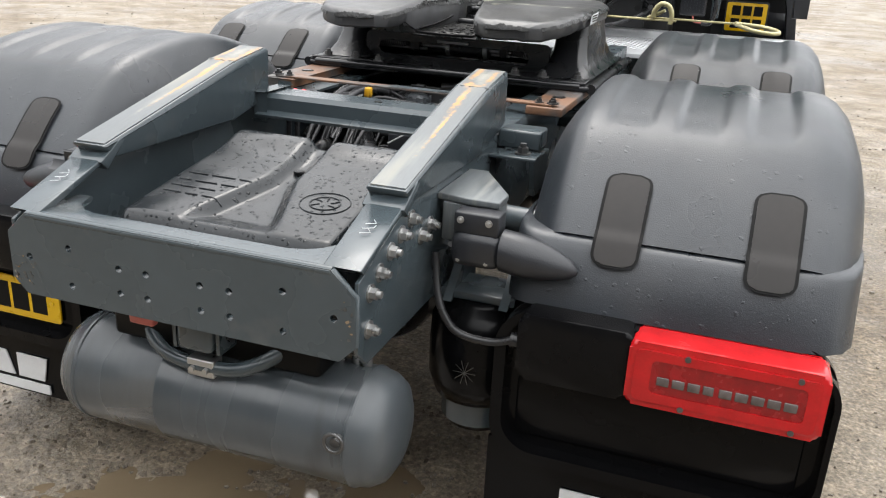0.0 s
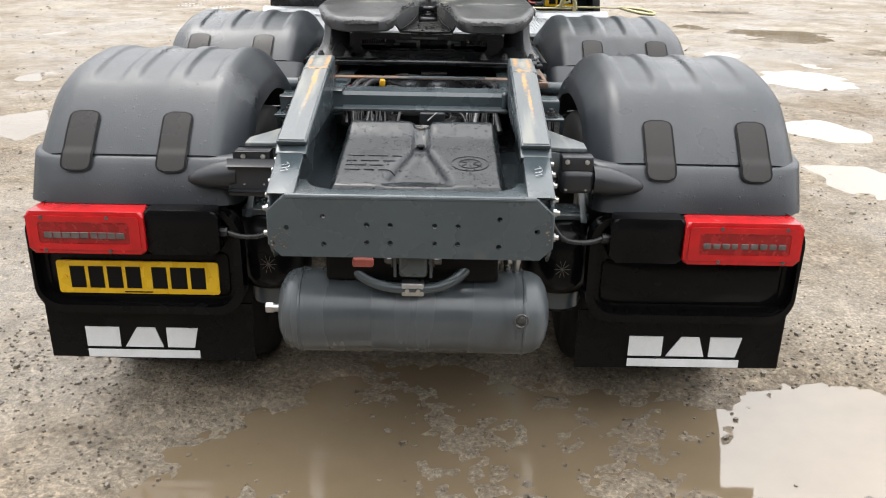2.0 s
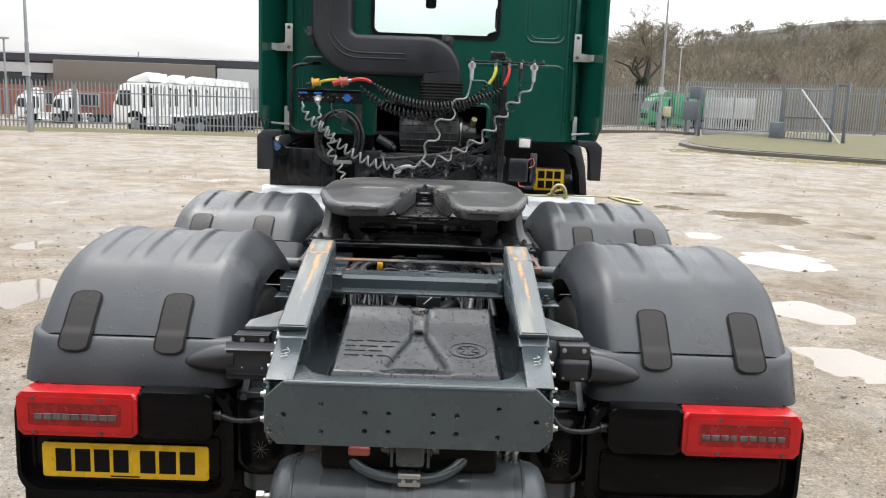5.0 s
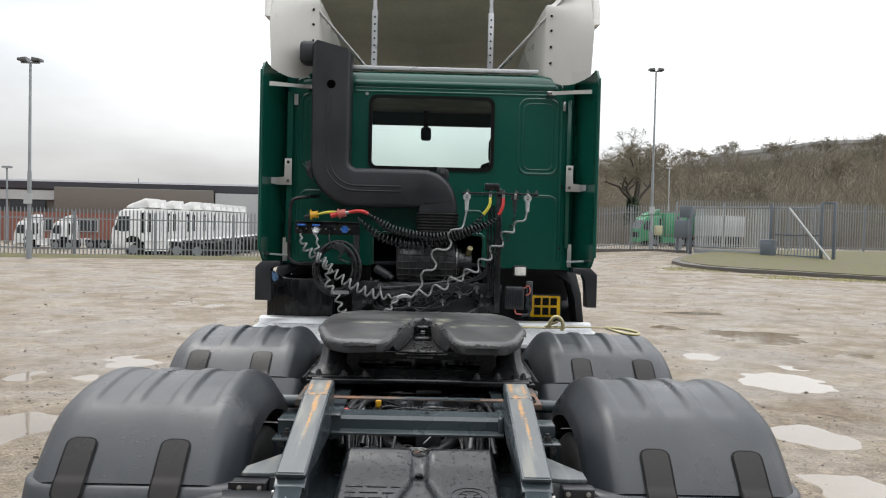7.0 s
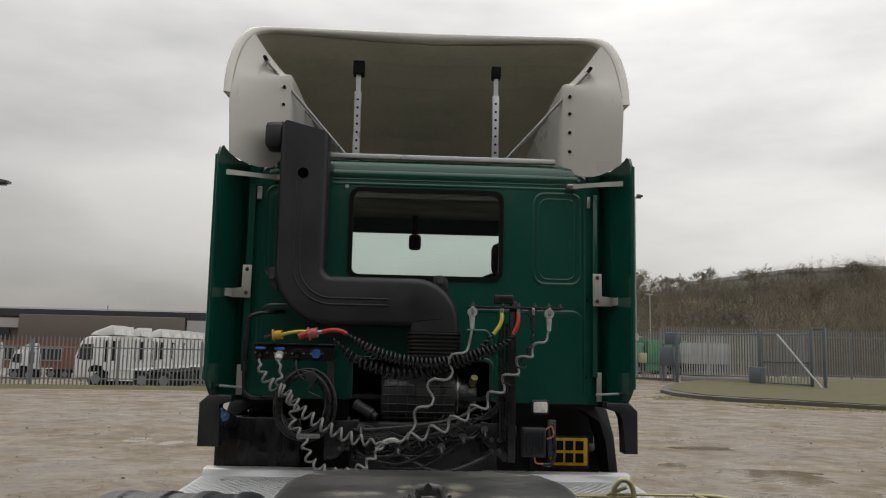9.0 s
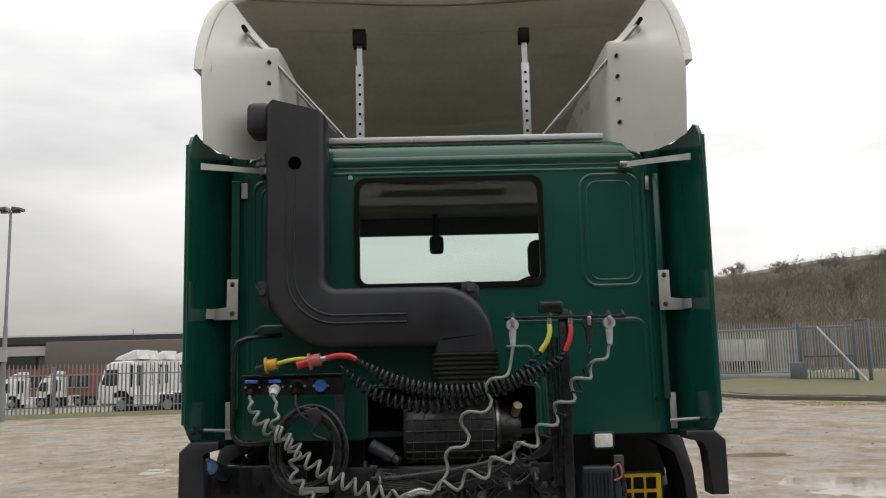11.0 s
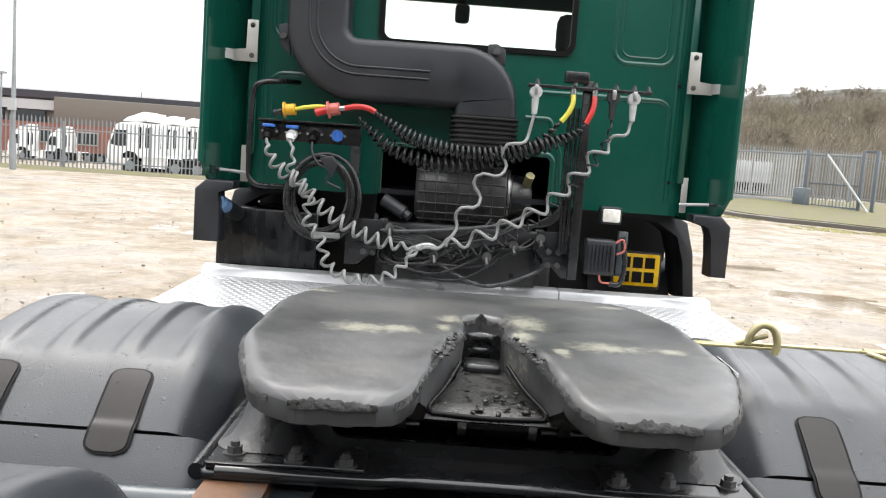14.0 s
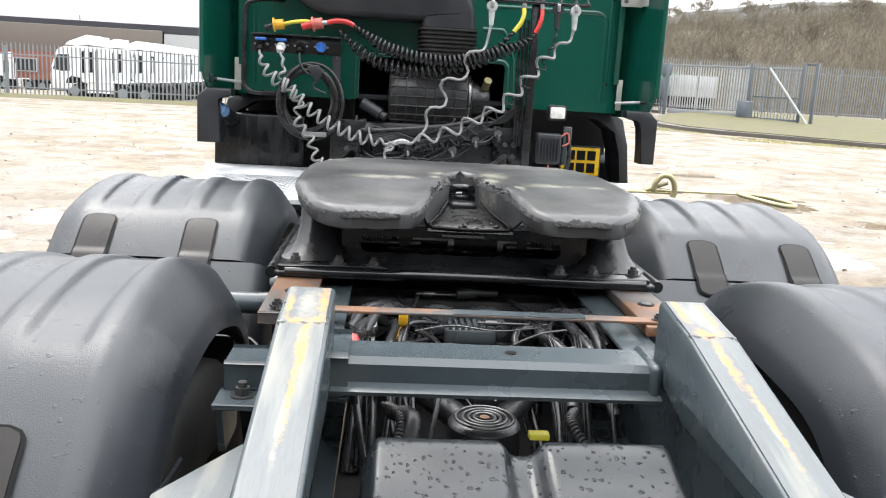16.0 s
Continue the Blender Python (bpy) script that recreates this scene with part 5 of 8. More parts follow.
for s in SIDES:
    bm = bmesh.new()
    rows = half_plate(s)
    grid_surface(bm, rows)
    # skirt all round, hanging from the rim
    rim = [r[-1] for r in rows] + [p for p in rows[-1][::-1]][1:]
    back = [r[0] for r in rows[::-1]][1:] + [p for p in rows[0]][1:]
    loop = rim + back
    lobe_rim = set(rows[0][4:])
    def drop(p, k):
        y = p[1]
        inset = 0.006 if k == 1 else 0.02
        cx, cyy = s * 0.25, 1.78
        d = Vector((cx - p[0], cyy - y, 0))
        d = d.normalized() * inset if d.length > 0.01 else d
        low = (0.034 if k == 1 else 0.040) + (0.0 if abs(p[0]) > 0.155 or y > 1.9 or p in lobe_rim else 0.055 * min(1.0, max(0.0, (y - 1.43) / 0.09)))
        return (p[0] + (d.x if abs(p[0]) > 0.002 else 0), y + d.y, p[2] - low)
    grid_surface(bm, [loop, [drop(p, 1) for p in loop], [drop(p, 2) for p in loop]])
    bmesh.ops.remove_doubles(bm, verts=bm.verts[:], dist=0.0004)
    part("coupling_plate", bm, M["grease"], fifth, "greasy black coupling plate worn pale in streaks", sharp=50)
# grease squeezed out and broken along the plates' edges: a ragged skin
for s in SIDES:
    rows = half_plate(s)
    for name, line in (("outer", [r[-1] for r in rows[1:44]]), ("inner", [r[0] for r in rows[1:40]]), ("lobe", rows[0])):
        L = smooth_line(line, 4)
        bm = bmesh.new()
        strip_rows = []
        for i, p in enumerate(L):
            w = 0.005 + 0.005 * noise.noise(Vector((p.x * 40, p.y * 40, 2.0))) + 0.003 * noise.noise(Vector((p.x * 150, p.y * 150, 5.0)))
            w = max(0.0008, w * math.sin(math.pi * (i + 0.5) / (len(L) + 1)) ** 0.8)
            inward = (Vector((s * 0.27, max(1.50, min(p.y, 1.9)), 0)) - Vector((p.x, p.y, 0))).normalized()
            q = p + inward * w
            d = min(w, 0.026)
            top = 1.306 - (0.034 * max(0.0, (1.60 - q.y) / 0.275) ** 1.25) - 0.014 * ((0.026 - d) / 0.026) ** 2
            jag = 0.0006 + 0.0009 * noise.noise(Vector((p.x * 200, p.y * 200, 9.0)))
            strip_rows.append([(p.x - inward.x * 0.003, p.y - inward.y * 0.003, p.z - 0.006 - 2 * jag), (p.x, p.y, p.z + 0.0015 + jag), (q.x, q.y, max(top, p.z) + 0.0012 + jag)])
        grid_surface(bm, strip_rows)
        part("grease_edge", bm, M["crumb"], fifth, "ragged edge of old grease")
# throat wedge, jaw and slot floor
bm = bmesh.new()
rows = [[(x * w, y, z) for x in (-1, -0.8, 0, 0.8, 1)] for y, w, z in ((1.482, 0.112, 1.196), (1.486, 0.11, 1.202), (1.56, 0.092, 1.208), (1.68, 0.055, 1.218), (1.75, 0.045, 1.225))]
grid_surface(bm, rows, 0.008)
part("throat_floor", bm, M["crumb"], fifth)
bm = bmesh.new()
tube(bm, [(0.034 * math.cos(a), 1.84 + 0.034 * math.sin(a), 1.262) for a in [math.pi * k / 14 for k in range(15)]], 0.013, 8)
part("locking_jaw", bm, M["cast"], fifth)
bm = bmesh.new()
tube(bm, [(0.034 * math.cos(a), 1.84 + 0.034 * math.sin(a), 1.232) for a in [math.pi * k / 14 for k in range(15)]], 0.013, 8)
part("locking_jaw", bm, M["cast"], fifth)
bm = bmesh.new()
box(bm, -0.038, 0.038, 1.72, 1.79, 1.215, 1.238, 0.008)
part("jaw_wedge", bm, M["cast"], fifth)
bm = bmesh.new()
box(bm, -0.06, 0.06, 1.70, 1.95, 1.19, 1.20)
part("slot_floor", bm, M["ink"], fifth)
M["wet_iron"] = material("wet_greased_iron", (0.010, 0.0105, 0.0115), 0.22, spec=0.5, vary=0.4, scale=9, rough_vary=0.12, bump=0.001, bump_scale=40)
# locking bar, springs and cross tubes under the plate
bm = bmesh.new()
box(bm, -0.34, 0.34, 1.72, 1.78, 1.10, 1.135, 0.012)
box(bm, -0.34, 0.34, 1.80, 1.95, 1.09, 1.12, 0.01)
part("cross_member", bm, M["cast"], fifth)
bm = bmesh.new()
rod(bm, (-0.33, 1.66, 1.142), (0.33, 1.66, 1.142), 0.008, 10)
part("locking_bar", bm, M["steel"], fifth)
for s in SIDES:
    bm = bmesh.new()
    tube(bm, smooth_line([(s * 0.10, 1.488, 1.205), (s * 0.104, 1.51, 1.212), (s * 0.075, 1.60, 1.224), (s * 0.048, 1.70, 1.246)], 5), 0.0045, 8)
    part("tray_rim", bm, M["gloss_black"], fifth)
bm = bmesh.new()
tube(bm, smooth_line([(-0.10, 1.488, 1.205), (0.0, 1.484, 1.203), (0.10, 1.488, 1.205)], 5), 0.0045, 8)
part("tray_rim", bm, M["gloss_black"], fifth)
bm = bmesh.new()
ring_plate(bm, round_rect(-0.335, 0.335, 1.080, 1.184, 0.02, 6), round_rect(-0.285, 0.265, 1.109, 1.156, 0.022, 6), "y", 1.600, 1.614)
part("slotted_plate", bm, M["wet_iron"], fifth, "black plate with a long rounded slot")
# small bright steel strip above the slot
bm = bmesh.new()
box(bm, -0.065, 0.05, 1.594, 1.612, 1.160, 1.170, 0.002)
part("slot_lip", bm, M["steel"], fifth)
bm = bmesh.new()
rod(bm, (-0.04, 1.655, 1.142), (0.10, 1.655, 1.142), 0.028, 20)
part("lock_cylinder", bm, M["cast"], fifth, "black cylinder between two bright rings")
for x in (-0.045, 0.092):
    bm = bmesh.new()
    rod(bm, (x, 1.655, 1.142), (x + 0.016, 1.655, 1.142), 0.0295, 20)
    part("bright_ring", bm, M["steel"], fifth)
for s in SIDES:
    for z, r in ((1.13, 0.005), (1.165, 0.006)):
        bm = bmesh.new()
        rod(bm, (s * 0.12, 1.65, z), (s * 0.33, 1.65, z), r, 8)
        part("guide_rod", bm, M["steel"], fifth)
    bm = bmesh.new()
    box(bm, s * 0.15, s * 0.175, 1.635, 1.67, 1.125, 1.168, 0.004)
    part("rod_lug", bm, M["cast"], fifth)
for s in SIDES:
    bm = bmesh.new()
    tube(bm, coil([(s * 0.19, 1.65, 1.142), (s * 0.30, 1.65, 1.142)], 14, 0.011, 10), 0.0026, 5)
    part("spring", bm, M["bolt"], fifth)
bm = bmesh.new()
tube(bm, smooth_line([(-0.47, 1.474, 1.078), (-0.22, 1.472, 1.080), (-0.12, 1.485, 1.078), (0.12, 1.485, 1.078), (0.22, 1.472, 1.080), (0.47, 1.474, 1.078)], 8), 0.011, 12)
part("base_edge", bm, M["wet_iron"], fifth)
# lumps of old grease fallen into the throat and left along its edges
random.seed(61)
lump = bmesh.new()
for k in range(74):
    if k < 18:
        u = random.uniform(-1, 1)
        y = random.uniform(1.50, 1.60)
        x, z = u * 0.085, 1.205 + 0.12 * (y - 1.50)
    else:
        a = random.choice((-1.0, 1.0))
        y = random.uniform(1.52, 1.86)
        x, z = a * (0.066 + 0.15 * max(0.0, 1.66 - y) + random.gauss(0, 0.006)), 1.300 - 0.02 * max(0.0, 1.62 - y)
    r = random.uniform(0.003, 0.008)
    m = Matrix.Translation((x, y, z + 0.3 * r)) @ Matrix.Rotation(random.uniform(0, 3), 4, "Z") @ Matrix.Diagonal((r * 1.5, r, r * 0.6, 1))
    bmesh.ops.create_icosphere(lump, subdivisions=1, radius=1.0, matrix=m)
for v in lump.verts:
    v.co += Vector((noise.noise(v.co * 300), noise.noise(v.co * 300 + Vector((9, 0, 0))), 0.5 * noise.noise(v.co * 260))) * 0.0022
tagged(part("old_grease", lump, M["crumb"], fifth, "broken lumps of old black grease"), kind="stuff")
# label on the plate's rim
bm = bmesh.new()
grid_surface(bm, [[(0.4665, 1.58, 1.292), (0.4665, 1.70, 1.296)], [(0.4645, 1.58, 1.262), (0.4645, 1.70, 1.266)]], 0.001)
lab = part("rim_label", bm, M["white"], fifth, "white label with illegible print")
bm = bmesh.new()
for z in (1.288, 1.280, 1.272):
    box(bm, 0.4665, 0.468, 1.60, 1.68, z - 0.0015, z + 0.0015)
part("print_bar", bm, M["ink"], lab)
# yellow pull handle with a hasp and a loop at its end
bm = bmesh.new()
box(bm, 0.44, 0.70, 1.955, 1.99, 1.262, 1.268, 0.001)
box(bm, 0.62, 0.95, 1.965, 1.985, 1.268, 1.274, 0.001)
pull = part("pull_handle", bm, M["pull"], fifth, "yellow zinc-plated release handle with a loop")
bm = bmesh.new()
tube(bm, smooth_line([(0.90, 1.975, 1.272), (0.98, 1.97, 1.268), (1.03, 1.94, 1.262), (1.045, 1.88, 1.258), (1.02, 1.83, 1.258), (0.97, 1.83, 1.262), (0.93, 1.88, 1.268), (0.90, 1.95, 1.272)], 6), 0.007, 8)
part("handle_loop", bm, M["pull"], pull)
bm = bmesh.new()
tube(bm, smooth_line([(0.62, 1.955, 1.275), (0.625, 1.95, 1.30), (0.645, 1.945, 1.322), (0.672, 1.945, 1.315), (0.685, 1.945, 1.285), (0.682, 1.945, 1.255)], 6), 0.009, 8)
rod(bm, (0.60, 1.97, 1.27), (0.66, 1.94, 1.30), 0.006, 8)
part("handle_hasp", bm, M["pull"], pull)

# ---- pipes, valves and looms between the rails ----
# tray added to close the bay; its dull black stands for dark clutter below
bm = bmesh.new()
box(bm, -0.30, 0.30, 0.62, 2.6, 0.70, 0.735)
# dull near-black for parts deep in the frame and under the cab
M["dull_black"] = material("dull_black_steel", (0.022, 0.022, 0.023), 0.5, vary=0.4, scale=10, spec=0.4)
part("frame_tray", bm, M["dull_black"], truck)
# dark cross members added to fill the pale gap under the coupling
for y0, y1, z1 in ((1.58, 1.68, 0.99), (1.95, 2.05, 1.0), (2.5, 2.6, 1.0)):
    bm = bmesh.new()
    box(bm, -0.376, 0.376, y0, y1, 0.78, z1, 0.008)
    part("cross_member", bm, M["dull_black"], truck)
random.seed(5)
for i in range(24):
    left = i % 2 == 0
    x = random.uniform(-0.29, -0.12) if left else random.uniform(0.13, 0.29)
    y0, y1 = random.uniform(0.85, 1.15), random.uniform(1.42, 1.60)
    z = random.uniform(0.88, 1.0)
    pts = [(x, y0 - 0.03, z - 0.2), (x + random.uniform(-0.05, 0.05), y0 + 0.2, z), (x + random.uniform(-0.07, 0.07), (y0 + y1) / 2 + 0.1, z + random.uniform(-0.02, 0.03)), (x + random.uniform(-0.06, 0.06), y1, z + 0.015)]
    bm = bmesh.new()
    tube(bm, smooth_line(pts, 7), random.choice((0.004, 0.006, 0.009)), 9)
    part("chassis_hose", bm, M["cable"], truck)
for i in range(14):
    y, z = random.uniform(1.08, 1.5), random.uniform(0.87, 0.94)
    bm = bmesh.new()
    tube(bm, smooth_line([(random.uniform(-0.24, -0.02), y, z), (random.uniform(-0.1, 0.0), y + 0.03, z + 0.02), (random.uniform(0.0, 0.1), y - 0.02, z), (random.uniform(0.05, 0.24), y + random.uniform(-0.1, 0.1), z)], 7), random.choice((0.003, 0.004, 0.006)), 6)
    part("cross_cable", bm, M["cable"], truck)
def ribbed_hose(pts, r, name, mat):
    L = smooth_line(pts, 14)
    bm = bmesh.new()
    tube(bm, L, r, 10, taper=lambda f: 1.0 + 0.16 * (int(f * (len(L) - 1)) % 2))
    return part(name, bm, mat, truck)


for pts, r in (([(-0.30, 1.08, 0.90), (-0.28, 1.20, 0.99), (-0.25, 1.32, 1.0), (-0.23, 1.46, 0.98)], 0.013), ([(-0.22, 1.10, 0.90), (-0.20, 1.20, 0.975), (-0.185, 1.30, 0.985), (-0.19, 1.44, 0.97)], 0.010), ([(0.30, 1.06, 0.88), (0.27, 1.20, 0.98), (0.25, 1.34, 0.995), (0.27, 1.48, 0.97)], 0.012), ([(0.20, 1.05, 0.90), (0.21, 1.18, 0.97), (0.17, 1.30, 0.99), (0.19, 1.45, 0.96)], 0.012), ([(-0.17, 0.80, 0.88), (-0.15, 0.90, 0.93), (-0.19, 1.0, 0.90)], 0.014), ([(-0.31, 1.20, 0.97), (-0.27, 1.31, 1.022), (-0.215, 1.39, 1.02), (-0.20, 1.47, 0.98)], 0.012), ([(-0.27, 1.22, 0.97), (-0.23, 1.33, 1.018), (-0.18, 1.41, 1.01), (-0.17, 1.48, 0.96)], 0.012), ([(0.30, 1.20, 0.97), (0.285, 1.30, 1.015), (0.24, 1.40, 1.015), (0.20, 1.48, 0.98)], 0.012), ([(0.32, 1.24, 0.98), (0.30, 1.36, 1.02), (0.28, 1.46, 1.0)], 0.011)):
    ribbed_hose(pts, r, "ribbed_hose", M["hose_grey"])
for pts, r in (([(-0.14, 1.25, 1.0), (-0.05, 1.27, 1.01), (0.05, 1.24, 1.01), (0.16, 1.31, 1.0)], 0.002), ([(-0.02, 1.10, 0.95), (0.06, 1.16, 0.99), (0.15, 1.24, 1.005), (0.23, 1.30, 1.0)], 0.003), ([(-0.01, 1.12, 0.94), (0.07, 1.18, 0.985), (0.16, 1.27, 1.0)], 0.003)):
    bm = bmesh.new()
    tube(bm, smooth_line(pts, 8), r, 8)
    part("silver_wire", bm, M["bolt"], truck)
bm = bmesh.new()
box(bm, -0.062, 0.070, 1.365, 1.425, 0.93, 0.975, 0.01)
for q in range(7):
    box(bm, -0.052 + 0.016 * q, -0.042 + 0.016 * q, 1.362, 1.428, 0.975, 0.983)
part("ribbed_manifold", bm, M["tank"], truck, "grey ribbed air manifold")
for x in (-0.101, 0.080):
    bm = bmesh.new()
    rod(bm, (x, 1.395, 0.965), (x, 1.435, 0.965), 0.022, 16)
    rod(bm, (x, 1.386, 0.965), (x, 1.40, 0.965), 0.012, 12)
    part("round_port", bm, M["tank"], truck)
M["valve"] = material("dull_grey_cast_alloy", (0.042, 0.046, 0.050), 0.34, 0.2, vary=0.3, scale=25, bump=0.001, bump_scale=120)
for x in (-0.072, 0.052):
    bm = bmesh.new()
    box(bm, x - 0.050, x + 0.050, 1.405, 1.50, 0.94, 0.972, 0.010)
    av = part("air_valve", bm, M["valve"], truck, "grey cast air valve with a ribbed round cap")
    bm = bmesh.new()
    rod(bm, (x, 1.452, 0.970), (x, 1.452, 0.994), 0.043, 24, 0.040)
    rod(bm, (x, 1.452, 0.994), (x, 1.452, 1.003), 0.036, 24, 0.028)
    part("valve_cap", bm, M["valve"], av)
    for q in range(10):
        a = 2 * math.pi * q / 10
        bm = bmesh.new()
        rod(bm, (x + 0.042 * math.cos(a), 1.452 + 0.042 * math.sin(a), 0.970), (x + 0.041 * math.cos(a), 1.452 + 0.041 * math.sin(a), 0.998), 0.005, 8)
        part("cap_screw", bm, M["valve"], av)
bm = bmesh.new()
box(bm, -0.08, 0.06, 1.14, 1.22, 0.92, 0.965, 0.008)
vb = part("valve_block", bm, M["dull_black"], truck)
for k in range(9):
    bm = bmesh.new()
    box(bm, -0.07 + 0.014 * k, -0.062 + 0.014 * k, 1.135, 1.215, 0.965, 0.972)
    part("valve_rib", bm, M["dull_black"], vb)
for y, z, x0, x1 in ((1.535, 1.016, -0.13, -0.02), (1.37, 0.99, 0.02, 0.20)):
    bm = bmesh.new()
    rod(bm, (x0, y, z), (x1, y + 0.02, z - 0.006), 0.004, 8)
    rod(bm, (x0 + 0.02, y, z), (x0 + 0.05, y, z), 0.008, 8)
    part("linkage_rod", bm, M["bolt"], truck)
bm = bmesh.new()
rod(bm, (-0.02, 1.545, 1.018), (0.03, 1.55, 1.020), 0.016, 14)
rod(bm, (0.028, 1.55, 1.02), (0.09, 1.555, 1.02), 0.011, 12)
part("pipe_fitting", bm, M["dull_black"], truck, "black pipe fitting")
bm = bmesh.new()
box(bm, -0.01, 0.085, 1.05, 1.09, 0.88, 0.955, 0.006)
part("control_box", bm, M["black"], truck)
bm = bmesh.new()
box(bm, -0.179, -0.157, 1.242, 1.268, 1.012, 1.045, 0.006)
rod(bm, (-0.168, 1.255, 1.014), (-0.20, 1.22, 0.93), 0.004, 6)
part("amber_connector", bm, M["orange"], truck, "amber plastic connector on a cable")
for x in (-0.304, -0.276):
    bm = bmesh.new()
    rod(bm, (x, 0.998, 1.035), (x, 1.03, 1.048), 0.013, 12)
    clip = part("red_clip", bm, M["hose_red"], truck, "red hose clip")
    bm = bmesh.new()
    tube(bm, smooth_line([(x + 0.01, 0.965, 0.93), (x, 0.99, 1.02), (x, 1.03, 1.046), (x + 0.02, 1.12, 1.03), (x + 0.04, 1.26, 0.99), (x + 0.04, 1.46, 0.975)], 8), 0.008, 10)
    part("clipped_hose", bm, M["cable"], clip)
bm = bmesh.new()
rod(bm, (-0.244, 1.20, 0.962), (-0.237, 1.348, 1.002), 0.009, 10)
part("white_hose", bm, M["white"], truck)
bm = bmesh.new()
box(bm, 0.075, 0.115, 0.862, 0.884, 0.908, 0.922, 0.003)
part("yellow_tag", bm, M["hose_yellow"], truck, "yellow plastic tag")
random.seed(52)
for cx, y0, y1, lean in ((-0.19, 1.06, 1.46, 0.05), (0.20, 1.05, 1.50, -0.04), (0.24, 1.06, 1.52, 0.02), (-0.25, 1.06, 1.5, 0.0)):
    for i in range(12):
        a, b = random.uniform(-0.025, 0.025), random.uniform(-0.02, 0.02)
        bm = bmesh.new()
        tube(bm, smooth_line([(cx + a, y0 - 0.02, 0.76 + b), (cx + a * 0.4 + lean * 0.3, (y0 * 2 + y1) / 3, 0.965 + b), (cx + a * 0.6 + lean * 0.7, (y0 + 2 * y1) / 3, 0.985 + b), (cx + a * 1.5 + lean, y1, 0.95 + b)], 8), random.choice((0.003, 0.004, 0.006)), 8)
        part("bundled_hose", bm, M["cable"], truck)
bm = bmesh.new()
tube(bm, smooth_line([(0.02, 0.98, 0.94), (0.08, 1.06, 0.975), (0.16, 1.14, 0.995), (0.23, 1.20, 0.99)], 8), 0.0025, 8)
part("thin_wire", bm, M["grey_coil"], truck)
for s in SIDES:
    bm = bmesh.new()
    tube(bm, coil([(s * 0.19, 0.80, 0.90), (s * 0.17, 0.92, 0.92), (s * 0.21, 1.05, 0.90)], 22, 0.009, 8), 0.004, 5)
    part("corrugated_hose", bm, M["cable"], truck)

# ---- cab: rear wall, roof and sides ----
CY = 4.12


def cut_plate(bm, outline, loops, axis, a, b):
    """A plate with openings of any outline cut through it."""
    def at(p, v):
        return {"x": (v, p[0], p[1]), "y": (p[0], v, p[1]), "z": (p[0], p[1], v)}[axis]
    es = []
    for pts in [outline] + loops:
        vs = [bm.verts.new(at(p, a)) for p in pts]
        es += [bm.edges.new((vs[i], vs[(i + 1) % len(vs)])) for i in range(len(vs))]
    r = bmesh.ops.triangle_fill(bm, edges=es, use_beauty=True)
    fs = [f for f in r["geom"] if isinstance(f, bmesh.types.BMFace)]
    ex = bmesh.ops.extrude_face_region(bm, geom=fs)
    k = "xyz".index(axis)
    for v in ex["geom"]:
        if isinstance(v, bmesh.types.BMVert):
            v.co[k] += b - a


def bead(pts, r, closed=False, flat=0.5, y=CY):
    """A pressed bead along a line on the rear wall."""
    bm = bmesh.new()
    tube(bm, [(x, 0, z) for x, z in pts], r, 8, closed)
    for v in bm.verts:
        v.co.y = y + v.co.y * flat
    return bm


def arc2(cx, cz, r, a0, a1, n=8):
    return [(cx + r * math.cos(radians(a0 + (a1 - a0) * k / n)), cz + r * math.sin(radians(a0 + (a1 - a0) * k / n))) for k in range(n + 1)]


notch = arc2(0.38, 1.65, 0.04, 0, 90) + arc2(-0.375, 1.65, 0.04, 90, 180)
outline = [(-1.0, 1.44)] + arc2(-0.93, 2.75, 0.07, 180, 90) + arc2(0.93, 2.75, 0.07, 90, 0) + [(1.0, 1.44), (0.42, 1.44)] + notch + [(-0.415, 1.44)]
bm = bmesh.new()
cut_plate(bm, outline, [round_rect(-0.445, 0.465, 2.172, 2.697, 0.055, 6)], "y", CY, CY + 0.025)
wall = part("cab_rear_wall", bm, M["green"], truck, "glossy dark green cab rear wall")
for r, z, x0, x1 in ((0.010, 2.735, -0.56, 0.93), (0.024, 2.795, -0.56, 0.93), (0.006, 2.762, -0.56, 0.93)):
    part("pressed_bead", bead([(x0, z), (x1, z)], r, flat=0.5), M["green"], wall)
for s in SIDES:
    part("pressed_bead", bead([(s * x, z) for x, z in round_rect(0.668, 0.955, 2.150, 2.706, 0.065, 6)], 0.011, True), M["green"], wall)
    part("pressed_bead", bead([(s * x, z) for x, z in round_rect(0.700, 0.918, 2.180, 2.672, 0.05, 6)], 0.006, True), M["green"], wall)
    part("pressed_bead", bead([(s * x, z) for x, z in [(0.30, 1.985)] + arc2(0.90, 1.925, 0.06, 90, 0) + [(0.96, 1.50)]], 0.012), M["green"], wall)
    part("pressed_bead", bead([(s * x, z) for x, z in [(0.985, 2.72), (0.985, 1.50)]], 0.009), M["green"], wall)
part("pressed_bead", bead([(0.27, 1.86), (0.36, 1.86)] + arc2(0.37, 1.83, 0.03, 90, 0) + [(0.45, 1.70), (0.46, 1.46)], 0.012), M["green"], wall)
part("pressed_bead", bead([(0.42, 1.45)] + notch + [(-0.415, 1.45)], 0.014), M["green"], wall)
bm = bmesh.new()
rod(bm, (-0.475, CY, 2.715), (-0.475, CY - 0.012, 2.715), 0.012, 14)
part("wall_button", bm, M["steel"], wall)
for x, z in ((0.99, 2.06), (0.985, 1.60)):
    bm = bmesh.new()
    rod(bm, (x, CY, z), (x, CY - 0.008, z), 0.010, 12)
    part("wall_grommet", bm, M["ink"], wall)

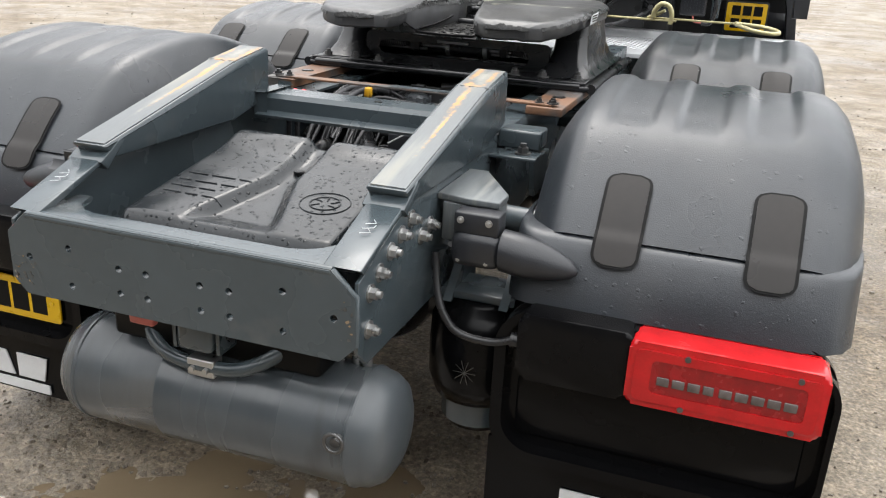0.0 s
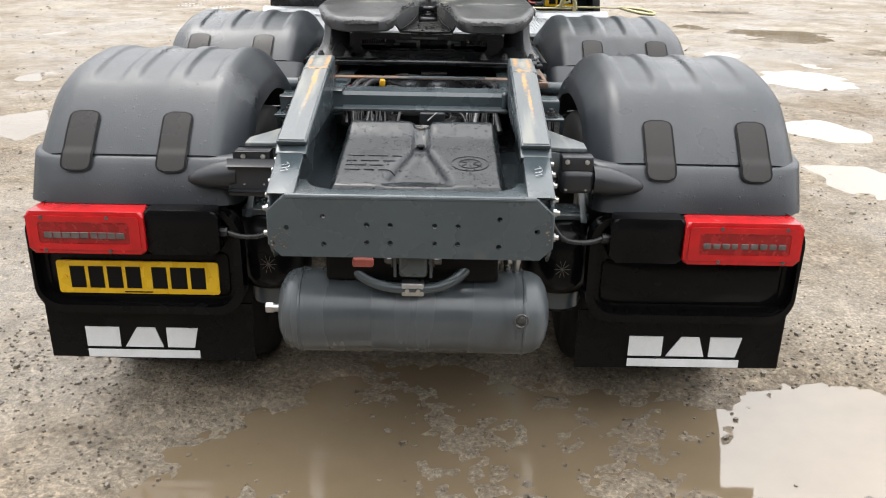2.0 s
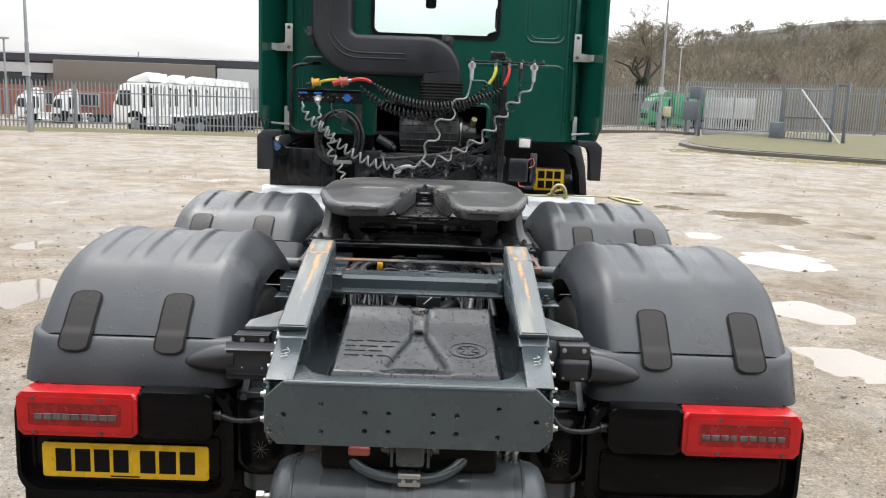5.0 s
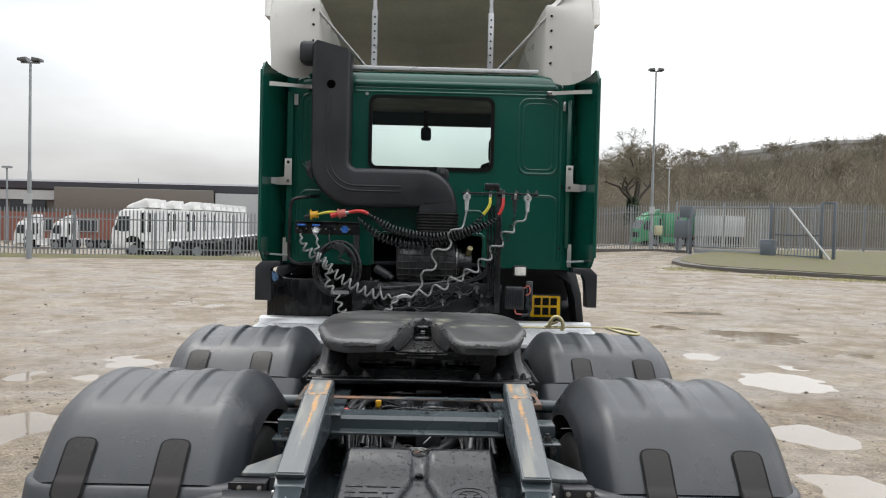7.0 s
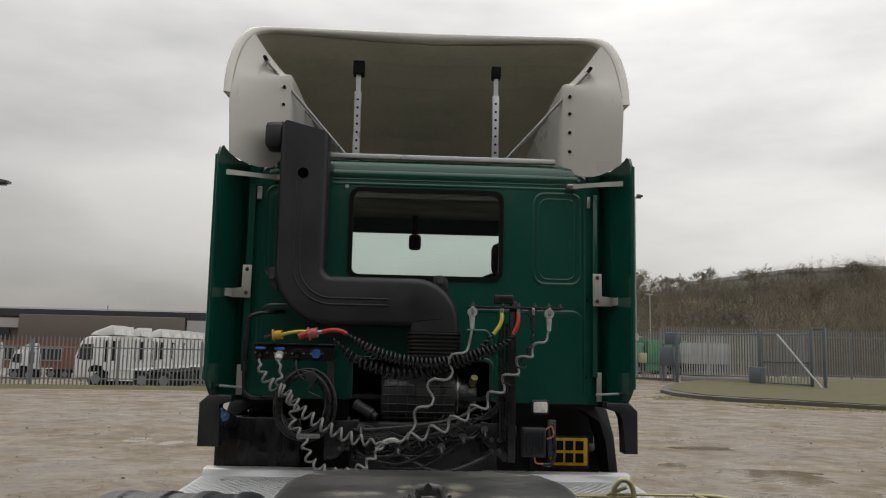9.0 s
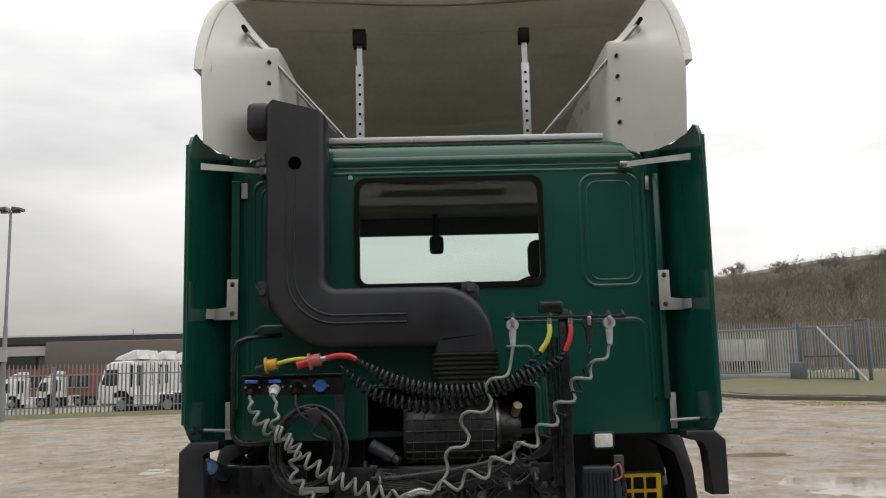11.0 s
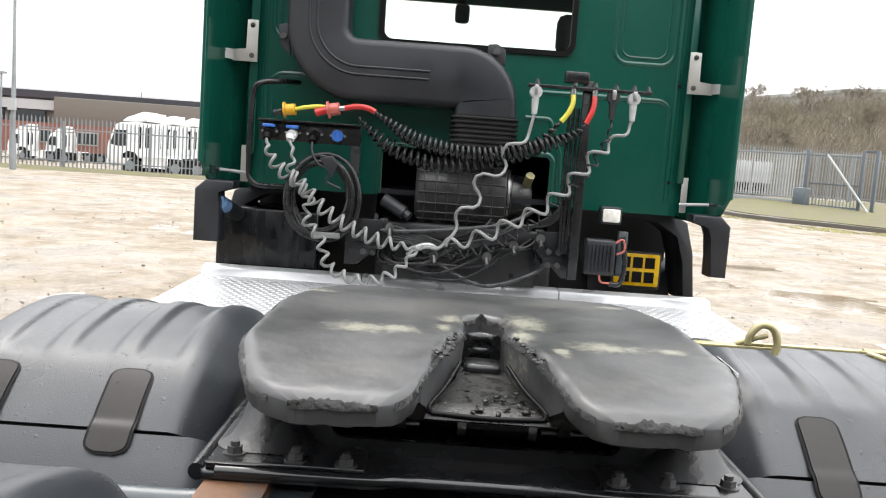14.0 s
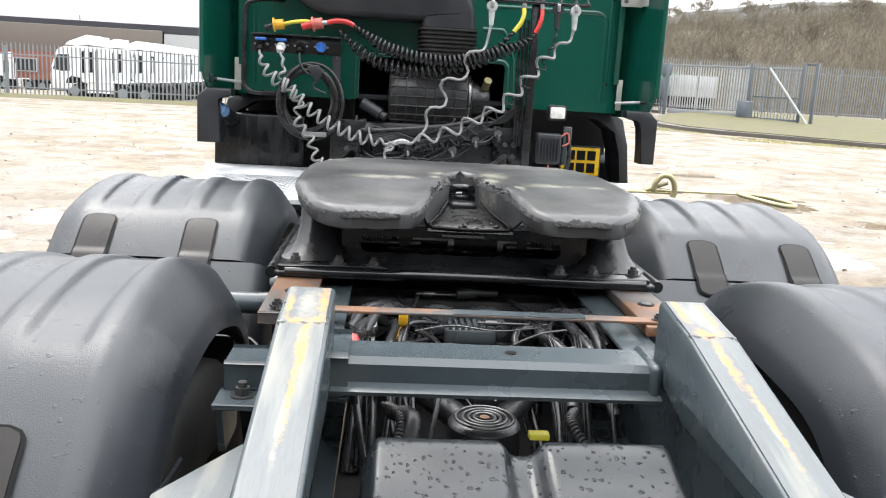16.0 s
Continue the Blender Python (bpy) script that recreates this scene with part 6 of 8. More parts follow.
bm = bmesh.new()
prof = [(CY - 0.002, 2.80), (4.122, 2.84), (4.14, 2.872), (4.18, 2.893), (4.30, 2.905), (6.0, 2.93), (6.12, 2.90), (6.16, 2.80)]
rows = []
for y, z in prof:
    rows.append([(x * 0.995, y + (0.05 if abs(x) > 0.99 else 0), z - 0.035 * max(0, (abs(x) - 0.85) / 0.15) ** 2) for x in [-1 + 0.05 * i for i in range(41)]])
grid_surface(bm, rows, 0.02)
part("cab_roof", bm, M["green"], truck)
for s in SIDES:
    bm = bmesh.new()
    prof = [(0.998, CY + 0.0), (1.04, 4.128), (1.075, 4.155), (1.095, 4.20), (1.10, 4.3), (1.12, 5.2), (1.10, 6.0), (1.05, 6.14)]
    grid_surface(bm, [[(s * x, y, z) for x, y in prof] for z in (1.44, 1.9, 2.4, 2.75, 2.84)], 0.02)
    part("cab_side", bm, M["green"], truck)
bm = bmesh.new()
box(bm, -1.08, 1.08, 4.16, 6.1, 1.445, 1.47)
part("cab_floor", bm, M["black"], truck)
bm = bmesh.new()
cut_plate(bm, [(-1.09, 1.44), (1.09, 1.44), (1.09, 2.88), (-1.09, 2.88)], [round_rect(-0.98, 0.98, 1.98, 2.715, 0.08, 5)], "y", 6.1, 6.13)
part("cab_front", bm, M["green"], truck)
bm = bmesh.new()
box(bm, -1.05, 1.05, 4.2, 6.05, 2.835, 2.85)
box(bm, -1.0, 1.0, 5.6, 6.08, 1.47, 1.98, 0.05)
part("cab_lining", bm, M["interior"], truck)
bm = bmesh.new()
box(bm, -0.10, -0.0, 5.88, 5.92, 2.55, 2.68, 0.025)
box(bm, -0.075, -0.03, 5.90, 5.94, 2.66, 2.84, 0.008)
part("rear_view_mirror", bm, M["ink"], truck)
bm = bmesh.new()
box(bm, 0.42, 0.80, 5.0, 5.2, 1.7, 2.30, 0.08)
box(bm, 0.50, 0.72, 5.02, 5.14, 2.28, 2.52, 0.05)
part("driver_seat", bm, M["interior"], truck)

# window with rubber seal
bm = bmesh.new()
ring_plate(bm, round_rect(-0.458, 0.478, 2.158, 2.711, 0.060, 7), round_rect(-0.433, 0.453, 2.183, 2.686, 0.046, 7), "y", CY - 0.014, CY + 0.03)
seal = part("rear_window", bm, M["ink"], truck, "rear cab window in a black rubber seal")
glass = bpy.data.materials.new("tinted_glass")
glass.use_nodes = True
gb = glass.node_tree.nodes["Principled BSDF"]
gb.inputs["Base Color"].default_value = (0.66, 0.79, 0.74, 1)
gb.inputs["Transmission Weight"].default_value, gb.inputs["Roughness"].default_value, gb.inputs["IOR"].default_value = 1.0, 0.0, 1.45
bm = bmesh.new()
box(bm, -0.438, 0.458, CY + 0.004, CY + 0.010, 2.178, 2.691)
pane = part("pane", bm, glass, seal, "greenish tinted glass pane")
pane.visible_shadow = False

# ---- side wings of the cab with their hinges ----
for s in SIDES:
    bm = bmesh.new()
    rows = []
    n = 14
    for i in range(n + 1):
        v = i / n
        x = 1.085 + 0.12 * v + 0.018 * math.sin(math.pi * v)
        y = 4.26 - 0.405 * v
        top = 2.825 + 0.075 * v
        if v > 0.8:
            top = 2.90 - 0.07 * (1 - math.sqrt(max(0, 1 - ((v - 0.8) / 0.2) ** 2)))
        if v < 0.35:
            top += 0.02 * math.sin(math.pi * v / 0.35)
        bot = 1.42
        if v > 0.62:
            bot = 1.42 + 0.125 * ((v - 0.62) / 0.38) ** 1.6
        rows.append([(s * x, y, bot + (top - bot) * k / 24) for k in range(25)])
    grid_surface(bm, rows, 0.016)
    wing = part("side_wing", bm, M["green"], truck, "dark green side wing hinged behind the cab")
    bm = bmesh.new()
    tube(bm, rows[-1], 0.010, 8)
    part("wing_edge", bm, M["green"], wing)
    bm = bmesh.new()
    box(bm, s * 1.02, s * 1.05, 4.085, 4.13, 1.60, 2.70, 0.004)
    part("hinge_post", bm, M["green"], wing)
    for zc in (2.12,):
        bm = bmesh.new()
        extrude_poly(bm, [(s * x, z) for x, z in ((1.012, zc + 0.095), (1.064, zc + 0.095), (1.064, zc - 0.04), (1.128, zc - 0.046), (1.128, zc - 0.098), (1.012, zc - 0.098))], "y", 4.046, 4.054, 0.0015)
        box(bm, s * 1.02, s * 1.05, 4.054, 4.088, zc - 0.08, zc + 0.08)
        part("steel_hinge", bm, M["plain_steel"], wing, "bright steel L-shaped hinge plate")
        bm = bmesh.new()
        grid_surface(bm, [[(s * 1.12, 4.042, zc - 0.094), (s * 1.17, 4.02, zc - 0.09), (s * 1.213, 3.95, zc - 0.085)], [(s * 1.12, 4.042, zc - 0.048), (s * 1.17, 4.02, zc - 0.044), (s * 1.213, 3.95, zc - 0.038)]], 0.004)
        part("hinge_strap", bm, M["steel"], wing)
    for dz in (0.07, -0.07):
        bm = bmesh.new()
        hex_bolt(bm, (s * 1.038, 4.046, 2.12 + dz), (0, -1, 0), 0.008, 0.005)
        part("hinge_bolt", bm, M["bolt"], wing)
    bm = bmesh.new()
    rows = [[(s * (0.875 + 0.285 * t), 4.09 - 0.185 * t, 2.748 - 0.010 * t + dz) for dz in (-0.012 - 0.006 * abs(t - 0.5), 0.012 + 0.004 * t)] for t in [k / 8 for k in range(9)]]
    grid_surface(bm, rows, 0.006)
    arm = part("top_arm", bm, M["plain_steel"], wing, "bright steel arm propping the wing")
    bm = bmesh.new()
    box(bm, s * 0.86, s * 0.915, 4.07, 4.12, 2.738, 2.763, 0.004)
    part("arm_foot", bm, M["steel"], wing)
    bm = bmesh.new()
    box(bm, s * 0.985, s * 1.005, 4.09, 4.10, 2.62, 2.69, 0.004)
    part("arm_latch", bm, M["steel"], wing)
    bm = bmesh.new()
    box(bm, s * 1.045, s * 1.075, 4.09, 4.10, 1.46, 1.63, 0.002)
    part("lower_hinge", bm, M["plain_steel"], wing)
    bm = bmesh.new()
    rod(bm, (s * 1.04, 4.08, 1.50), (s * 1.15, 3.98, 1.512), 0.008, 10)
    part("lower_rod", bm, M["alu"], wing)
    bm = bmesh.new()
    rod(bm, (s * 1.14, 3.99, 1.512), (s * 1.20, 3.95, 1.515), 0.006, 8)
    box(bm, s * 1.17, s * 1.20, 3.94, 3.97, 1.50, 1.53, 0.006)
    part("rod_end", bm, M["black"], wing)
    bm = bmesh.new()
    extrude_poly(bm, [(s * 1.238, 1.18), (s * 1.238, 1.42), (s * 1.19, 1.465), (s * 1.06, 1.465), (s * 1.06, 1.428), (s * 1.14, 1.415), (s * (1.158 if s > 0 else 1.12), 1.37), (s * (1.160 if s > 0 else 1.12), 1.18)], "y", 3.90, 4.02, 0.008)
    part("lower_flap", bm, M["black"], wing, "black plastic lower edge of the wing")

# ---- roof deflector ----
RIM = [(1.208, 3.225, 3.930), (1.216, 3.34, 3.985), (1.216, 3.45, 4.045), (1.200, 3.59, 4.125), (1.162, 3.70, 4.20), (1.10, 3.758, 4.26), (0.98, 3.782, 4.31), (0.60, 3.803, 4.37), (0.0, 3.81, 4.40)]


def rim_point(t):
    """The rear rim of the deflector from the lower left, t=0, over the top to the lower right, t=1."""
    u = 2 * t - 1
    line = smooth_line(RIM, 6)
    k = (1 - abs(u)) * (len(line) - 1)
    i = min(int(k), len(line) - 2)
    p = line[i].lerp(line[i + 1], k - i)
    return Vector(((-1 if u < 0 else 1) * p.x, p.z, p.y))


def shell_row(t, f):
    x, y, z = rim_point(t)
    f = max(0.0, f)
    return (x * (1 - 0.12 * f), y + (6.3 - y) * f, z + (2.93 - z) * f ** 1.7 * 0.8)


def inset(t, f, d):
    p = Vector(shell_row(t, f))
    v = Vector((0, p.y, 3.1)) - p
    return tuple(p + v.normalized() * d + Vector((0, -0.012 if f < 0 else 0, 0)))


ts = [k / 60 for k in range(61)]
bm = bmesh.new()
grid_surface(bm, [[shell_row(t, f) for t in ts] for f in (0, 0.03, 0.08, 0.2, 0.4, 0.6, 0.8, 1.0)])
deflector = part("roof_deflector", bm, M["cream"], truck, "cream white fibreglass roof deflector")
bm = bmesh.new()
rows = [[inset(t, f, d) for t in ts] for f, d in ((0.03, 0.0), (0.0, 0.0), (-0.01, 0.012), (-0.01, 0.045), (0.0, 0.062), (0.03, 0.064))]
grid_surface(bm, rows)
for e in (0, -1):
    bm.faces.new([bm.verts.new(r[e]) for r in rows])
part("rim_band", bm, M["cream"], deflector, "thick rounded cream rim", sharp=70)
bm = bmesh.new()
rows = []
for j in range(61):
    f = 0.003 + 0.95 * (j / 60)
    rib = 0.018 * max(0, math.cos(j / 60 * 2 * math.pi * 6)) ** 10
    rows.append([inset(t, f, 0.066 + rib) for t in ts])
grid_surface(bm, rows)
part("inner_skin", bm, M["cream_in"], deflector, "rough brownish inside of the deflector")
for s in SIDES:
    # rear-facing side panel, from the outer edge to a fold, and the flange that runs on from the fold
    outer = smooth_line([(1.148, 2.85, 3.90), (1.158, 3.05, 3.90), (1.166, 3.20, 3.915), (1.162, 3.32, 3.97), (1.158, 3.45, 4.045), (1.140, 3.58, 4.12), (1.100, 3.675, 4.185)], 6)
    fold = smooth_line([(0.868, 2.86, 4.165), (0.862, 3.05, 4.165), (0.855, 3.25, 4.168), (0.848, 3.40, 4.172), (0.895, 3.425, 4.178), (0.985, 3.53, 4.188), (1.085, 3.672, 4.190)], 6)
    bm = bmesh.new()
    rows = []
    for p, q in zip(outer, fold):
        rows.append([])
        for i in range(9):
            f = i / 8
            c = p.lerp(q, f)
            rows[-1].append((s * c.x, c.z + 0.05 * math.sin(math.pi * f) * (q - p).length, c.y - (0.05 * math.sin(math.pi * f) if p is outer[0] else 0)))
    grid_surface(bm, rows, 0.005)
    part("side_panel", bm, M["cream"], deflector)
    bm = bmesh.new()
    rows = [[(s * x, y, z0 + (z1 - z0) * k / 5) for k in range(6)] for x, y, z0, z1 in ((0.866, 4.166, 2.87, 3.41), (0.852, 4.172, 2.88, 3.415), (0.83, 4.24, 2.90, 3.38), (0.78, 4.46, 2.92, 3.28), (0.71, 4.9, 2.92, 3.08))]
    grid_surface(bm, rows, 0.005)
    part("panel_flange", bm, M["cream"], deflector)
    for z in (2.98, 3.10, 3.22, 3.33):
        bm = bmesh.new()
        rod(bm, (s * 0.885, 4.150, z), (s * 0.885, 4.130, z), 0.009, 10)
        part("panel_bolt", bm, M["ink"], deflector)
    bm = bmesh.new()
    rod(bm, (s * 1.0, 4.06, 3.49), (s * 1.0, 4.22, 3.50), 0.012, 10)
    part("panel_bolt", bm, M["ink"], deflector)
    bm = bmesh.new()
    box(bm, s * 0.432, s * 0.478, 4.46, 4.466, 2.93, 3.42, 0.001)
    for side in (0.432, 0.475):
        box(bm, s * side, s * (side + 0.003), 4.46, 4.485, 2.93, 3.42)
    box(bm, s * 0.44, s * 0.47, 4.468, 4.474, 3.35, 3.56)
    strut = part("deflector_strut", bm, M["alu"], deflector, "drilled steel strut holding the deflector")
    for k in range(8):
        bm = bmesh.new()
        rod(bm, (s * 0.455, 4.462, 2.98 + 0.055 * k), (s * 0.455, 4.457, 2.98 + 0.055 * k), 0.008, 10)
        part("strut_hole", bm, M["ink"], strut)
    bm = bmesh.new()
    box(bm, s * 0.425, s * 0.485, 4.45, 4.52, 3.54, 3.62, 0.006)
    part("strut_mount", bm, M["ink"], strut)
    bm = bmesh.new()
    rod(bm, (s * 0.50, 4.30, 2.945), (s * 1.01, 4.12, 3.50), 0.010, 10)
    part("tie_rod", bm, M["steel"], deflector)
    bm = bmesh.new()
    rod(bm, (s * 0.50, 4.42, 2.945), (s * 0.80, 4.40, 3.28), 0.010, 10)
    part("tie_rod", bm, M["steel"], deflector)
    bm = bmesh.new()
    box(bm, s * 0.42, s * 0.53, 4.26, 4.48, 2.925, 2.945, 0.004)
    part("strut_foot", bm, M["steel"], deflector)
bm = bmesh.new()
box(bm, -0.60, 0.80, 4.15, 4.19, 2.90, 2.930, 0.003)
part("roof_bar", bm, M["alu"], deflector, "aluminium bar along the roof's rear edge")

# ---- air intake duct ----
def duct(path, hw, y0, y1, r):
    """A rounded-box section swept along a line in the plane of the rear wall."""
    P = [Vector((x, 0, z)) for x, z in path]
    rows = []
    for i, p in enumerate(P):
        d = (P[min(i + 1, len(P) - 1)] - P[max(i - 1, 0)]).normalized()
        side = Vector((d.z, 0, -d.x))
        h = hw(i / (len(P) - 1)) if callable(hw) else hw
        sec = round_rect(-h, h, y0, y1, r, 4)
        rows.append([tuple(p + side * a + Vector((0, b, 0))) for a, b in sec + sec[:1]])
    return rows


line = [(-0.716, 3.075), (-0.716, 3.06)] + [(-0.716, 3.0 - 0.05 * k) for k in range(15)] + arc2(-0.526, 2.20, 0.19, 180, 270, 16) + [(-0.45, 2.01), (-0.3, 2.01), (-0.15, 2.01)] + arc2(-0.05, 1.895, 0.115, 90, 10, 14) + [(0.068, 1.86), (0.070, 1.835)]
bm = bmesh.new()
rows = duct(line, 0.140, 3.90, 4.105, 0.035)
# the top end slopes down to one side
rows = [[(x, y, z - max(0.0, z - 2.90) / 0.17 * (0.012 + 0.03 * max(0.0, (-0.80 - x) / 0.05) ** 2 + 0.085 * max(0.0, (x + 0.73) / 0.16) ** 1.3)) for x, y, z in r] for r in rows]
grid_surface(bm, rows)
bm.faces.new([bm.verts.new(p) for p in rows[0][:-1]])
intake = part("air_intake_duct", bm, M["black"], truck, "matt black plastic air intake duct")
groove = [(-0.735, 2.70 - 0.05 * k) for k in range(10)] + arc2(-0.525, 2.215, 0.21, 180, 270, 14) + [(-0.2, 2.005)]
for off in (-0.018, 0.018):
    bm = bmesh.new()
    pts = []
    for i, (x, z) in enumerate(groove):
        a = Vector((*groove[max(i - 1, 0)], 0)); b = Vector((*groove[min(i + 1, len(groove) - 1)], 0))
        d = (b - a).normalized()
        pts.append((x + d.y * off, 3.900, z - d.x * off))
    tube(bm, pts, 0.006, 8)
    part("duct_rib", bm, M["black"], intake)
bm = bmesh.new()
rod(bm, (-0.715, 3.9005, 2.745), (-0.715, 3.896, 2.745), 0.031, 20)
part("duct_hole", bm, material("deep_black", (0.002, 0.002, 0.002), 0.9, spec=0.0), intake)
bm = bmesh.new()
box(bm, -0.955, -0.84, 3.93, 4.10, 2.90, 3.06, 0.03)
part("intake_mouth", bm, M["black"], intake)
bm = bmesh.new()
extrude_poly(bm, [(0.06, 2.17), (0.10, 2.175), (0.14, 2.15), (0.145, 2.08), (0.05, 2.10)], "y", 3.96, 3.985, 0.004)
part("duct_lug", bm, M["black"], intake)
bm = bmesh.new()
extrude_poly(bm, [(-0.90, 2.19), (-0.86, 2.20), (-0.84, 2.05), (-0.89, 2.10)], "y", 3.96, 3.985, 0.004)
part("duct_lug", bm, M["black"], intake)
bm = bmesh.new()
rod(bm, (0.10, 3.96, 2.14), (0.10, 3.945, 2.14), 0.018, 12)
part("lug_bolt", bm, M["bolt"], intake)
bm = bmesh.new()
rod(bm, (-0.876, 3.96, 2.14), (-0.876, 3.945, 2.14), 0.015, 12)
part("lug_bolt", bm, M["bolt"], intake)
bm = bmesh.new()
rows = []
for k in range(29):
    z = 1.845 - 0.15 * k / 28
    h = 0.148 + (0.008 if (k // 2) % 2 else -0.004)
    sec = round_rect(0.068 - h, 0.068 + h, 3.895 - (0.006 if (k // 2) % 2 else 0), 4.11, 0.035, 4)
    rows.append([(x, y, z) for x, y in sec + sec[:1]])
grid_surface(bm, rows)
part("bellows", bm, M["rubber"], intake, "ribbed black rubber bellows", sharp=20)

# ---- air filter in the recess under the wall ----
bm = bmesh.new()
box(bm, -0.44, 0.46, 4.75, 4.80, 1.0, 1.72)
box(bm, -0.44, 0.46, 4.15, 4.8, 1.70, 1.72)
box(bm, -0.44, -0.42, 4.15, 4.8, 1.2, 1.72)
box(bm, 0.425, 0.46, 4.15, 4.8, 1.2, 1.72)
part("filter_recess", bm, M["ink"], truck)
bm = bmesh.new()
FX, FY, FZ = 0.0, 4.27, 1.475
prof = [(-0.235, 0.0), (-0.235, 0.13), (-0.225, 0.145), (-0.20, 0.16)]
for k in range(7):
    a = -0.195 + 0.055 * k
    prof += [(a, 0.160), (a + 0.002, 0.166), (a + 0.008, 0.166), (a + 0.010, 0.160)]
prof += [(0.205, 0.160), (0.21, 0.15), (0.21, 0.0)]
rows = [[(FX + x, FY + r * math.cos(2 * math.pi * k / 40), FZ + r * math.sin(2 * math.pi * k / 40)) for k in range(41)] for x, r in prof]
grid_surface(bm, rows)
filt = part("air_filter", bm, M["filter"], truck, "ribbed black air filter canister")
for k in range(9):
    bm = bmesh.new()
    a = radians(105 + 19 * k)
    tube(bm, [(FX - 0.22, FY + 0.163 * math.cos(a), FZ + 0.163 * math.sin(a)), (FX + 0.20, FY + 0.163 * math.cos(a), FZ + 0.163 * math.sin(a))], 0.005, 6)
    part("filter_rib", bm, M["filter"], filt)
bm = bmesh.new()
prof = [(0.21, 0.10), (0.215, 0.128), (0.235, 0.128), (0.24, 0.105), (0.31, 0.098), (0.34, 0.085), (0.345, 0.0)]
rows = [[(FX + x, FY + r * math.cos(2 * math.pi * k / 32), FZ + r * math.sin(2 * math.pi * k / 32)) for k in range(33)] for x, r in prof]
grid_surface(bm, rows)
part("metal_end", bm, M["bolt"], filt, "grey cast metal end")
bm = bmesh.new()
rod(bm, (0.31, 4.19, 1.54), (0.32, 4.14, 1.585), 0.022, 14)
part("brass_cap", bm, M["pull"], filt, "yellow brass cap")
bm = bmesh.new()
rod(bm, (0.217, FY, FZ - 0.0), (0.228, FY, FZ), 0.131, 32)
part("clamp_ring", bm, M["steel"], filt)

# ---- connection racks ----
bm = bmesh.new()
box(bm, -0.955, -0.49, 3.90, 3.915, 1.665, 1.755, 0.002)
box(bm, -0.955, -0.49, 3.86, 3.915, 1.752, 1.760, 0.002)
rack = part("socket_panel", bm, M["cast"], truck, "black steel panel with trailer sockets")
bm = bmesh.new()
box(bm, -0.535, -0.49, 3.905, 3.935, 1.12, 1.72, 0.003)
part("panel_post", bm, M["cast"], rack)
for i, x in enumerate((-0.905, -0.80, -0.70, -0.595)):
    bm = bmesh.new()
    extrude_poly(bm, [(x + a, 1.705 + b) for a, b in ((-0.042, 0), (-0.02, 0.03), (0.02, 0.03), (0.042, 0), (0.02, -0.03), (-0.02, -0.03))], "y", 3.894, 3.902, 0.001)
    socket = part("socket_flange", bm, M["cast"], rack)
    for sx in (-0.032, 0.032):
        bm = bmesh.new()
        rod(bm, (x + sx, 3.895, 1.705), (x + sx, 3.888, 1.705), 0.006, 8)
        part("socket_screw", bm, M["steel"], rack)
    bm = bmesh.new()
    if i == 3:
        rod(bm, (x, 3.895, 1.705), (x, 3.868, 1.705), 0.026, 16)
        part("blue_cap", bm, M["blue"], rack, "blue plastic socket cap")
    else:
        rod(bm, (x, 3.895, 1.70), (x, 3.85, 1.69), 0.024, 14)
        rod(bm, (x, 3.85, 1.69), (x, 3.835, 1.67), 0.018, 12)
        part("plug", bm, (M["ink"], M["white"], M["ink"])[i], rack)
        if i < 2:
            bm = bmesh.new()
            box(bm, x - 0.028, x + 0.028, 3.86, 3.90, 1.722, 1.738, 0.004)
            part("blue_cap", bm, M["blue"], rack)

bm = bmesh.new()
box(bm, 0.235, 0.775, 3.74, 3.765, 1.975, 1.990, 0.002)
M["plug"] = material("grey_plug_plastic", (0.36, 0.37, 0.37), 0.4, vary=0.2, scale=40)
bar = part("parking_bar", bm, M["cast"], truck, "black steel bar with parked plugs")
bm = bmesh.new()
box(bm, 0.482, 0.522, 3.765, 3.80, 1.14, 2.02, 0.003)
part("bar_post", bm, M["cast"], bar)
bm = bmesh.new()
box(bm, 0.395, 0.50, 3.745, 3.80, 2.005, 2.055, 0.006)
part("bar_bracket", bm, M["cast"], bar)
for x in (0.275, 0.44, 0.53, 0.62, 0.70, 0.76):
    bm = bmesh.new()
    hex_bolt(bm, (x, 3.752, 1.990), (0, 0, 1), 0.010, 0.012)
    part("bar_bolt", bm, M["bolt"], bar)
for x, mat in ((0.272, "plug"), (0.61, "black"), (0.70, "plug")):
    bm = bmesh.new()
    rod(bm, (x, 3.735, 1.955), (x, 3.77, 1.955), 0.027, 16)
    rod(bm, (x, 3.752, 1.93), (x, 3.75, 1.86), 0.017, 12, 0.012)
    part("parked_plug", bm, M[mat], bar)
    bm = bmesh.new()
    box(bm, x - 0.008, x + 0.008, 3.725, 3.737, 1.945, 1.985, 0.002)
    part("plug_clip", bm, M["steel"], bar)
for x, m1, m2 in ((0.435, "hose_yellow", -0.045), (0.528, "hose_red", -0.03)):
    bm = bmesh.new()
    tube(bm, smooth_line([(x, 3.75, 1.955), (x, 3.74, 1.92), (x + m2 * 0.3, 3.735, 1.88), (x + m2, 3.735, 1.835)], 6), 0.012, 10)
    part("air_hose", bm, M[m1], bar)
    bm = bmesh.new()
    rod(bm, (x, 3.75, 1.955), (x, 3.75, 1.98), 0.013, 10)
    part("hose_end", bm, M["steel"], bar)

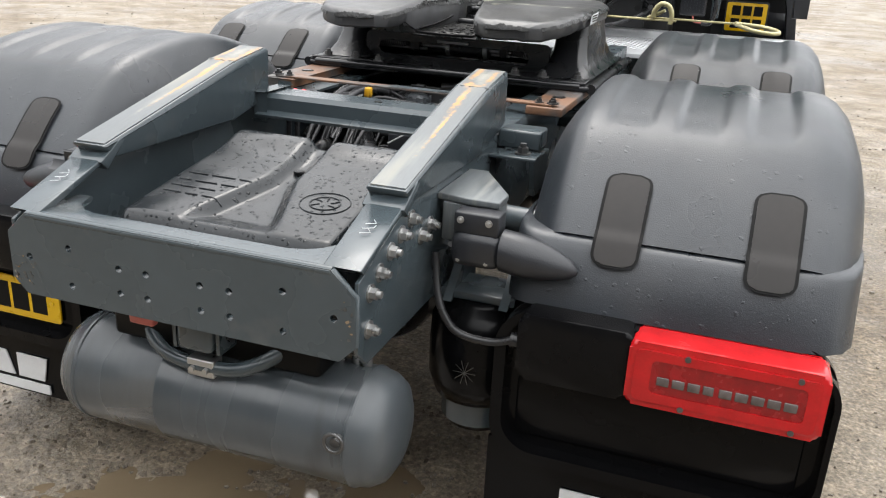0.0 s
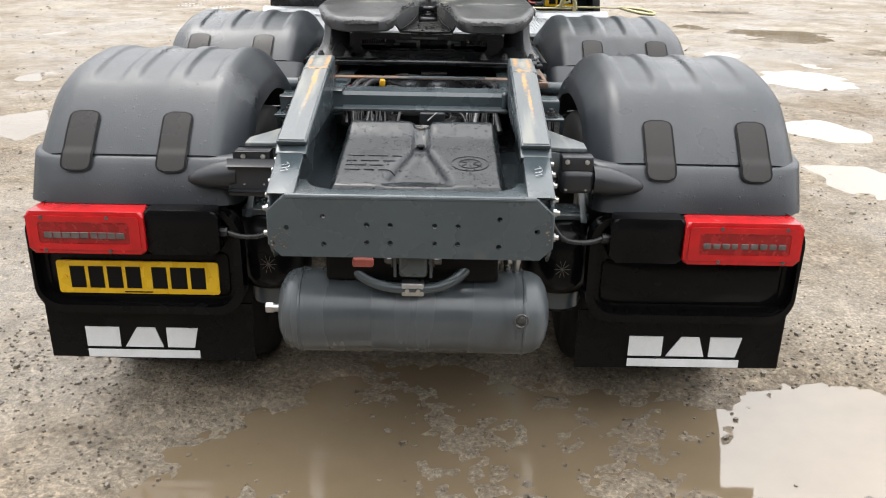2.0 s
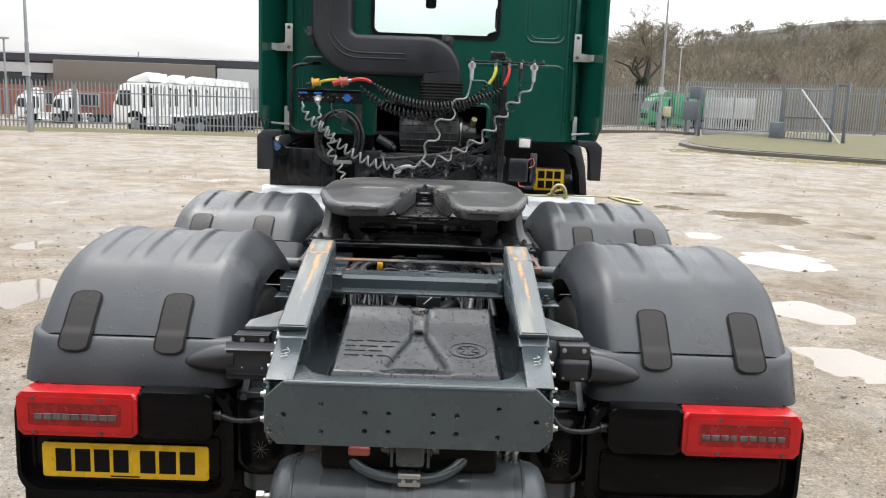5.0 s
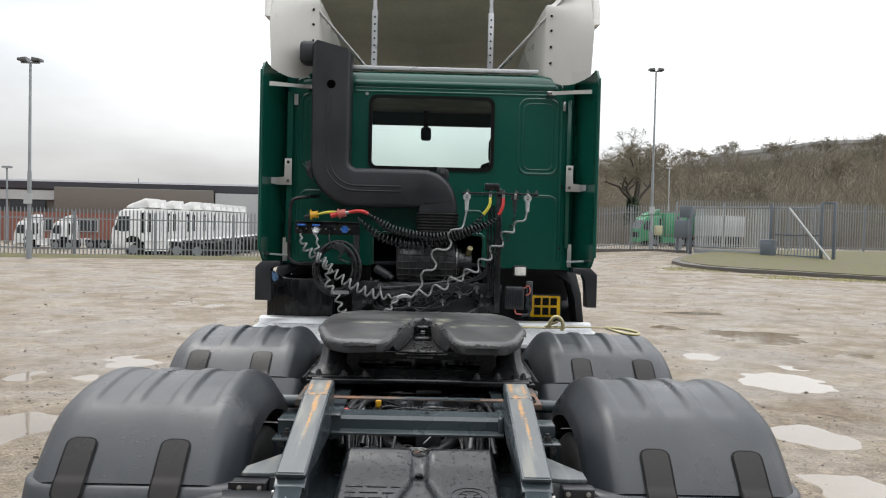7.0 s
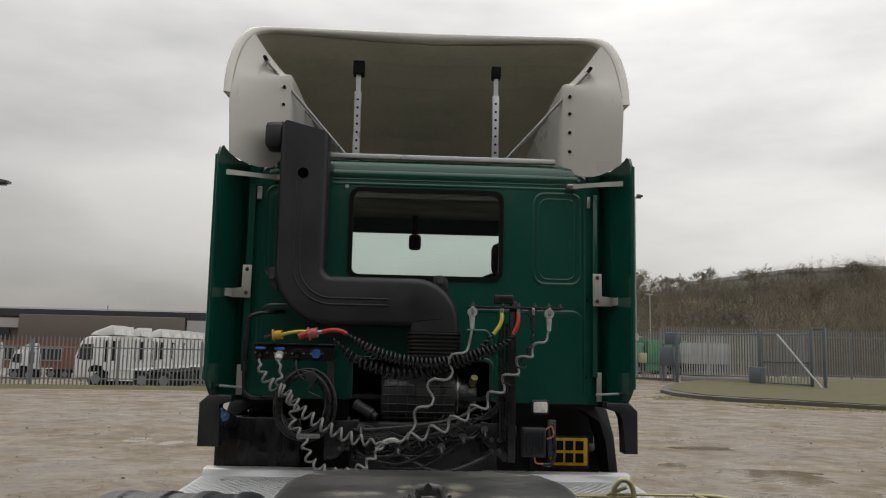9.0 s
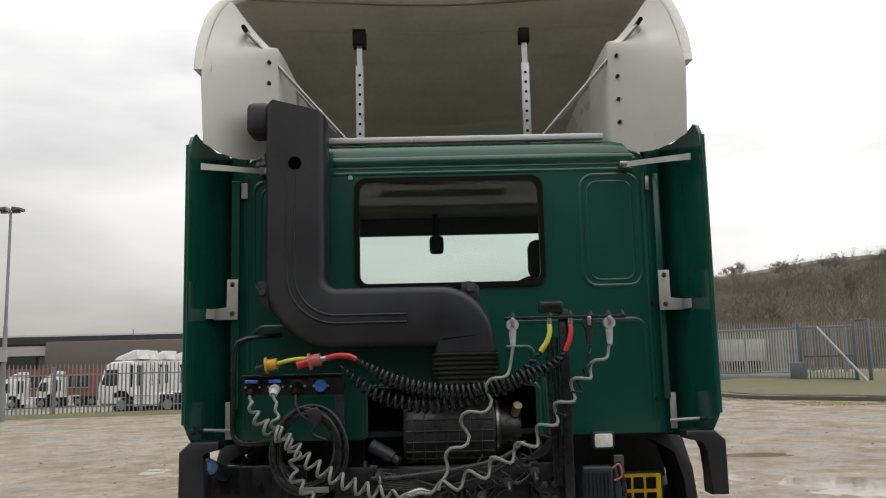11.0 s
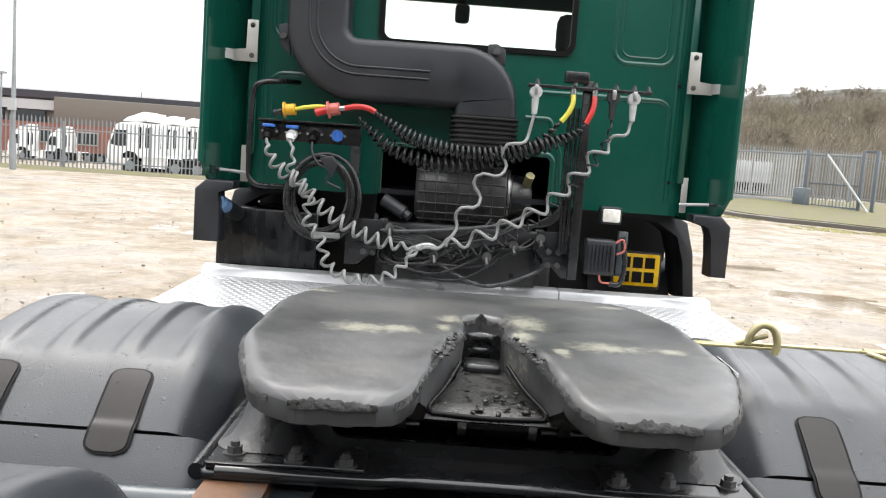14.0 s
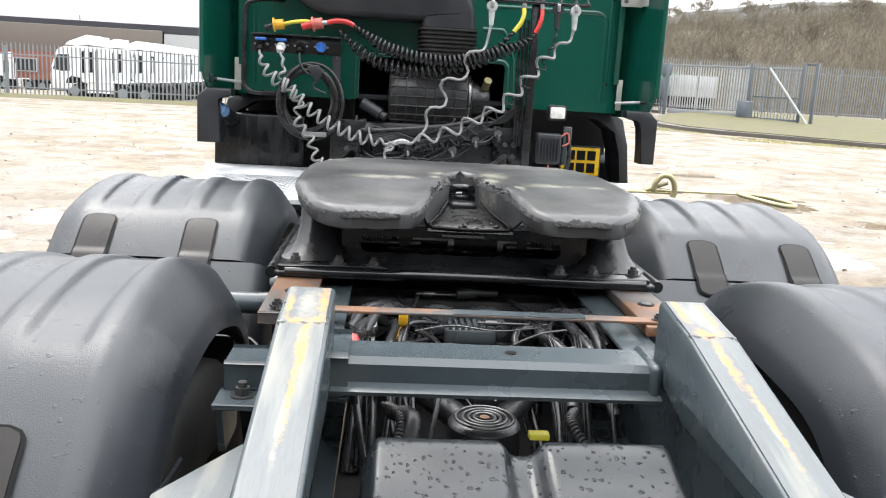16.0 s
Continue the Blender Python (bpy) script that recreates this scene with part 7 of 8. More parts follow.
# couplings lying over the socket panel
bm = bmesh.new()
rod(bm, (-0.88, 3.86, 1.785), (-0.83, 3.85, 1.802), 0.016, 12)
y_cpl = part("hose_coupling", bm, M["cast"], truck, "air hose coupling with yellow cap")
bm = bmesh.new()
rod(bm, (-0.835, 3.85, 1.802), (-0.785, 3.845, 1.808), 0.026, 16)
rod(bm, (-0.838, 3.85, 1.802), (-0.830, 3.85, 1.803), 0.036, 16)
part("yellow_cap", bm, M["orange"], y_cpl)
bm = bmesh.new()
tube(bm, smooth_line([(-0.785, 3.845, 1.808), (-0.74, 3.84, 1.82), (-0.68, 3.84, 1.828), (-0.64, 3.84, 1.825)], 6), 0.010, 8)
part("hose_sleeve", bm, M["hose_yellow"], y_cpl)
bm = bmesh.new()
rod(bm, (-0.69, 3.82, 1.798), (-0.63, 3.82, 1.818), 0.018, 12)
r_cpl = part("hose_coupling", bm, M["hose_red"], truck, "air hose coupling with faded red cap")
bm = bmesh.new()
rod(bm, (-0.635, 3.82, 1.815), (-0.585, 3.815, 1.824), 0.028, 16)
rod(bm, (-0.638, 3.82, 1.814), (-0.628, 3.82, 1.816), 0.038, 16)
part("red_cap", bm, M["hose_pink"], r_cpl)
bm = bmesh.new()
tube(bm, smooth_line([(-0.56, 3.815, 1.828), (-0.51, 3.81, 1.838), (-0.46, 3.81, 1.835), (-0.425, 3.81, 1.82)], 6), 0.013, 10)
part("hose_sleeve", bm, M["hose_red"], r_cpl)
bm = bmesh.new()
rod(bm, (-0.587, 3.815, 1.824), (-0.555, 3.815, 1.828), 0.012, 10)
part("hose_end", bm, M["steel"], r_cpl)

# ---- coiled leads ----
def lead(name, label, mat, line, turns, radius, r):
    bm = bmesh.new()
    tube(bm, coil(line, turns, radius, 9), r, 6)
    return part(name, bm, M[mat], truck, label)


lead("black_air_coil", "glossy black coiled air hose", "cable", [(-0.425, 3.81, 1.82), (-0.36, 3.80, 1.780), (-0.26, 3.79, 1.722), (-0.11, 3.78, 1.682), (0.06, 3.77, 1.668), (0.21, 3.76, 1.695), (0.36, 3.75, 1.74), (0.46, 3.74, 1.79), (0.50, 3.735, 1.835)], 40, 0.030, 0.0078)
lead("black_air_coil", "glossy black coiled air hose", "cable", [(-0.50, 3.84, 1.79), (-0.40, 3.83, 1.705), (-0.29, 3.82, 1.645), (-0.14, 3.81, 1.612), (0.01, 3.80, 1.620), (0.15, 3.79, 1.66), (0.28, 3.77, 1.71), (0.39, 3.735, 1.835)], 32, 0.031, 0.0078)
lead("grey_lead", "grey coiled trailer lead sagging across", "grey_coil", [(-0.905, 3.835, 1.67), (-0.885, 3.80, 1.61), (-0.83, 3.79, 1.54), (-0.735, 3.78, 1.48), (-0.634, 3.77, 1.385), (-0.51, 3.76, 1.31), (-0.36, 3.75, 1.255), (-0.187, 3.74, 1.232)], 15, 0.030, 0.0075)
lead("grey_lead", "grey coiled trailer lead sagging across", "grey_coil", [(-0.187, 3.74, 1.232), (-0.08, 3.74, 1.262), (0.012, 3.74, 1.285), (0.12, 3.74, 1.325), (0.20, 3.74, 1.372), (0.312, 3.74, 1.433), (0.387, 3.74, 1.495), (0.46, 3.735, 1.58), (0.53, 3.73, 1.67), (0.60, 3.735, 1.75), (0.67, 3.745, 1.80), (0.70, 3.75, 1.86)], 9, 0.031, 0.0075)
lead("grey_lead", "thin grey lead looping down to the deck", "grey_coil", [(-0.80, 3.835, 1.67), (-0.775, 3.80, 1.60), (-0.785, 3.79, 1.545), (-0.735, 3.78, 1.48), (-0.69, 3.78, 1.41), (-0.70, 3.77, 1.33), (-0.63, 3.76, 1.24), (-0.60, 3.75, 1.15), (-0.54, 3.72, 1.105), (-0.45, 3.70, 1.082), (-0.36, 3.70, 1.088), (-0.28, 3.72, 1.13), (-0.22, 3.74, 1.20), (-0.17, 3.74, 1.25)], 17, 0.022, 0.0072)
lead("grey_lead", "grey lead hanging from a parked plug", "grey_coil", [(0.272, 3.75, 1.86), (0.265, 3.74, 1.80), (0.21, 3.735, 1.735), (0.17, 3.73, 1.70), (0.16, 3.73, 1.62), (0.06, 3.73, 1.565), (0.05, 3.73, 1.47), (-0.01, 3.73, 1.43), (-0.02, 3.73, 1.36), (-0.06, 3.735, 1.30), (-0.07, 3.74, 1.255)], 4, 0.022, 0.0075)
lead("black_lead", "black coiled lead behind the grey ones", "cable", [(-0.25, 3.79, 1.26), (-0.16, 3.78, 1.225), (-0.05, 3.78, 1.215), (0.08, 3.78, 1.24), (0.20, 3.78, 1.30), (0.33, 3.78, 1.40), (0.44, 3.77, 1.52), (0.55, 3.765, 1.66), (0.605, 3.75, 1.80), (0.61, 3.75, 1.86)], 20, 0.022, 0.005)
random.seed(3)
for k in range(6):
    bm = bmesh.new()
    r = 0.13 + 0.008 * k
    cx, cz = -0.645 + random.uniform(-0.015, 0.015), 1.425 + random.uniform(-0.01, 0.01)
    tube(bm, [(cx + r * 0.95 * math.cos(a), 3.86 - 0.008 * k + 0.02 * math.sin(2 * a + k), cz + r * 1.15 * math.sin(a)) for a in [2 * math.pi * j / 40 for j in range(40)]], 0.010, 8, True)
    part("cable_loop", bm, M["cable"], truck, "coiled black cable hung in a loop")
bm = bmesh.new()
tube(bm, smooth_line([(-0.70, 3.835, 1.67), (-0.695, 3.82, 1.62), (-0.66, 3.81, 1.57), (-0.60, 3.81, 1.55), (-0.625, 3.81, 1.50), (-0.56, 3.81, 1.47)], 6), 0.006, 6)
part("thin_lead", bm, M["cable"], truck)
bm = bmesh.new()
extrude_poly(bm, [(-0.66, 1.60), (-0.60, 1.615), (-0.575, 1.58), (-0.60, 1.52), (-0.625, 1.55)], "y", 3.80, 3.815, 0.004)
part("cable_hanger", bm, M["black"], truck)
bm = bmesh.new()
box(bm, -0.665, -0.55, 3.80, 3.815, 1.245, 1.27, 0.003)
part("pale_tag", bm, M["grey_coil"], truck)

# bent handrail beside the socket panel
bm = bmesh.new()
tube(bm, smooth_line([(-0.82, 4.10, 1.945), (-0.88, 3.95, 1.935), (-0.95, 3.90, 1.92), (-0.985, 3.89, 1.88), (-0.992, 3.89, 1.70), (-0.992, 3.89, 1.52), (-0.975, 3.89, 1.475), (-0.93, 3.90, 1.455), (-0.78, 3.98, 1.455)], 8), 0.013, 10)
part("bent_handrail", bm, M["cast"], truck, "black bent steel tube")

# ---- below the cab ----
bm = bmesh.new()
extrude_poly(bm, [(-1.20, 0.96), (-0.70, 0.96), (-0.70, 1.325), (-1.14, 1.33), (-1.20, 1.29)], "y", 4.165, 4.6, 0.012)
M["wet_black"] = material("wet_black_panel", (0.008, 0.0085, 0.0095), 0.2, spec=0.36, vary=0.4, scale=6, rough_vary=0.14, stain=(0.03, 0.03, 0.031), stain_at=(0.55, 0.75), stain_scale=5, stretch=(3, 3, 0.6))
sidebox = part("black_side_box", bm, M["wet_black"], truck, "shiny black box under the cab corner")
bm = bmesh.new()
rod(bm, (-1.10, 4.19, 1.29), (-1.120, 4.00, 1.34), 0.038, 16)
part("filler_neck", bm, M["black"], sidebox)
bm = bmesh.new()
rod(bm, (-1.120, 4.005, 1.342), (-1.127, 3.955, 1.362), 0.036, 20, 0.031)
box(bm, -1.136, -1.118, 3.938, 3.964, 1.345, 1.388, 0.004)
part("blue_filler_cap", bm, material("pale_blue_cap", (0.13, 0.24, 0.42), 0.35, vary=0.2, scale=30), sidebox, "blue filler cap")
bm = bmesh.new()
box(bm, 0.565, 0.705, 3.84, 3.90, 1.16, 1.325, 0.012)
fuse = part("relay_box", bm, M["black"], truck, "black plastic relay box with ribs")
bm = bmesh.new()
for k in range(7):
    box(bm, 0.58 + 0.017 * k, 0.588 + 0.017 * k, 3.832, 3.842, 1.18, 1.30)
part("box_rib", bm, M["black"], fuse)
bm = bmesh.new()
tube(bm, smooth_line([(0.70, 3.85, 1.31), (0.735, 3.85, 1.33), (0.745, 3.85, 1.28), (0.71, 3.85, 1.26)], 6), 0.005, 8)
part("red_cable", bm, M["hose_pink"], fuse)
bm = bmesh.new()
tube(bm, smooth_line([(0.64, 3.85, 1.16), (0.65, 3.85, 1.13), (0.69, 3.85, 1.125)], 6), 0.005, 8)
part("red_cable", bm, M["hose_pink"], fuse)
bm = bmesh.new()
tube(bm, smooth_line([(0.735, 3.86, 1.34), (0.755, 3.86, 1.22), (0.74, 3.86, 1.13), (0.69, 3.86, 1.12)], 8), 0.012, 8)
part("box_cable", bm, M["cable"], fuse)
bm = bmesh.new()
extrude_poly(bm, round_rect(0.622, 0.722, 1.395, 1.475, 0.014, 4), "y", 3.855, 3.91, 0.006)
work = part("work_lamp", bm, M["black"], truck, "square work lamp with a clear lens")
bm = bmesh.new()
extrude_poly(bm, round_rect(0.632, 0.712, 1.405, 1.465, 0.010, 4), "y", 3.845, 3.858, 0.004)
part("lamp_lens", bm, material("frosted_lens", (0.62, 0.60, 0.56), 0.15, vary=0.2, scale=60, bump=0.002, bump_scale=200), work)
bm = bmesh.new()
box(bm, 0.73, 0.775, 3.93, 3.96, 1.15, 1.36, 0.003)
part("steel_stay", bm, M["frame"], truck)
bm = bmesh.new()
extrude_poly(bm, round_rect(0.795, 1.045, 1.04, 1.235, 0.02, 4), "y", 4.31, 4.33, 0.003)
spare = part("spare_plate", bm, M["black"], truck, "square yellow plate with two rows of black bars")
bm = bmesh.new()
extrude_poly(bm, round_rect(0.805, 1.035, 1.06, 1.225, 0.010, 4), "y", 4.302, 4.309, 0.001)
part("yellow_face", bm, M["yellow"], spare)
bars(spare, "black_bar", 0.835, 1.01, 4.299, 1.152, 1.208, [1, 1, 1])
bars(spare, "black_bar", 0.835, 1.01, 4.299, 1.078, 1.134, [1, 1, 1])
for s in SIDES:
    bm = bmesh.new()
    rows = [[(s * (0.72 + 0.44 * i / 12), 5.1 + 0.66 * math.cos(radians(a)), 0.55 + 0.66 * math.sin(radians(a)) + 0.12) for i in range(13)] for a in range(0, 185, 8)]
    grid_surface(bm, rows, 0.01)
    part("front_wheel_arch", bm, M["black"], truck)
    bm = bmesh.new()
    extrude_poly(bm, [(s * 0.76, 1.42), (s * 1.0, 1.40), (s * 1.11, 1.33), (s * 1.15, 1.2), (s * 1.16, 1.0), (s * 1.20, 0.98), (s * 1.22, 1.0), (s * 1.19, 1.25), (s * 1.15, 1.40), (s * 1.06, 1.45), (s * 0.76, 1.45)], "y", 4.28, 4.62, 0.006)
    part("arch_edge", bm, M["black"], truck)
    bm = bmesh.new()
    extrude_poly(bm, [(4.0, 1.12), (4.15, 1.09), (4.15, 1.34), (3.95, 1.34), (3.90, 1.22)], "x", s * 0.345, s * 0.385, 0.003)
    cb = part("cab_bracket", bm, M["cast"], truck)
    bm = bmesh.new()
    extrude_poly(bm, [(s * 0.345, 1.34), (s * 0.53, 1.34), (s * 0.53, 1.14), (s * 0.47, 1.13), (s * 0.33, 1.26)], "y", 3.86, 3.875, 0.002)
    part("bracket_plate", bm, M["cast"], cb)
    for dx in (0.40, 0.445):
        for z in (1.19, 1.25):
            bm = bmesh.new()
            rod(bm, (s * dx, 3.86, z), (s * dx, 3.845, z), 0.014, 12)
            part("bracket_bolt", bm, M["bolt"], cb)
bm = bmesh.new()
box(bm, -0.42, 0.48, 4.3, 4.6, 0.72, 1.20, 0.02)
box(bm, -0.55, 0.55, 3.93, 3.99, 1.26, 1.33, 0.01)
box(bm, -1.1, 1.15, 4.66, 4.7, 0.6, 1.44)
part("gearbox_housing", bm, M["dull_black"], truck)
bm = bmesh.new()
rod(bm, (-0.37, 3.93, 1.43), (-0.27, 3.90, 1.375), 0.032, 14)
rod(bm, (-0.27, 3.90, 1.375), (-0.245, 3.89, 1.36), 0.022, 12)
part("hydraulic_pump", bm, M["black"], truck)
random.seed(8)
for k in range(7):
    bm = bmesh.new()
    dz = 0.014 * k
    tube(bm, smooth_line([(-0.40, 3.88, 1.33 - dz), (-0.2, 3.86, 1.29 - dz * 0.6), (-0.05, 3.85, 1.25), (0.14, 3.84, 1.27 + dz * 0.3), (0.26, 3.83, 1.33 + dz * 0.3), (0.40, 3.82, 1.42 - dz * 0.4), (0.48, 3.82, 1.52)], 7), 0.009, 7)
    part("engine_loom", bm, M["cable"], truck)
bm = bmesh.new()
tube(bm, smooth_line([(-0.24, 3.80, 1.20), (-0.20, 3.78, 1.235), (-0.15, 3.78, 1.25), (-0.10, 3.79, 1.235)], 6), 0.012, 8)
part("silver_sleeve", bm, M["steel"], truck)
# drilled cross member under the cab's edge, with hoses looping over it
bm = bmesh.new()
holed_plate(bm, [(-0.36, 1.06), (0.36, 1.06), (0.36, 1.215), (0.30, 1.24), (-0.30, 1.24), (-0.36, 1.215)], [(x, z, r) for x, z, r in ((-0.30, 1.17, 0.018), (-0.24, 1.11, 0.013), (-0.17, 1.17, 0.018), (-0.06, 1.15, 0.026), (0.07, 1.15, 0.026), (0.18, 1.17, 0.018), (0.25, 1.11, 0.013), (0.31, 1.17, 0.018))], 3.985, 3.995)
part("drilled_member", bm, M["dull_black"], truck, "dull black steel cross member with round holes")
random.seed(19)
for k in range(12):
    x0, x1 = random.uniform(-0.38, -0.05), random.uniform(0.12, 0.46)
    z0, z1, y = random.uniform(1.10, 1.32), random.uniform(1.14, 1.40), random.uniform(3.86, 3.95)
    sag = random.uniform(-0.10, 0.07)
    bm = bmesh.new()
    tube(bm, smooth_line([(x0 - 0.03, y + 0.08, z0 + 0.06), (x0, y, z0), (0.6 * x0 + 0.4 * x1, y - 0.02, 0.5 * (z0 + z1) + sag), (0.2 * x0 + 0.8 * x1, y, z1 - 0.02), (x1, y + 0.06, z1 + 0.05)], 7), random.choice((0.006, 0.008, 0.011)), 8)
    part("cab_hose", bm, M[random.choice(("hose_grey", "cable", "hose_grey"))], truck)
for x, z in ((-0.33, 1.30), (-0.12, 1.19), (0.12, 1.20), (0.24, 1.26), (0.36, 1.30)):
    bm = bmesh.new()
    rod(bm, (x, 3.90, z), (x, 3.85, z + 0.008), 0.021, 14)
    rod(bm, (x, 3.855, z), (x + 0.004, 3.83, z - 0.03), 0.011, 10)
    part("hose_union", bm, M["bolt"], truck)
for k in range(3):
    bm = bmesh.new()
    tube(bm, [(0.470 - 0.02 * k, 3.80, 1.90), (0.474 - 0.02 * k, 3.81, 1.6), (0.470 - 0.012 * k, 3.82, 1.25)], 0.008, 7)
    part("post_cable", bm, M["cable"], bar)

# ---- deck plate behind the cab ----
for x0, x1, in ((-1.235, -0.465), (-0.46, 0.495), (0.50, 1.235)):
    bm = bmesh.new()
    y0, y1 = 3.22, 4.05
    xa, xb = x0, x1
    extrude_poly(bm, [(y0, 0.985), (y0, 0.995), (y1, 1.0), (y1 + 0.015, 1.035), (y1 + 0.03, 1.042), (y1 + 0.10, 1.044), (y1 + 0.10, 1.036), (y1 + 0.04, 1.03), (y1 + 0.02, 0.99), (y0, 0.975)], "x", xa, xb, 0.001)
    deck = part("deck_plate", bm, M["alu"], truck, "bright aluminium perforated deck plate")
    spots = []
    j = 0
    y = y0 + 0.03
    while y < y1 - 0.02:
        x = xa + 0.03 + (0.0215 if j % 2 else 0)
        while x < xb - 0.02:
            if y > 3.45 or abs(x) > 0.5:
                z = 0.995 + 0.005 * (y - y0) / (y1 - y0)
                spots.append((x, y, z))
            x += 0.043
        y += 0.034
        j += 1
    for name, rings, mat in (("perforation", ((0.0, 0.0012), (0.0080, 0.0012)), M["ink"]), ("punched_collar", ((0.0078, 0.0012), (0.0090, 0.0030), (0.0110, 0.0008)), M["alu"])):
        vs, fs = [], []
        for x, y, z in spots:
            i = len(vs)
            for r, h in rings:
                vs += [(x + r * math.cos(math.pi * q / 4), y + r * math.sin(math.pi * q / 4), z + h) for q in range(8)]
            for g in range(len(rings) - 1):
                fs += [(i + 8 * g + q, i + 8 * g + (q + 1) % 8, i + 8 * g + 8 + (q + 1) % 8, i + 8 * g + 8 + q) for q in range(8)]
        me = bpy.data.meshes.new(name)
        me.from_pydata(vs, [], fs)
        me.materials.append(mat)
        ob = new(name, me)
        ob.parent = deck
        tagged(ob, kind="stuff")
for s in SIDES:
    bm = bmesh.new()
    box(bm, s * 0.38, s * 1.2, 3.4, 3.5, 0.90, 0.975)
    box(bm, s * 0.38, s * 1.2, 3.8, 3.9, 0.90, 0.975)
    part("deck_bearer", bm, M["frame"], truck)
    bm = bmesh.new()
    rows = [[(s * x, y, z) for y in (3.1, 4.0)] for x, z in ((0.62, 0.45), (0.60, 0.55), (0.60, 0.85), (0.64, 0.92), (1.12, 0.92), (1.17, 0.85), (1.17, 0.55), (1.12, 0.45), (0.62, 0.45))]
    grid_surface(bm, rows)
    part("fuel_tank", bm, M["alu"], truck)

# ---- fences round the yard ----
def pale_mesh(h):
    bm = bmesh.new()
    for k, (x0, x1, y) in enumerate(((-0.028, -0.010, 0.0), (-0.010, 0.010, -0.012), (0.010, 0.028, 0.0))):
        top = h - (0.0 if k == 1 else 0.06)
        extrude_poly(bm, [(x0, 0.02), (x1, 0.02), (x1, top - 0.05), ((x0 + x1) / 2, top), (x0, top - 0.05)], "y", y, y + 0.004)
    return link_mesh("pale", bm, M["galv"])


def palisade(a, b, h, label, step=0.150):
    a, b = Vector((*a, 0)), Vector((*b, 0))
    fence = thing("palisade_fence", label, "fence", group="palisade fences", kind="structure")
    d = b - a
    n = int(d.length / step)
    u = d.normalized()
    ang = math.atan2(u.y, u.x)
    me = pale_mesh(h)
    for i in range(n + 1):
        p = a + u * (i * step)
        ob = new("pale", me)
        ob.matrix_world = Matrix.Translation((p.x, p.y, ground_height(p.x, p.y))) @ Matrix.Rotation(ang, 4, "Z")
        ob.parent = fence
    for z in (0.35, h - 0.45):
        bm = bmesh.new()
        k = 12
        pts = [a + d * (i / k) for i in range(k + 1)]
        tube(bm, [(p.x - u.y * 0.03, p.y + u.x * 0.03 + 0.03, ground_height(p.x, p.y) + z) for p in pts], 0.035, 4)
        part("fence_rail", bm, M["galv"], fence)
    m = max(1, int(d.length / 2.75))
    for i in range(m + 1):
        p = a + d * (i / m)
        g = ground_height(p.x, p.y)
        bm = bmesh.new()
        box(bm, p.x - 0.05, p.x + 0.05, p.y + 0.04, p.y + 0.14, g - 0.1, g + h - 0.15)
        part("fence_post", bm, M["galv"], fence)
    return fence


palisade((-21.0, 31.2), (-5.4, 34.4), 2.02, "grey galvanised palisade fence with pointed pales")
palisade((8.6, 46.0), (14.4, 46.0), 2.65, "grey galvanised palisade fence beside the gate")
palisade((14.5, 47.2), (37.0, 47.2), 3.0, "tall grey palisade fence behind the gate")

# sliding gate with posts, brace and motor housing, built along x from its first post
gate = thing("sliding_gate", "galvanised sliding gate between blue-grey posts standing closed", "gate")
for x0, x1, z0, z1, mat in ((0.0, 6.7, 2.84, 2.94, "galv"), (0.0, 4.2, 0.50, 0.74, "galv"), (4.2, 6.7, 0.42, 0.62, "gate_paint"), (0.0, 4.2, 0.82, 0.88, "galv"), (4.4, 6.7, 1.55, 1.61, "gate_paint"), (6.6, 7.36, 3.06, 3.16, "gate_paint")):
    bm = bmesh.new()
    box(bm, x0, x1, -0.04, 0.04, z0, z1, 0.006)
    part("gate_rail", bm, M[mat], gate)
bm = bmesh.new()
box(bm, -0.024, 0.024, -0.02, 0.02, 0, 2.0)
light_bar = link_mesh("gate_bar", bm, M["galv_bright"])
bm = bmesh.new()
box(bm, -0.018, 0.018, -0.02, 0.02, 0, 2.3)
dark_bar = link_mesh("gate_bar", bm, M["galv"])
for i in range(30):
    ob = new("gate_bar", light_bar)
    ob.location = (0.08 + 0.138 * i, 0.0, 0.85)
    ob.parent = gate
for i in range(15):
    ob = new("gate_bar", dark_bar)
    ob.location = (4.45 + 0.155 * i, 0.03, 0.55)
    ob.parent = gate
for x, z0, z1 in ((-0.16, 0.2, 2.98), (4.25, 0.2, 3.1), (6.72, 0.0, 3.16), (7.30, 0.0, 3.18)):
    bm = bmesh.new()
    box(bm, x - 0.065, x + 0.065, -0.18, -0.05, z0, z1, 0.01)
    part("gate_post", bm, M["gate_paint"], gate, "blue-grey square post")
bm = bmesh.new()
rod(bm, (5.19, -0.26, 2.88), (7.38, -0.34, 0.30), 0.055, 8)
part("diagonal_brace", bm, M["galv_bright"], gate)
bm = bmesh.new()
box(bm, 4.02, 4.62, -0.75, -0.28, 0.0, 1.34, 0.03)
box(bm, 4.08, 4.56, -0.765, -0.74, 0.5, 1.2, 0.01)
part("motor_housing", bm, M["gate_paint"], gate, "blue-grey motor housing")
bm = bmesh.new()
box(bm, -1.0, -0.26, 0.10, 0.45, 2.36, 2.98, 0.02)
box(bm, -1.22, -0.42, -0.05, 0.35, 1.25, 2.22, 0.02)
part("control_cabinet", bm, M["gate_paint"], gate)
for x in (-1.1, -0.5):
    bm = bmesh.new()
    box(bm, x - 0.04, x + 0.04, 0.1, 0.18, 0.2, 2.4)
    part("cabinet_leg", bm, M["gate_paint"], gate)
gate.matrix_world = Matrix.Translation((13.9, 41.9, 0.0)) @ Matrix.Rotation(math.atan2(-5.3, 4.7), 4, "Z")
bm = bmesh.new()
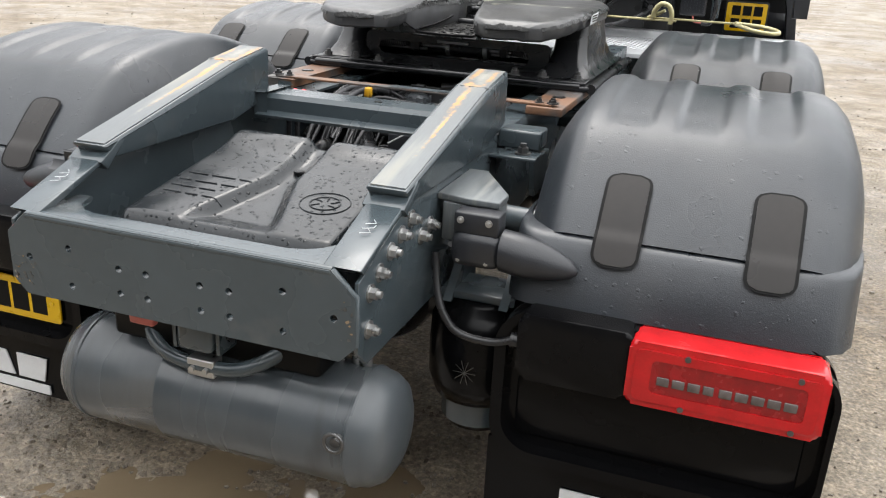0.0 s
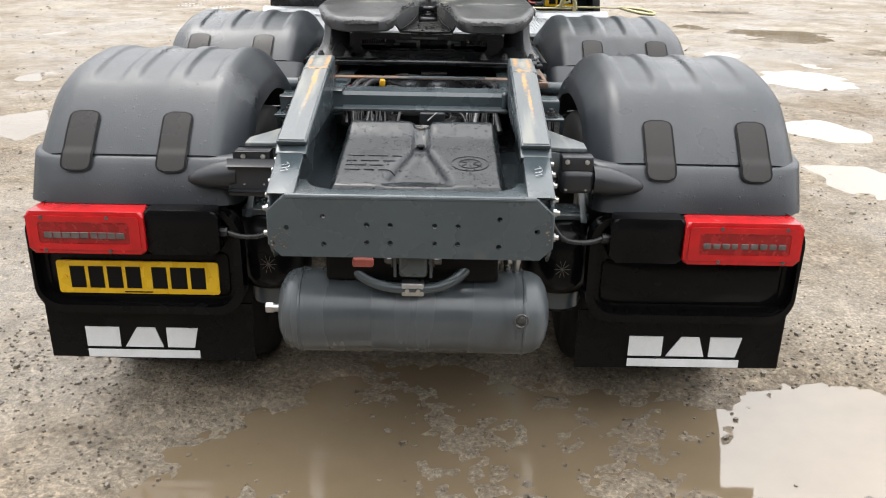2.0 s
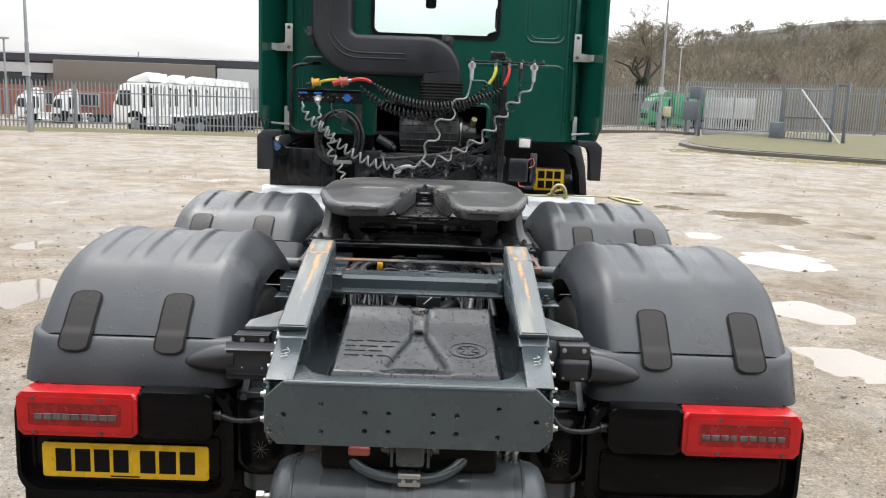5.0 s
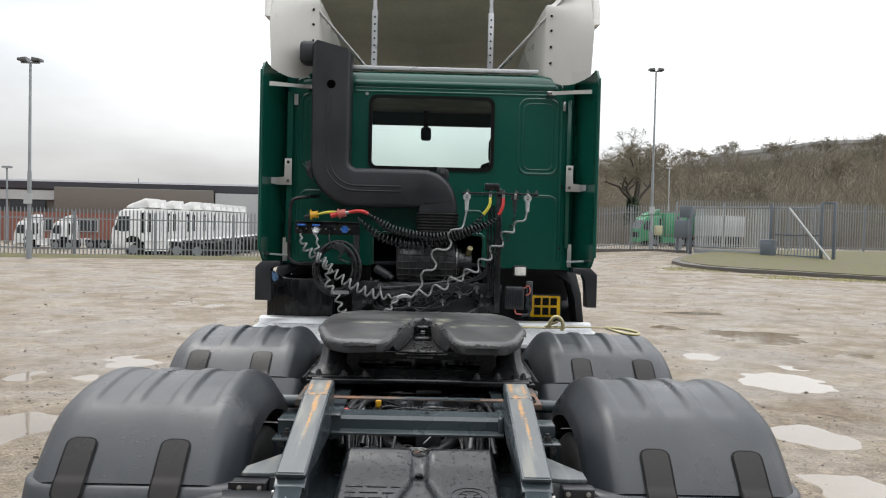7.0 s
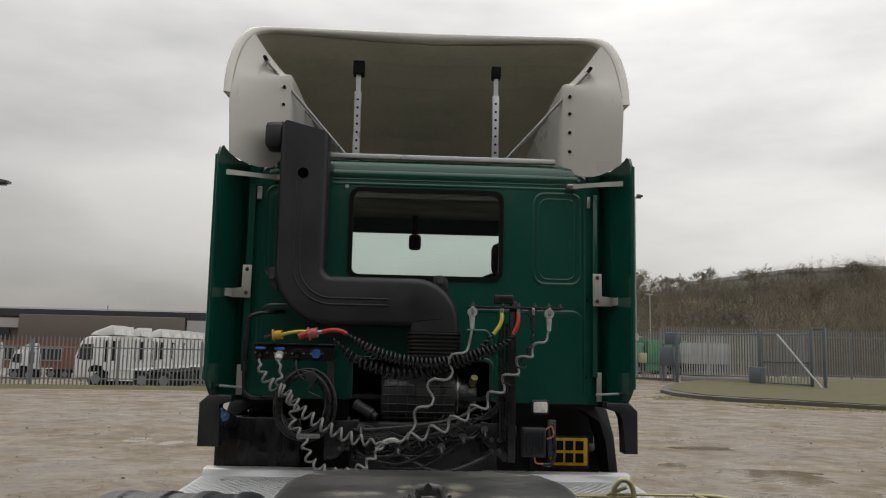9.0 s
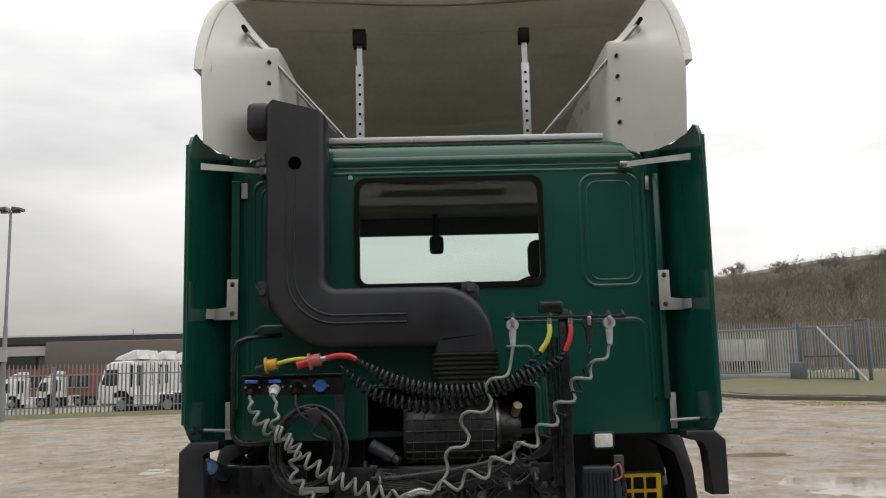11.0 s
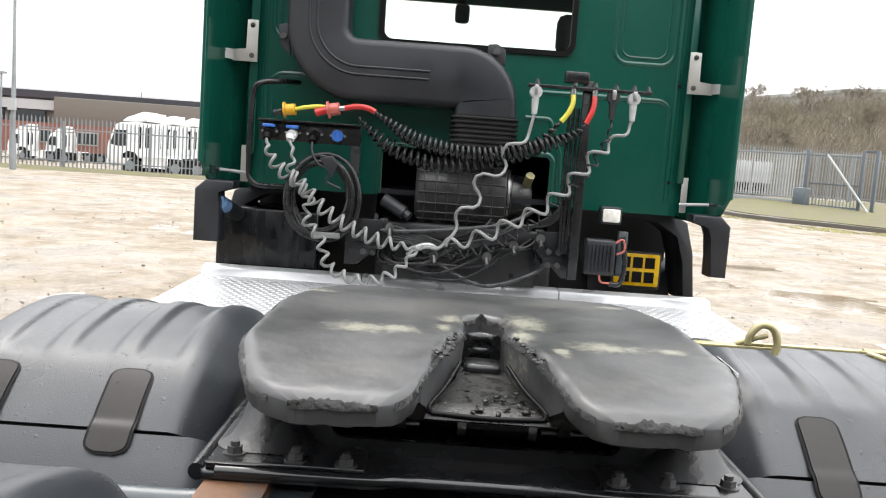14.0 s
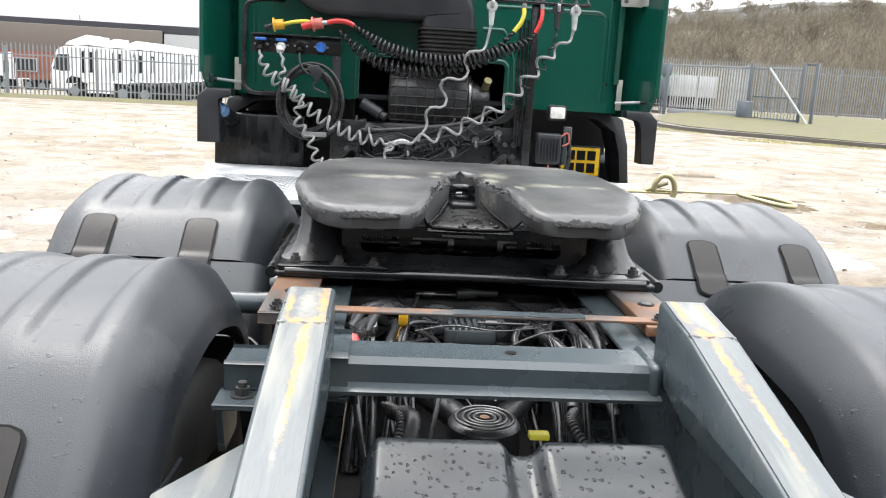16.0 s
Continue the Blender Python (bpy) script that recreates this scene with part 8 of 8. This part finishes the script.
tube(bm, [(8.4, 45.4, 0.36), (10.5, 45.1, 0.42), (12.6, 44.2, 0.50), (13.7, 42.6, 0.50)], 0.14, 4)
tagged(part("kerb_far", bm, M["concrete"], None), "weathered concrete kerb along the fence", "kerb", kind="structure")

# left gate leaf, sheeted
leaf = thing("sheeted_gate_leaf", "grey sheet-metal gate leaf by the fence", "gate")
bm = bmesh.new()
box(bm, -23.0, -18.4, 31.0, 31.07, 0.1, 2.1)
part("sheet", bm, M["galv"], leaf)
bm = bmesh.new()
box(bm, -18.55, -18.4, 30.95, 31.1, 0.0, 2.2)
part("leaf_post", bm, M["gate_paint"], leaf)


def lamp_post(x, y, h, label):
    g = ground_height(x, y)
    lp = thing("lamp_post", label, "lamp post", group="lamp posts")
    bm = bmesh.new()
    rod(bm, (x, y, g - 0.1), (x, y, g + h * 0.45), 0.085, 14, 0.075)
    rod(bm, (x, y, g + h * 0.45), (x, y, g + h), 0.06, 12, 0.045)
    rod(bm, (x, y, g - 0.05), (x, y, g + 1.1), 0.11, 14)
    part("column", bm, M["galv"], lp)
    bm = bmesh.new()
    box(bm, x - 0.35, x + 0.35, y - 0.04, y + 0.04, g + h, g + h + 0.06)
    part("cross_arm", bm, M["galv"], lp)
    for s in SIDES:
        bm = bmesh.new()
        extrude_poly(bm, [(x + s * 0.08, g + h + 0.06), (x + s * 0.42, g + h + 0.08), (x + s * 0.42, g + h + 0.17), (x + s * 0.12, g + h + 0.22)], "y", y - 0.2, y + 0.2, 0.01)
        part("flood_light", bm, M["bolt"], lp)
    bm = bmesh.new()
    box(bm, x - 0.14, x + 0.14, y - 0.16, y - 0.06, g + 2.1, g + 2.5)
    part("sign_plate", bm, M["pale_clad"], lp)
    return lp


lamp_post(-15.3, 29.8, 7.4, "tall grey lamp post with twin floodlights by the fence")
lamp_post(12.45, 45.2, 10.1, "tall grey lamp post with twin floodlights by the gate")
thin = thing("thin_lamp_post", "thin pale lamp post behind the fence", "lamp post")
bm = bmesh.new()
rod(bm, (17.6, 60, 0.3), (17.55, 60, 6.2), 0.04, 8)
box(bm, 17.35, 17.75, 59.9, 60.1, 6.2, 6.3)
part("column", bm, M["pale_clad"], thin)
thin = thing("thin_lamp_post", "thin grey lamp post beside the building", "lamp post")
bm = bmesh.new()
rod(bm, (-27.4, 52, -0.3), (-27.4, 52, 4.6), 0.06, 8)
box(bm, -27.65, -27.15, 51.8, 52.2, 4.6, 4.72)
part("column", bm, M["galv"], thin)

# small cabinet and barrier box at the gate
cab_box = thing("meter_cabinet", "cream meter cabinet on a post by the fence", "cabinet")
bm = bmesh.new()
box(bm, 12.7, 13.1, 45.2, 45.5, 1.35, 1.9, 0.02)
part("case", bm, material("cream_cabinet", (0.35, 0.33, 0.22), 0.5), cab_box)
bm = bmesh.new()
box(bm, 12.86, 12.94, 45.3, 45.4, 0.2, 1.35)
part("stand", bm, M["galv"], cab_box)

# ---- kerbed grass island ----
ISLAND = [(11.3, 36.6), (10.8, 35.2), (10.8, 33.4), (11.3, 31.8), (12.3, 30.6), (14.0, 29.5), (16.6, 27.8), (21, 25.6), (28, 23.6), (38, 22), (48, 21.5), (48, 45.2), (34, 45.2), (26, 45.2), (19.5, 45.0), (16.4, 42.6), (14.4, 40.4), (12.4, 38.4)]
def island(bm, scale, lift, drop):
    c = Vector((27.0, 36.5, 0))
    P = []
    for (x0, y0), (x1, y1) in zip(ISLAND, ISLAND[1:] + ISLAND[:1]):
        for k in range(6):
            P.append(Vector((x0 + (x1 - x0) * k / 6, y0 + (y1 - y0) * k / 6, 0)))
    rings = []
    for f in (1.0, 0.98, 0.9, 0.75, 0.5, 0.25, 0.02):
        ring = []
        for p in P:
            q = c + (p - c) * f * scale
            jit = 0.03 * noise.noise(q * 1.3) if f < 0.99 else 0
            ring.append((q.x, q.y, ground_height(q.x, q.y) + lift + jit))
        rings.append(ring + ring[:1])
    low = [(x, y, z - drop) for x, y, z in rings[0]]
    grid_surface(bm, [low] + rings)
bm = bmesh.new()
island(bm, 1.0, 0.17, 0.35)
tagged(part("kerb", bm, M["concrete"], None), "weathered concrete kerb round the grass island", "kerb", kind="structure")
bm = bmesh.new()
island(bm, 0.975, 0.20, 0.05)
tagged(part("grass_island", bm, M["grass"], None), "thin muddy winter grass inside the kerb", "grass", kind="structure")
# moss creeping out over the mud before the kerb
random.seed(33)
vs, fs = [], []
edge = ISLAND[1:11]
for _ in range(9000):
    k = random.choices(range(len(edge) - 1), [math.dist(a, b) for a, b in zip(edge, edge[1:])])[0]
    (x0, y0), (x1, y1) = edge[k], edge[k + 1]
    f = random.random()
    x, y = x0 + (x1 - x0) * f, y0 + (y1 - y0) * f
    out = Vector((y0 - y1, x1 - x0, 0)).normalized()
    if out.y > 0:
        out.negate()
    off = 0.02 + abs(random.gauss(0, 1.3))
    p = Vector((x, y, 0)) + out * off + Vector((random.uniform(-0.4, 0.4), 0, 0))
    if noise.noise(Vector((p.x * 0.45, p.y * 0.45, 7))) < 0.32 * off - 0.35:
        continue
    r = random.uniform(0.03, 0.11)
    z, i, a0 = ground_height(p.x, p.y) + 0.018, len(vs), random.uniform(0, 6.28)
    for h, g in ((-0.01, 1.0), (random.uniform(0.008, 0.03), 0.6)):
        vs += [(p.x + g * r * math.cos(a0 + 1.257 * q) * random.uniform(0.7, 1.3), p.y + g * r * math.sin(a0 + 1.257 * q) * random.uniform(0.7, 1.3), z + h) for q in range(5)]
    fs += [(i + q, i + (q + 1) % 5, i + 5 + (q + 1) % 5, i + 5 + q) for q in range(5)] + [tuple(i + 5 + q for q in range(5))]
me = bpy.data.meshes.new("moss_clumps")
me.from_pydata(vs, [], fs)
me.materials.append(material("yellow_green_moss", (0.150, 0.140, 0.050), 0.9, vary=0.4, scale=2, stain=(0.15, 0.125, 0.09), stain_at=(0.5, 0.65), stain_scale=0.8))
tagged(new("moss_clumps", me), "thin yellow-green moss on the mud before the kerb", "moss", kind="stuff")
bm = bmesh.new()
rows = []
for i in range(25):
    x = -30 + 1.0 * i
    y = 30.6 + 0.205 * (x + 21.0)
    rows.append([(x, y - 1.1, ground_height(x, y) + 0.004), (x, y - 0.6, ground_height(x, y) + 0.10), (x, y + 0.5, ground_height(x, y) + 0.12), (x, y + 1.2, 0.02)])
grid_surface(bm, rows)
tagged(part("grass_verge", bm, M["grass"], None), "narrow muddy grass verge along the fence", "grass", kind="structure")

# ---- warehouse behind the left fence ----
def building():
    b = thing("warehouse", "long low warehouse with brown cladding and slate fascia", "warehouse")
    bm = bmesh.new()
    box(bm, -75, 4, 70, 100, -0.5, 3.85)
    part("wall", bm, M["cladding"], b)
    bm = bmesh.new()
    extrude_poly(bm, [(69.6, 3.85), (69.5, 4.45), (85, 5.2), (100.4, 4.45), (100.4, 3.85)], "x", -76, 4.6)
    part("roof", bm, M["fascia"], b, "dark slate-grey roof edge")
    bm = bmesh.new()
    box(bm, -32.2, -18.7, 69.3, 70, 0.2, 4.02, 0.05)
    part("brown_bay", bm, M["cladding"], b)
    bm = bmesh.new()
    box(bm, -18.6, 4.2, 69.6, 70, 0.2, 3.8)
    part("pale_bay", bm, M["pale_clad"], b)
    bm = bmesh.new()
    box(bm, -74, -32.3, 69.7, 70, 2.9, 3.7)
    part("pale_band", bm, M["pale_clad"], b)
    for i in range(12):
        bm = bmesh.new()
        box(bm, -73.5 + 3.4 * i, -70.5 + 3.4 * i, 69.72, 69.9, 1.5, 2.8)
        part("dark_window", bm, M["dark_glass"], b)
    for x in (-44, -26, -12):
        bm = bmesh.new()
        rod(bm, (x, 72, 4.4), (x, 72, 5.0), 0.05, 8)
        part("roof_vent", bm, M["galv"], b)
    return b


building()
brick = thing("brick_office", "low red brick office with white windows", "office")
bm = bmesh.new()
box(bm, -48, -19.0, 64, 69, -0.5, 1.85)
part("wall", bm, M["brick"], brick)
for x in (-31.5, -28.0, -24.2, -21.4, -36, -40):
    bm = bmesh.new()
    box(bm, x, x + 1.7, 63.9, 64.05, 0.35, 1.35)
    w = part("window", bm, M["pale_clad"], brick)
    for k in range(3):
        bm = bmesh.new()
        box(bm, x + 0.08 + 0.54 * k, x + 0.54 + 0.54 * k, 63.86, 63.91, 0.43, 1.27)
        part("pane", bm, M["dark_glass"], w)


# ---- parked trucks ----
def parked_truck(mat, label, h=3.15):
    """A cab-over tractor; its front looks along -x, and it stands on z=0."""
    t = thing("parked_truck", label, "truck", group="parked trucks")
    k = h / 3.6
    def S(pts):
        return [(a * k, b * k) for a, b in pts]
    bm = bmesh.new()
    extrude_poly(bm, S([(0.02, 0.55), (0.0, 1.35), (0.08, 1.72), (0.36, 2.55), (0.52, 2.80), (0.85, 2.93), (2.1, 2.98), (2.1, 0.95), (1.4, 0.95), (1.15, 0.55)]), "y", -1.2 * k, 1.2 * k, 0.07 * k)
    part("cab", bm, mat, t)
    bm = bmesh.new()
    extrude_poly(bm, S([(0.70, 3.02), (0.95, 3.22), (1.95, 3.60), (2.12, 3.60), (2.2, 3.06), (1.4, 2.99)]), "y", -0.82 * k, 0.82 * k, 0.06 * k)
    part("roof_fairing", bm, mat, t)
    bm = bmesh.new()
    extrude_poly(bm, S([(0.055, 1.72), (0.335, 2.55), (0.36, 2.55), (0.10, 1.72)]), "y", -1.08 * k, 1.08 * k)
    part("windscreen", bm, M["dark_glass"], t)
    for s in SIDES:
        bm = bmesh.new()
        extrude_poly(bm, S([(0.20, 1.66), (0.48, 2.48), (1.18, 2.5), (1.18, 1.60), (0.7, 1.56)]), "y", s * 1.195 * k, s * 1.212 * k)
        part("side_window", bm, M["dark_glass"], t)
        # black strip for the vents, widened to paint the dark gap between cabs
        bm = bmesh.new()
        extrude_poly(bm, S([(1.90, 1.5), (1.90, 2.70), (2.09, 2.75), (2.09, 1.5)]), "y", s * 1.195 * k, s * 1.21 * k)
        part("side_vent", bm, M["ink"], t)
        bm = bmesh.new()
        extrude_poly(bm, S([(0.95, 0.9), (1.0, 1.15), (1.3, 1.32), (1.75, 1.25), (1.95, 0.95)]), "y", s * 1.19 * k, s * 1.215 * k)
        part("wheel_arch", bm, M["ink"], t)
        for wx in (1.42, 4.2, 5.5):
            bm = bmesh.new()
            rod(bm, (wx * k, s * 0.85 * k, 0.5 * k), (wx * k, s * 1.17 * k, 0.5 * k), 0.5 * k, 20)
            w = part("wheel", bm, M["rubber"], t)
            bm = bmesh.new()
            rod(bm, (wx * k, s * 1.165 * k, 0.5 * k), (wx * k, s * 1.185 * k, 0.5 * k), 0.28 * k, 16)
            part("rim", bm, M["galv"], w)
        bm = bmesh.new()
        box(bm, 2.2 * k, 3.5 * k, s * 0.75 * k, s * 1.18 * k, 0.45 * k, 1.05 * k, 0.05 * k)
        part("side_tank", bm, mat, t)
        bm = bmesh.new()
        extrude_poly(bm, S([(2.16, 1.1), (2.24, 1.1), (2.24, 2.5), (2.16, 2.6)]), "y", s * 1.15 * k, s * 1.2 * k)
        part("side_fairing", bm, mat, t)
    bm = bmesh.new()
    box(bm, -0.04 * k, 0.2 * k, -1.2 * k, 1.2 * k, 0.4 * k, 0.8 * k, 0.04 * k)
    part("bumper", bm, mat, t)
    bm = bmesh.new()
    box(bm, 2.09 * k, 2.13 * k, -0.75 * k, -0.35 * k, 1.55 * k, 2.7 * k)
    part("rear_stack", bm, M["ink"], t)
    bm = bmesh.new()
    box(bm, -0.02 * k, 0.02, -0.9 * k, 0.9 * k, 0.9 * k, 1.4 * k)
    part("grille", bm, M["ink"], t)
    bm = bmesh.new()
    box(bm, 1.2 * k, 6.2 * k, -0.42 * k, 0.42 * k, 0.75 * k, 1.0 * k)
    part("chassis", bm, M["ink"], t)
    return t


one = parked_truck(M["truck_white"], "white tractor truck parked in a row behind the fence")
first = Matrix.Translation((-16.9, 43.5, -0.48)) @ Matrix.Rotation(radians(-8), 4, "Z")
one.matrix_world = first
for i, dx in enumerate((-0.4, -0.1, 0.35, 0.4, 0.4, 0.2, 0.1, 0.0, 0.0), 1):
    copy_thing(one, Matrix.Translation((-16.9 + dx, 43.5 + 2.35 * i, -0.48)) @ Matrix.Rotation(radians(-8), 4, "Z"))
for i in range(2):
    small = parked_truck(M["truck_white"], "small white tractor truck parked by the office", 2.15)
    small.matrix_world = Matrix.Translation((-25.9 + 1.5 * i, 50.5 + 1.6 * i, -0.48)) @ Matrix.Rotation(radians(4), 4, "Z")
green_truck = parked_truck(M["truck_green"], "bright green lorry parked behind the fence", 2.6)
green_truck.matrix_world = Matrix.Translation((14.2, 56.0, 0.45)) @ Matrix.Rotation(radians(8), 4, "Z")
gcargo = part("cargo_side", box(bmesh.new(), 1.8, 4.6, -0.9, 0.9, 0.85, 2.35, 0.03), M["truck_green"], green_truck, place=green_truck.matrix_world.copy())
gcargo.matrix_parent_inverse = Matrix.Identity(4)
gcargo.matrix_basis = Matrix.Identity(4)

# ---- bank of bare shrubs and trees behind the gate ----
def bank_height(x, y):
    f = min(1, max(0, (y - 58) / 26))
    f = f * f * (3 - 2 * f)
    return 0.3 + (7.0 + 0.11 * max(0, x - 25) + 0.5 * noise.noise(Vector((x * 0.12, 3, 0)))) * f


bm = bmesh.new()
grid_surface(bm, [[(x, y, bank_height(x, y) - 0.2) for x in range(6, 160, 4)] for y in (57, 60, 63, 66, 70, 74, 78, 82, 86, 100, 160)])
M["bank"] = material("leaf_litter_bank", (0.112, 0.094, 0.066), 0.95, vary=0.35, scale=0.5, stain=(0.062, 0.060, 0.032), stain_at=(0.5, 0.75), stain_scale=0.3)
tagged(part("bank", bm, M["bank"], None), "brown winter embankment under bare shrubs", "bank", kind="structure")

random.seed(11)
verts, faces = [], []
def twig(p, d, length, w):
    i = len(verts)
    side = d.cross(Vector((0.2, 1, 0.1))).normalized() * w
    q = p + d * length
    verts.extend([p - side, p + side, q])
    faces.append((i, i + 1, i + 2))
for _ in range(21000):
    y = random.uniform(58.5, 85)
    x = random.uniform(9, 50 + (y - 58) * 1.1)
    base = Vector((x, y, bank_height(x, y) - 0.2))
    hgt = random.uniform(0.6, 2.3) * (1.0 + 0.03 * max(0, x - 30) + 0.6 * noise.noise(Vector((x * 0.22, y * 0.22, 0))))
    d = Vector((random.gauss(0, 0.5), random.gauss(0, 0.3), 1)).normalized()
    twig(base, d, hgt, 0.013)
    for _ in range(9):
        e = (d * 0.5 + Vector((random.gauss(0, 0.9), random.gauss(0, 0.5), random.uniform(-0.15, 0.7)))).normalized()
        twig(base + d * hgt * random.uniform(0.2, 1.0), e, random.uniform(0.25, 0.9), 0.0075)
me = bpy.data.meshes.new("shrub_thicket")
me.from_pydata(verts, [], faces)
me.materials.append(M["twig"])
tagged(new("shrub_thicket", me), "dense brown leafless shrubs covering the bank", "shrubs", kind="stuff")


def bare_tree(x, y, h, seed, spread=1.0, ivy=False, levels=6):
    rnd = random.Random(seed)
    t = thing("bare_tree", "leafless tree with fine twigs" + (" and ivy on its trunk" if ivy else " on the bank"), "tree", group="bare trees")
    z0 = bank_height(x, y) - (0.3 if ivy else 0.3 + 0.12 * h)
    trunk, crown = bmesh.new(), ([], [])
    def limb(p, d, length, r, level):
        q = p + d * length
        if level <= 2:
            mid = p.lerp(q, 0.5) + Vector((rnd.gauss(0, 0.05), rnd.gauss(0, 0.05), 0)) * length
            tube(trunk, [p, mid, q], r, 6, taper=lambda f: 1 - 0.35 * f)
        else:
            i = len(crown[0])
            side = d.cross(Vector((0.1, 1, 0.05))).normalized() * max(r * 0.7, 0.008)
            crown[0].extend([p - side, p + side, q + side * 0.4, q - side * 0.4])
            crown[1].append((i, i + 1, i + 2, i + 3))
        if level >= levels:
            return
        for _ in range(rnd.choice((3, 3, 4)) if level else 5):
            f = rnd.uniform(0.45, 1.0) if level else rnd.uniform(0.7, 1.0)
            e = (d * 0.75 + Vector((rnd.gauss(0, 0.6) * spread, rnd.gauss(0, 0.45), rnd.uniform(-0.12, 0.45)))).normalized()
            limb(p.lerp(q, f), e, length * rnd.uniform(0.58, 0.78), r * 0.55, level + 1)
    limb(Vector((x, y, z0)), Vector((0.03, 0, 1)), h * 0.33, h * (0.028 if ivy else 0.012), 0)
    part("trunk", trunk, M["bark" if ivy else "twig"], t)
    me = bpy.data.meshes.new("crown")
    me.from_pydata([tuple(v) for v in crown[0]], [], crown[1])
    me.materials.append(M["twig"])
    ob = new("crown", me)
    ob.parent = t
    if ivy:
        vs, fs = [], []
        for _ in range(1600):
            a, zz = rnd.uniform(0, 6.28), rnd.uniform(0, h * 0.36)
            rr = rnd.uniform(0.2, 0.75) * (1.1 - 0.5 * zz / (h * 0.36))
            c = Vector((x + rr * math.cos(a), y + rr * math.sin(a), z0 + zz))
            u = Vector((rnd.gauss(0, 1), rnd.gauss(0, 1), rnd.gauss(0, 1))).normalized() * 0.11
            v = u.orthogonal().normalized() * 0.10
            i = len(vs)
            vs.extend([c - u, c + v, c + u, c - v])
            fs.append((i, i + 1, i + 2, i + 3))
        me = bpy.data.meshes.new("ivy")
        me.from_pydata([tuple(v) for v in vs], [], fs)
        me.materials.append(M["ivy"])
        o2 = new("ivy", me)
        o2.parent = t
    return t


bare_tree(15.6, 63.0, 9.6, 4, 1.45, True, 7)
for x, y, h, sd in ((22.5, 79, 5.6, 5), (26, 82, 4.4, 6), (19.0, 76, 6.2, 13), (40, 83, 4.2, 9), (46, 83, 4.6, 10), (51, 83, 5.0, 12), (30, 83, 4.6, 21), (34, 80, 5.0, 22), (43, 79, 5.6, 23), (56, 84, 5.6, 24), (61, 84, 6.0, 25), (37, 74, 4.6, 26), (28, 70, 4.4, 27), (48, 74, 5.2, 28)):
    bare_tree(x, y, h, sd, 0.95, False, 6)

hall = thing("distant_hall", "long pale grey hall roof beyond the trees", "hall")
bm = bmesh.new()
extrude_poly(bm, [(43, 2), (43, 13.0), (47, 13.7), (60, 15.7), (120, 19.0), (120, 2)], "y", 128, 170)
part("hall_body", bm, M["pale_clad"], hall)
bm = bmesh.new()
extrude_poly(bm, [(42.5, 12.9), (47, 13.4), (60, 15.4), (120, 18.7), (120, 19.2), (60, 15.9), (47, 13.9), (42.5, 13.3)], "y", 127.5, 128.2)
part("roof_edge", bm, M["pale_clad"], hall)
lorry_trailer = thing("white_trailer", "white box trailer standing behind the gate", "trailer")
bm = bmesh.new()
box(bm, 18.2, 20.7, 53.0, 56.0, 1.3, 2.66, 0.03)
part("box_body", bm, M["pale_clad"], lorry_trailer)
bm = bmesh.new()
box(bm, 18.4, 20.5, 53.3, 55.7, 0.4, 1.3)
part("running_gear", bm, M["ink"], lorry_trailer)

# ---- sales hall behind the camera, mirrored in the cab's window ----
shed = thing("sales_hall", "grey clad hall with a pale sign over dark doors", "hall")
M["shed"] = material("grey_profiled_cladding", (0.045, 0.048, 0.052), 0.5, vary=0.1, scale=0.5)
bm = bmesh.new()
box(bm, -30, 42, -34, -16, -0.2, 8.8)
part("wall", bm, M["shed"], shed)
for i in range(90):
    bm = bmesh.new()
    box(bm, -29.8 + 0.8 * i, -29.6 + 0.8 * i, -16, -15.96, 5.9, 8.8)
    part("cladding_rib", bm, M["shed"], shed)
bm = bmesh.new()
box(bm, -30.3, 42.3, -34.3, -15.7, 8.8, 9.1)
part("roof", bm, M["fascia"], shed)
for i in range(7):
    bm = bmesh.new()
    box(bm, -27 + 10 * i, -20 + 10 * i, -16, -15.95, -0.1, 5.4, 0.02)
    part("dark_door", bm, M["dark_glass"], shed)
bm = bmesh.new()
box(bm, -2.4, 3.0, -15.9, -15.8, 6.3, 7.6, 0.02)
sign = part("sign_board", bm, M["white"], shed, "pale sign board with dark bars")
for x0, x1, z0, z1 in ((-1.6, 2.0, 6.55, 6.75), (-0.9, 0.3, 6.9, 7.3), (0.45, 1.4, 6.95, 7.25)):
    bm = bmesh.new()
    box(bm, x0, x1, -15.8, -15.79, z0, z1)
    part("sign_bar", bm, M["ink"], sign)
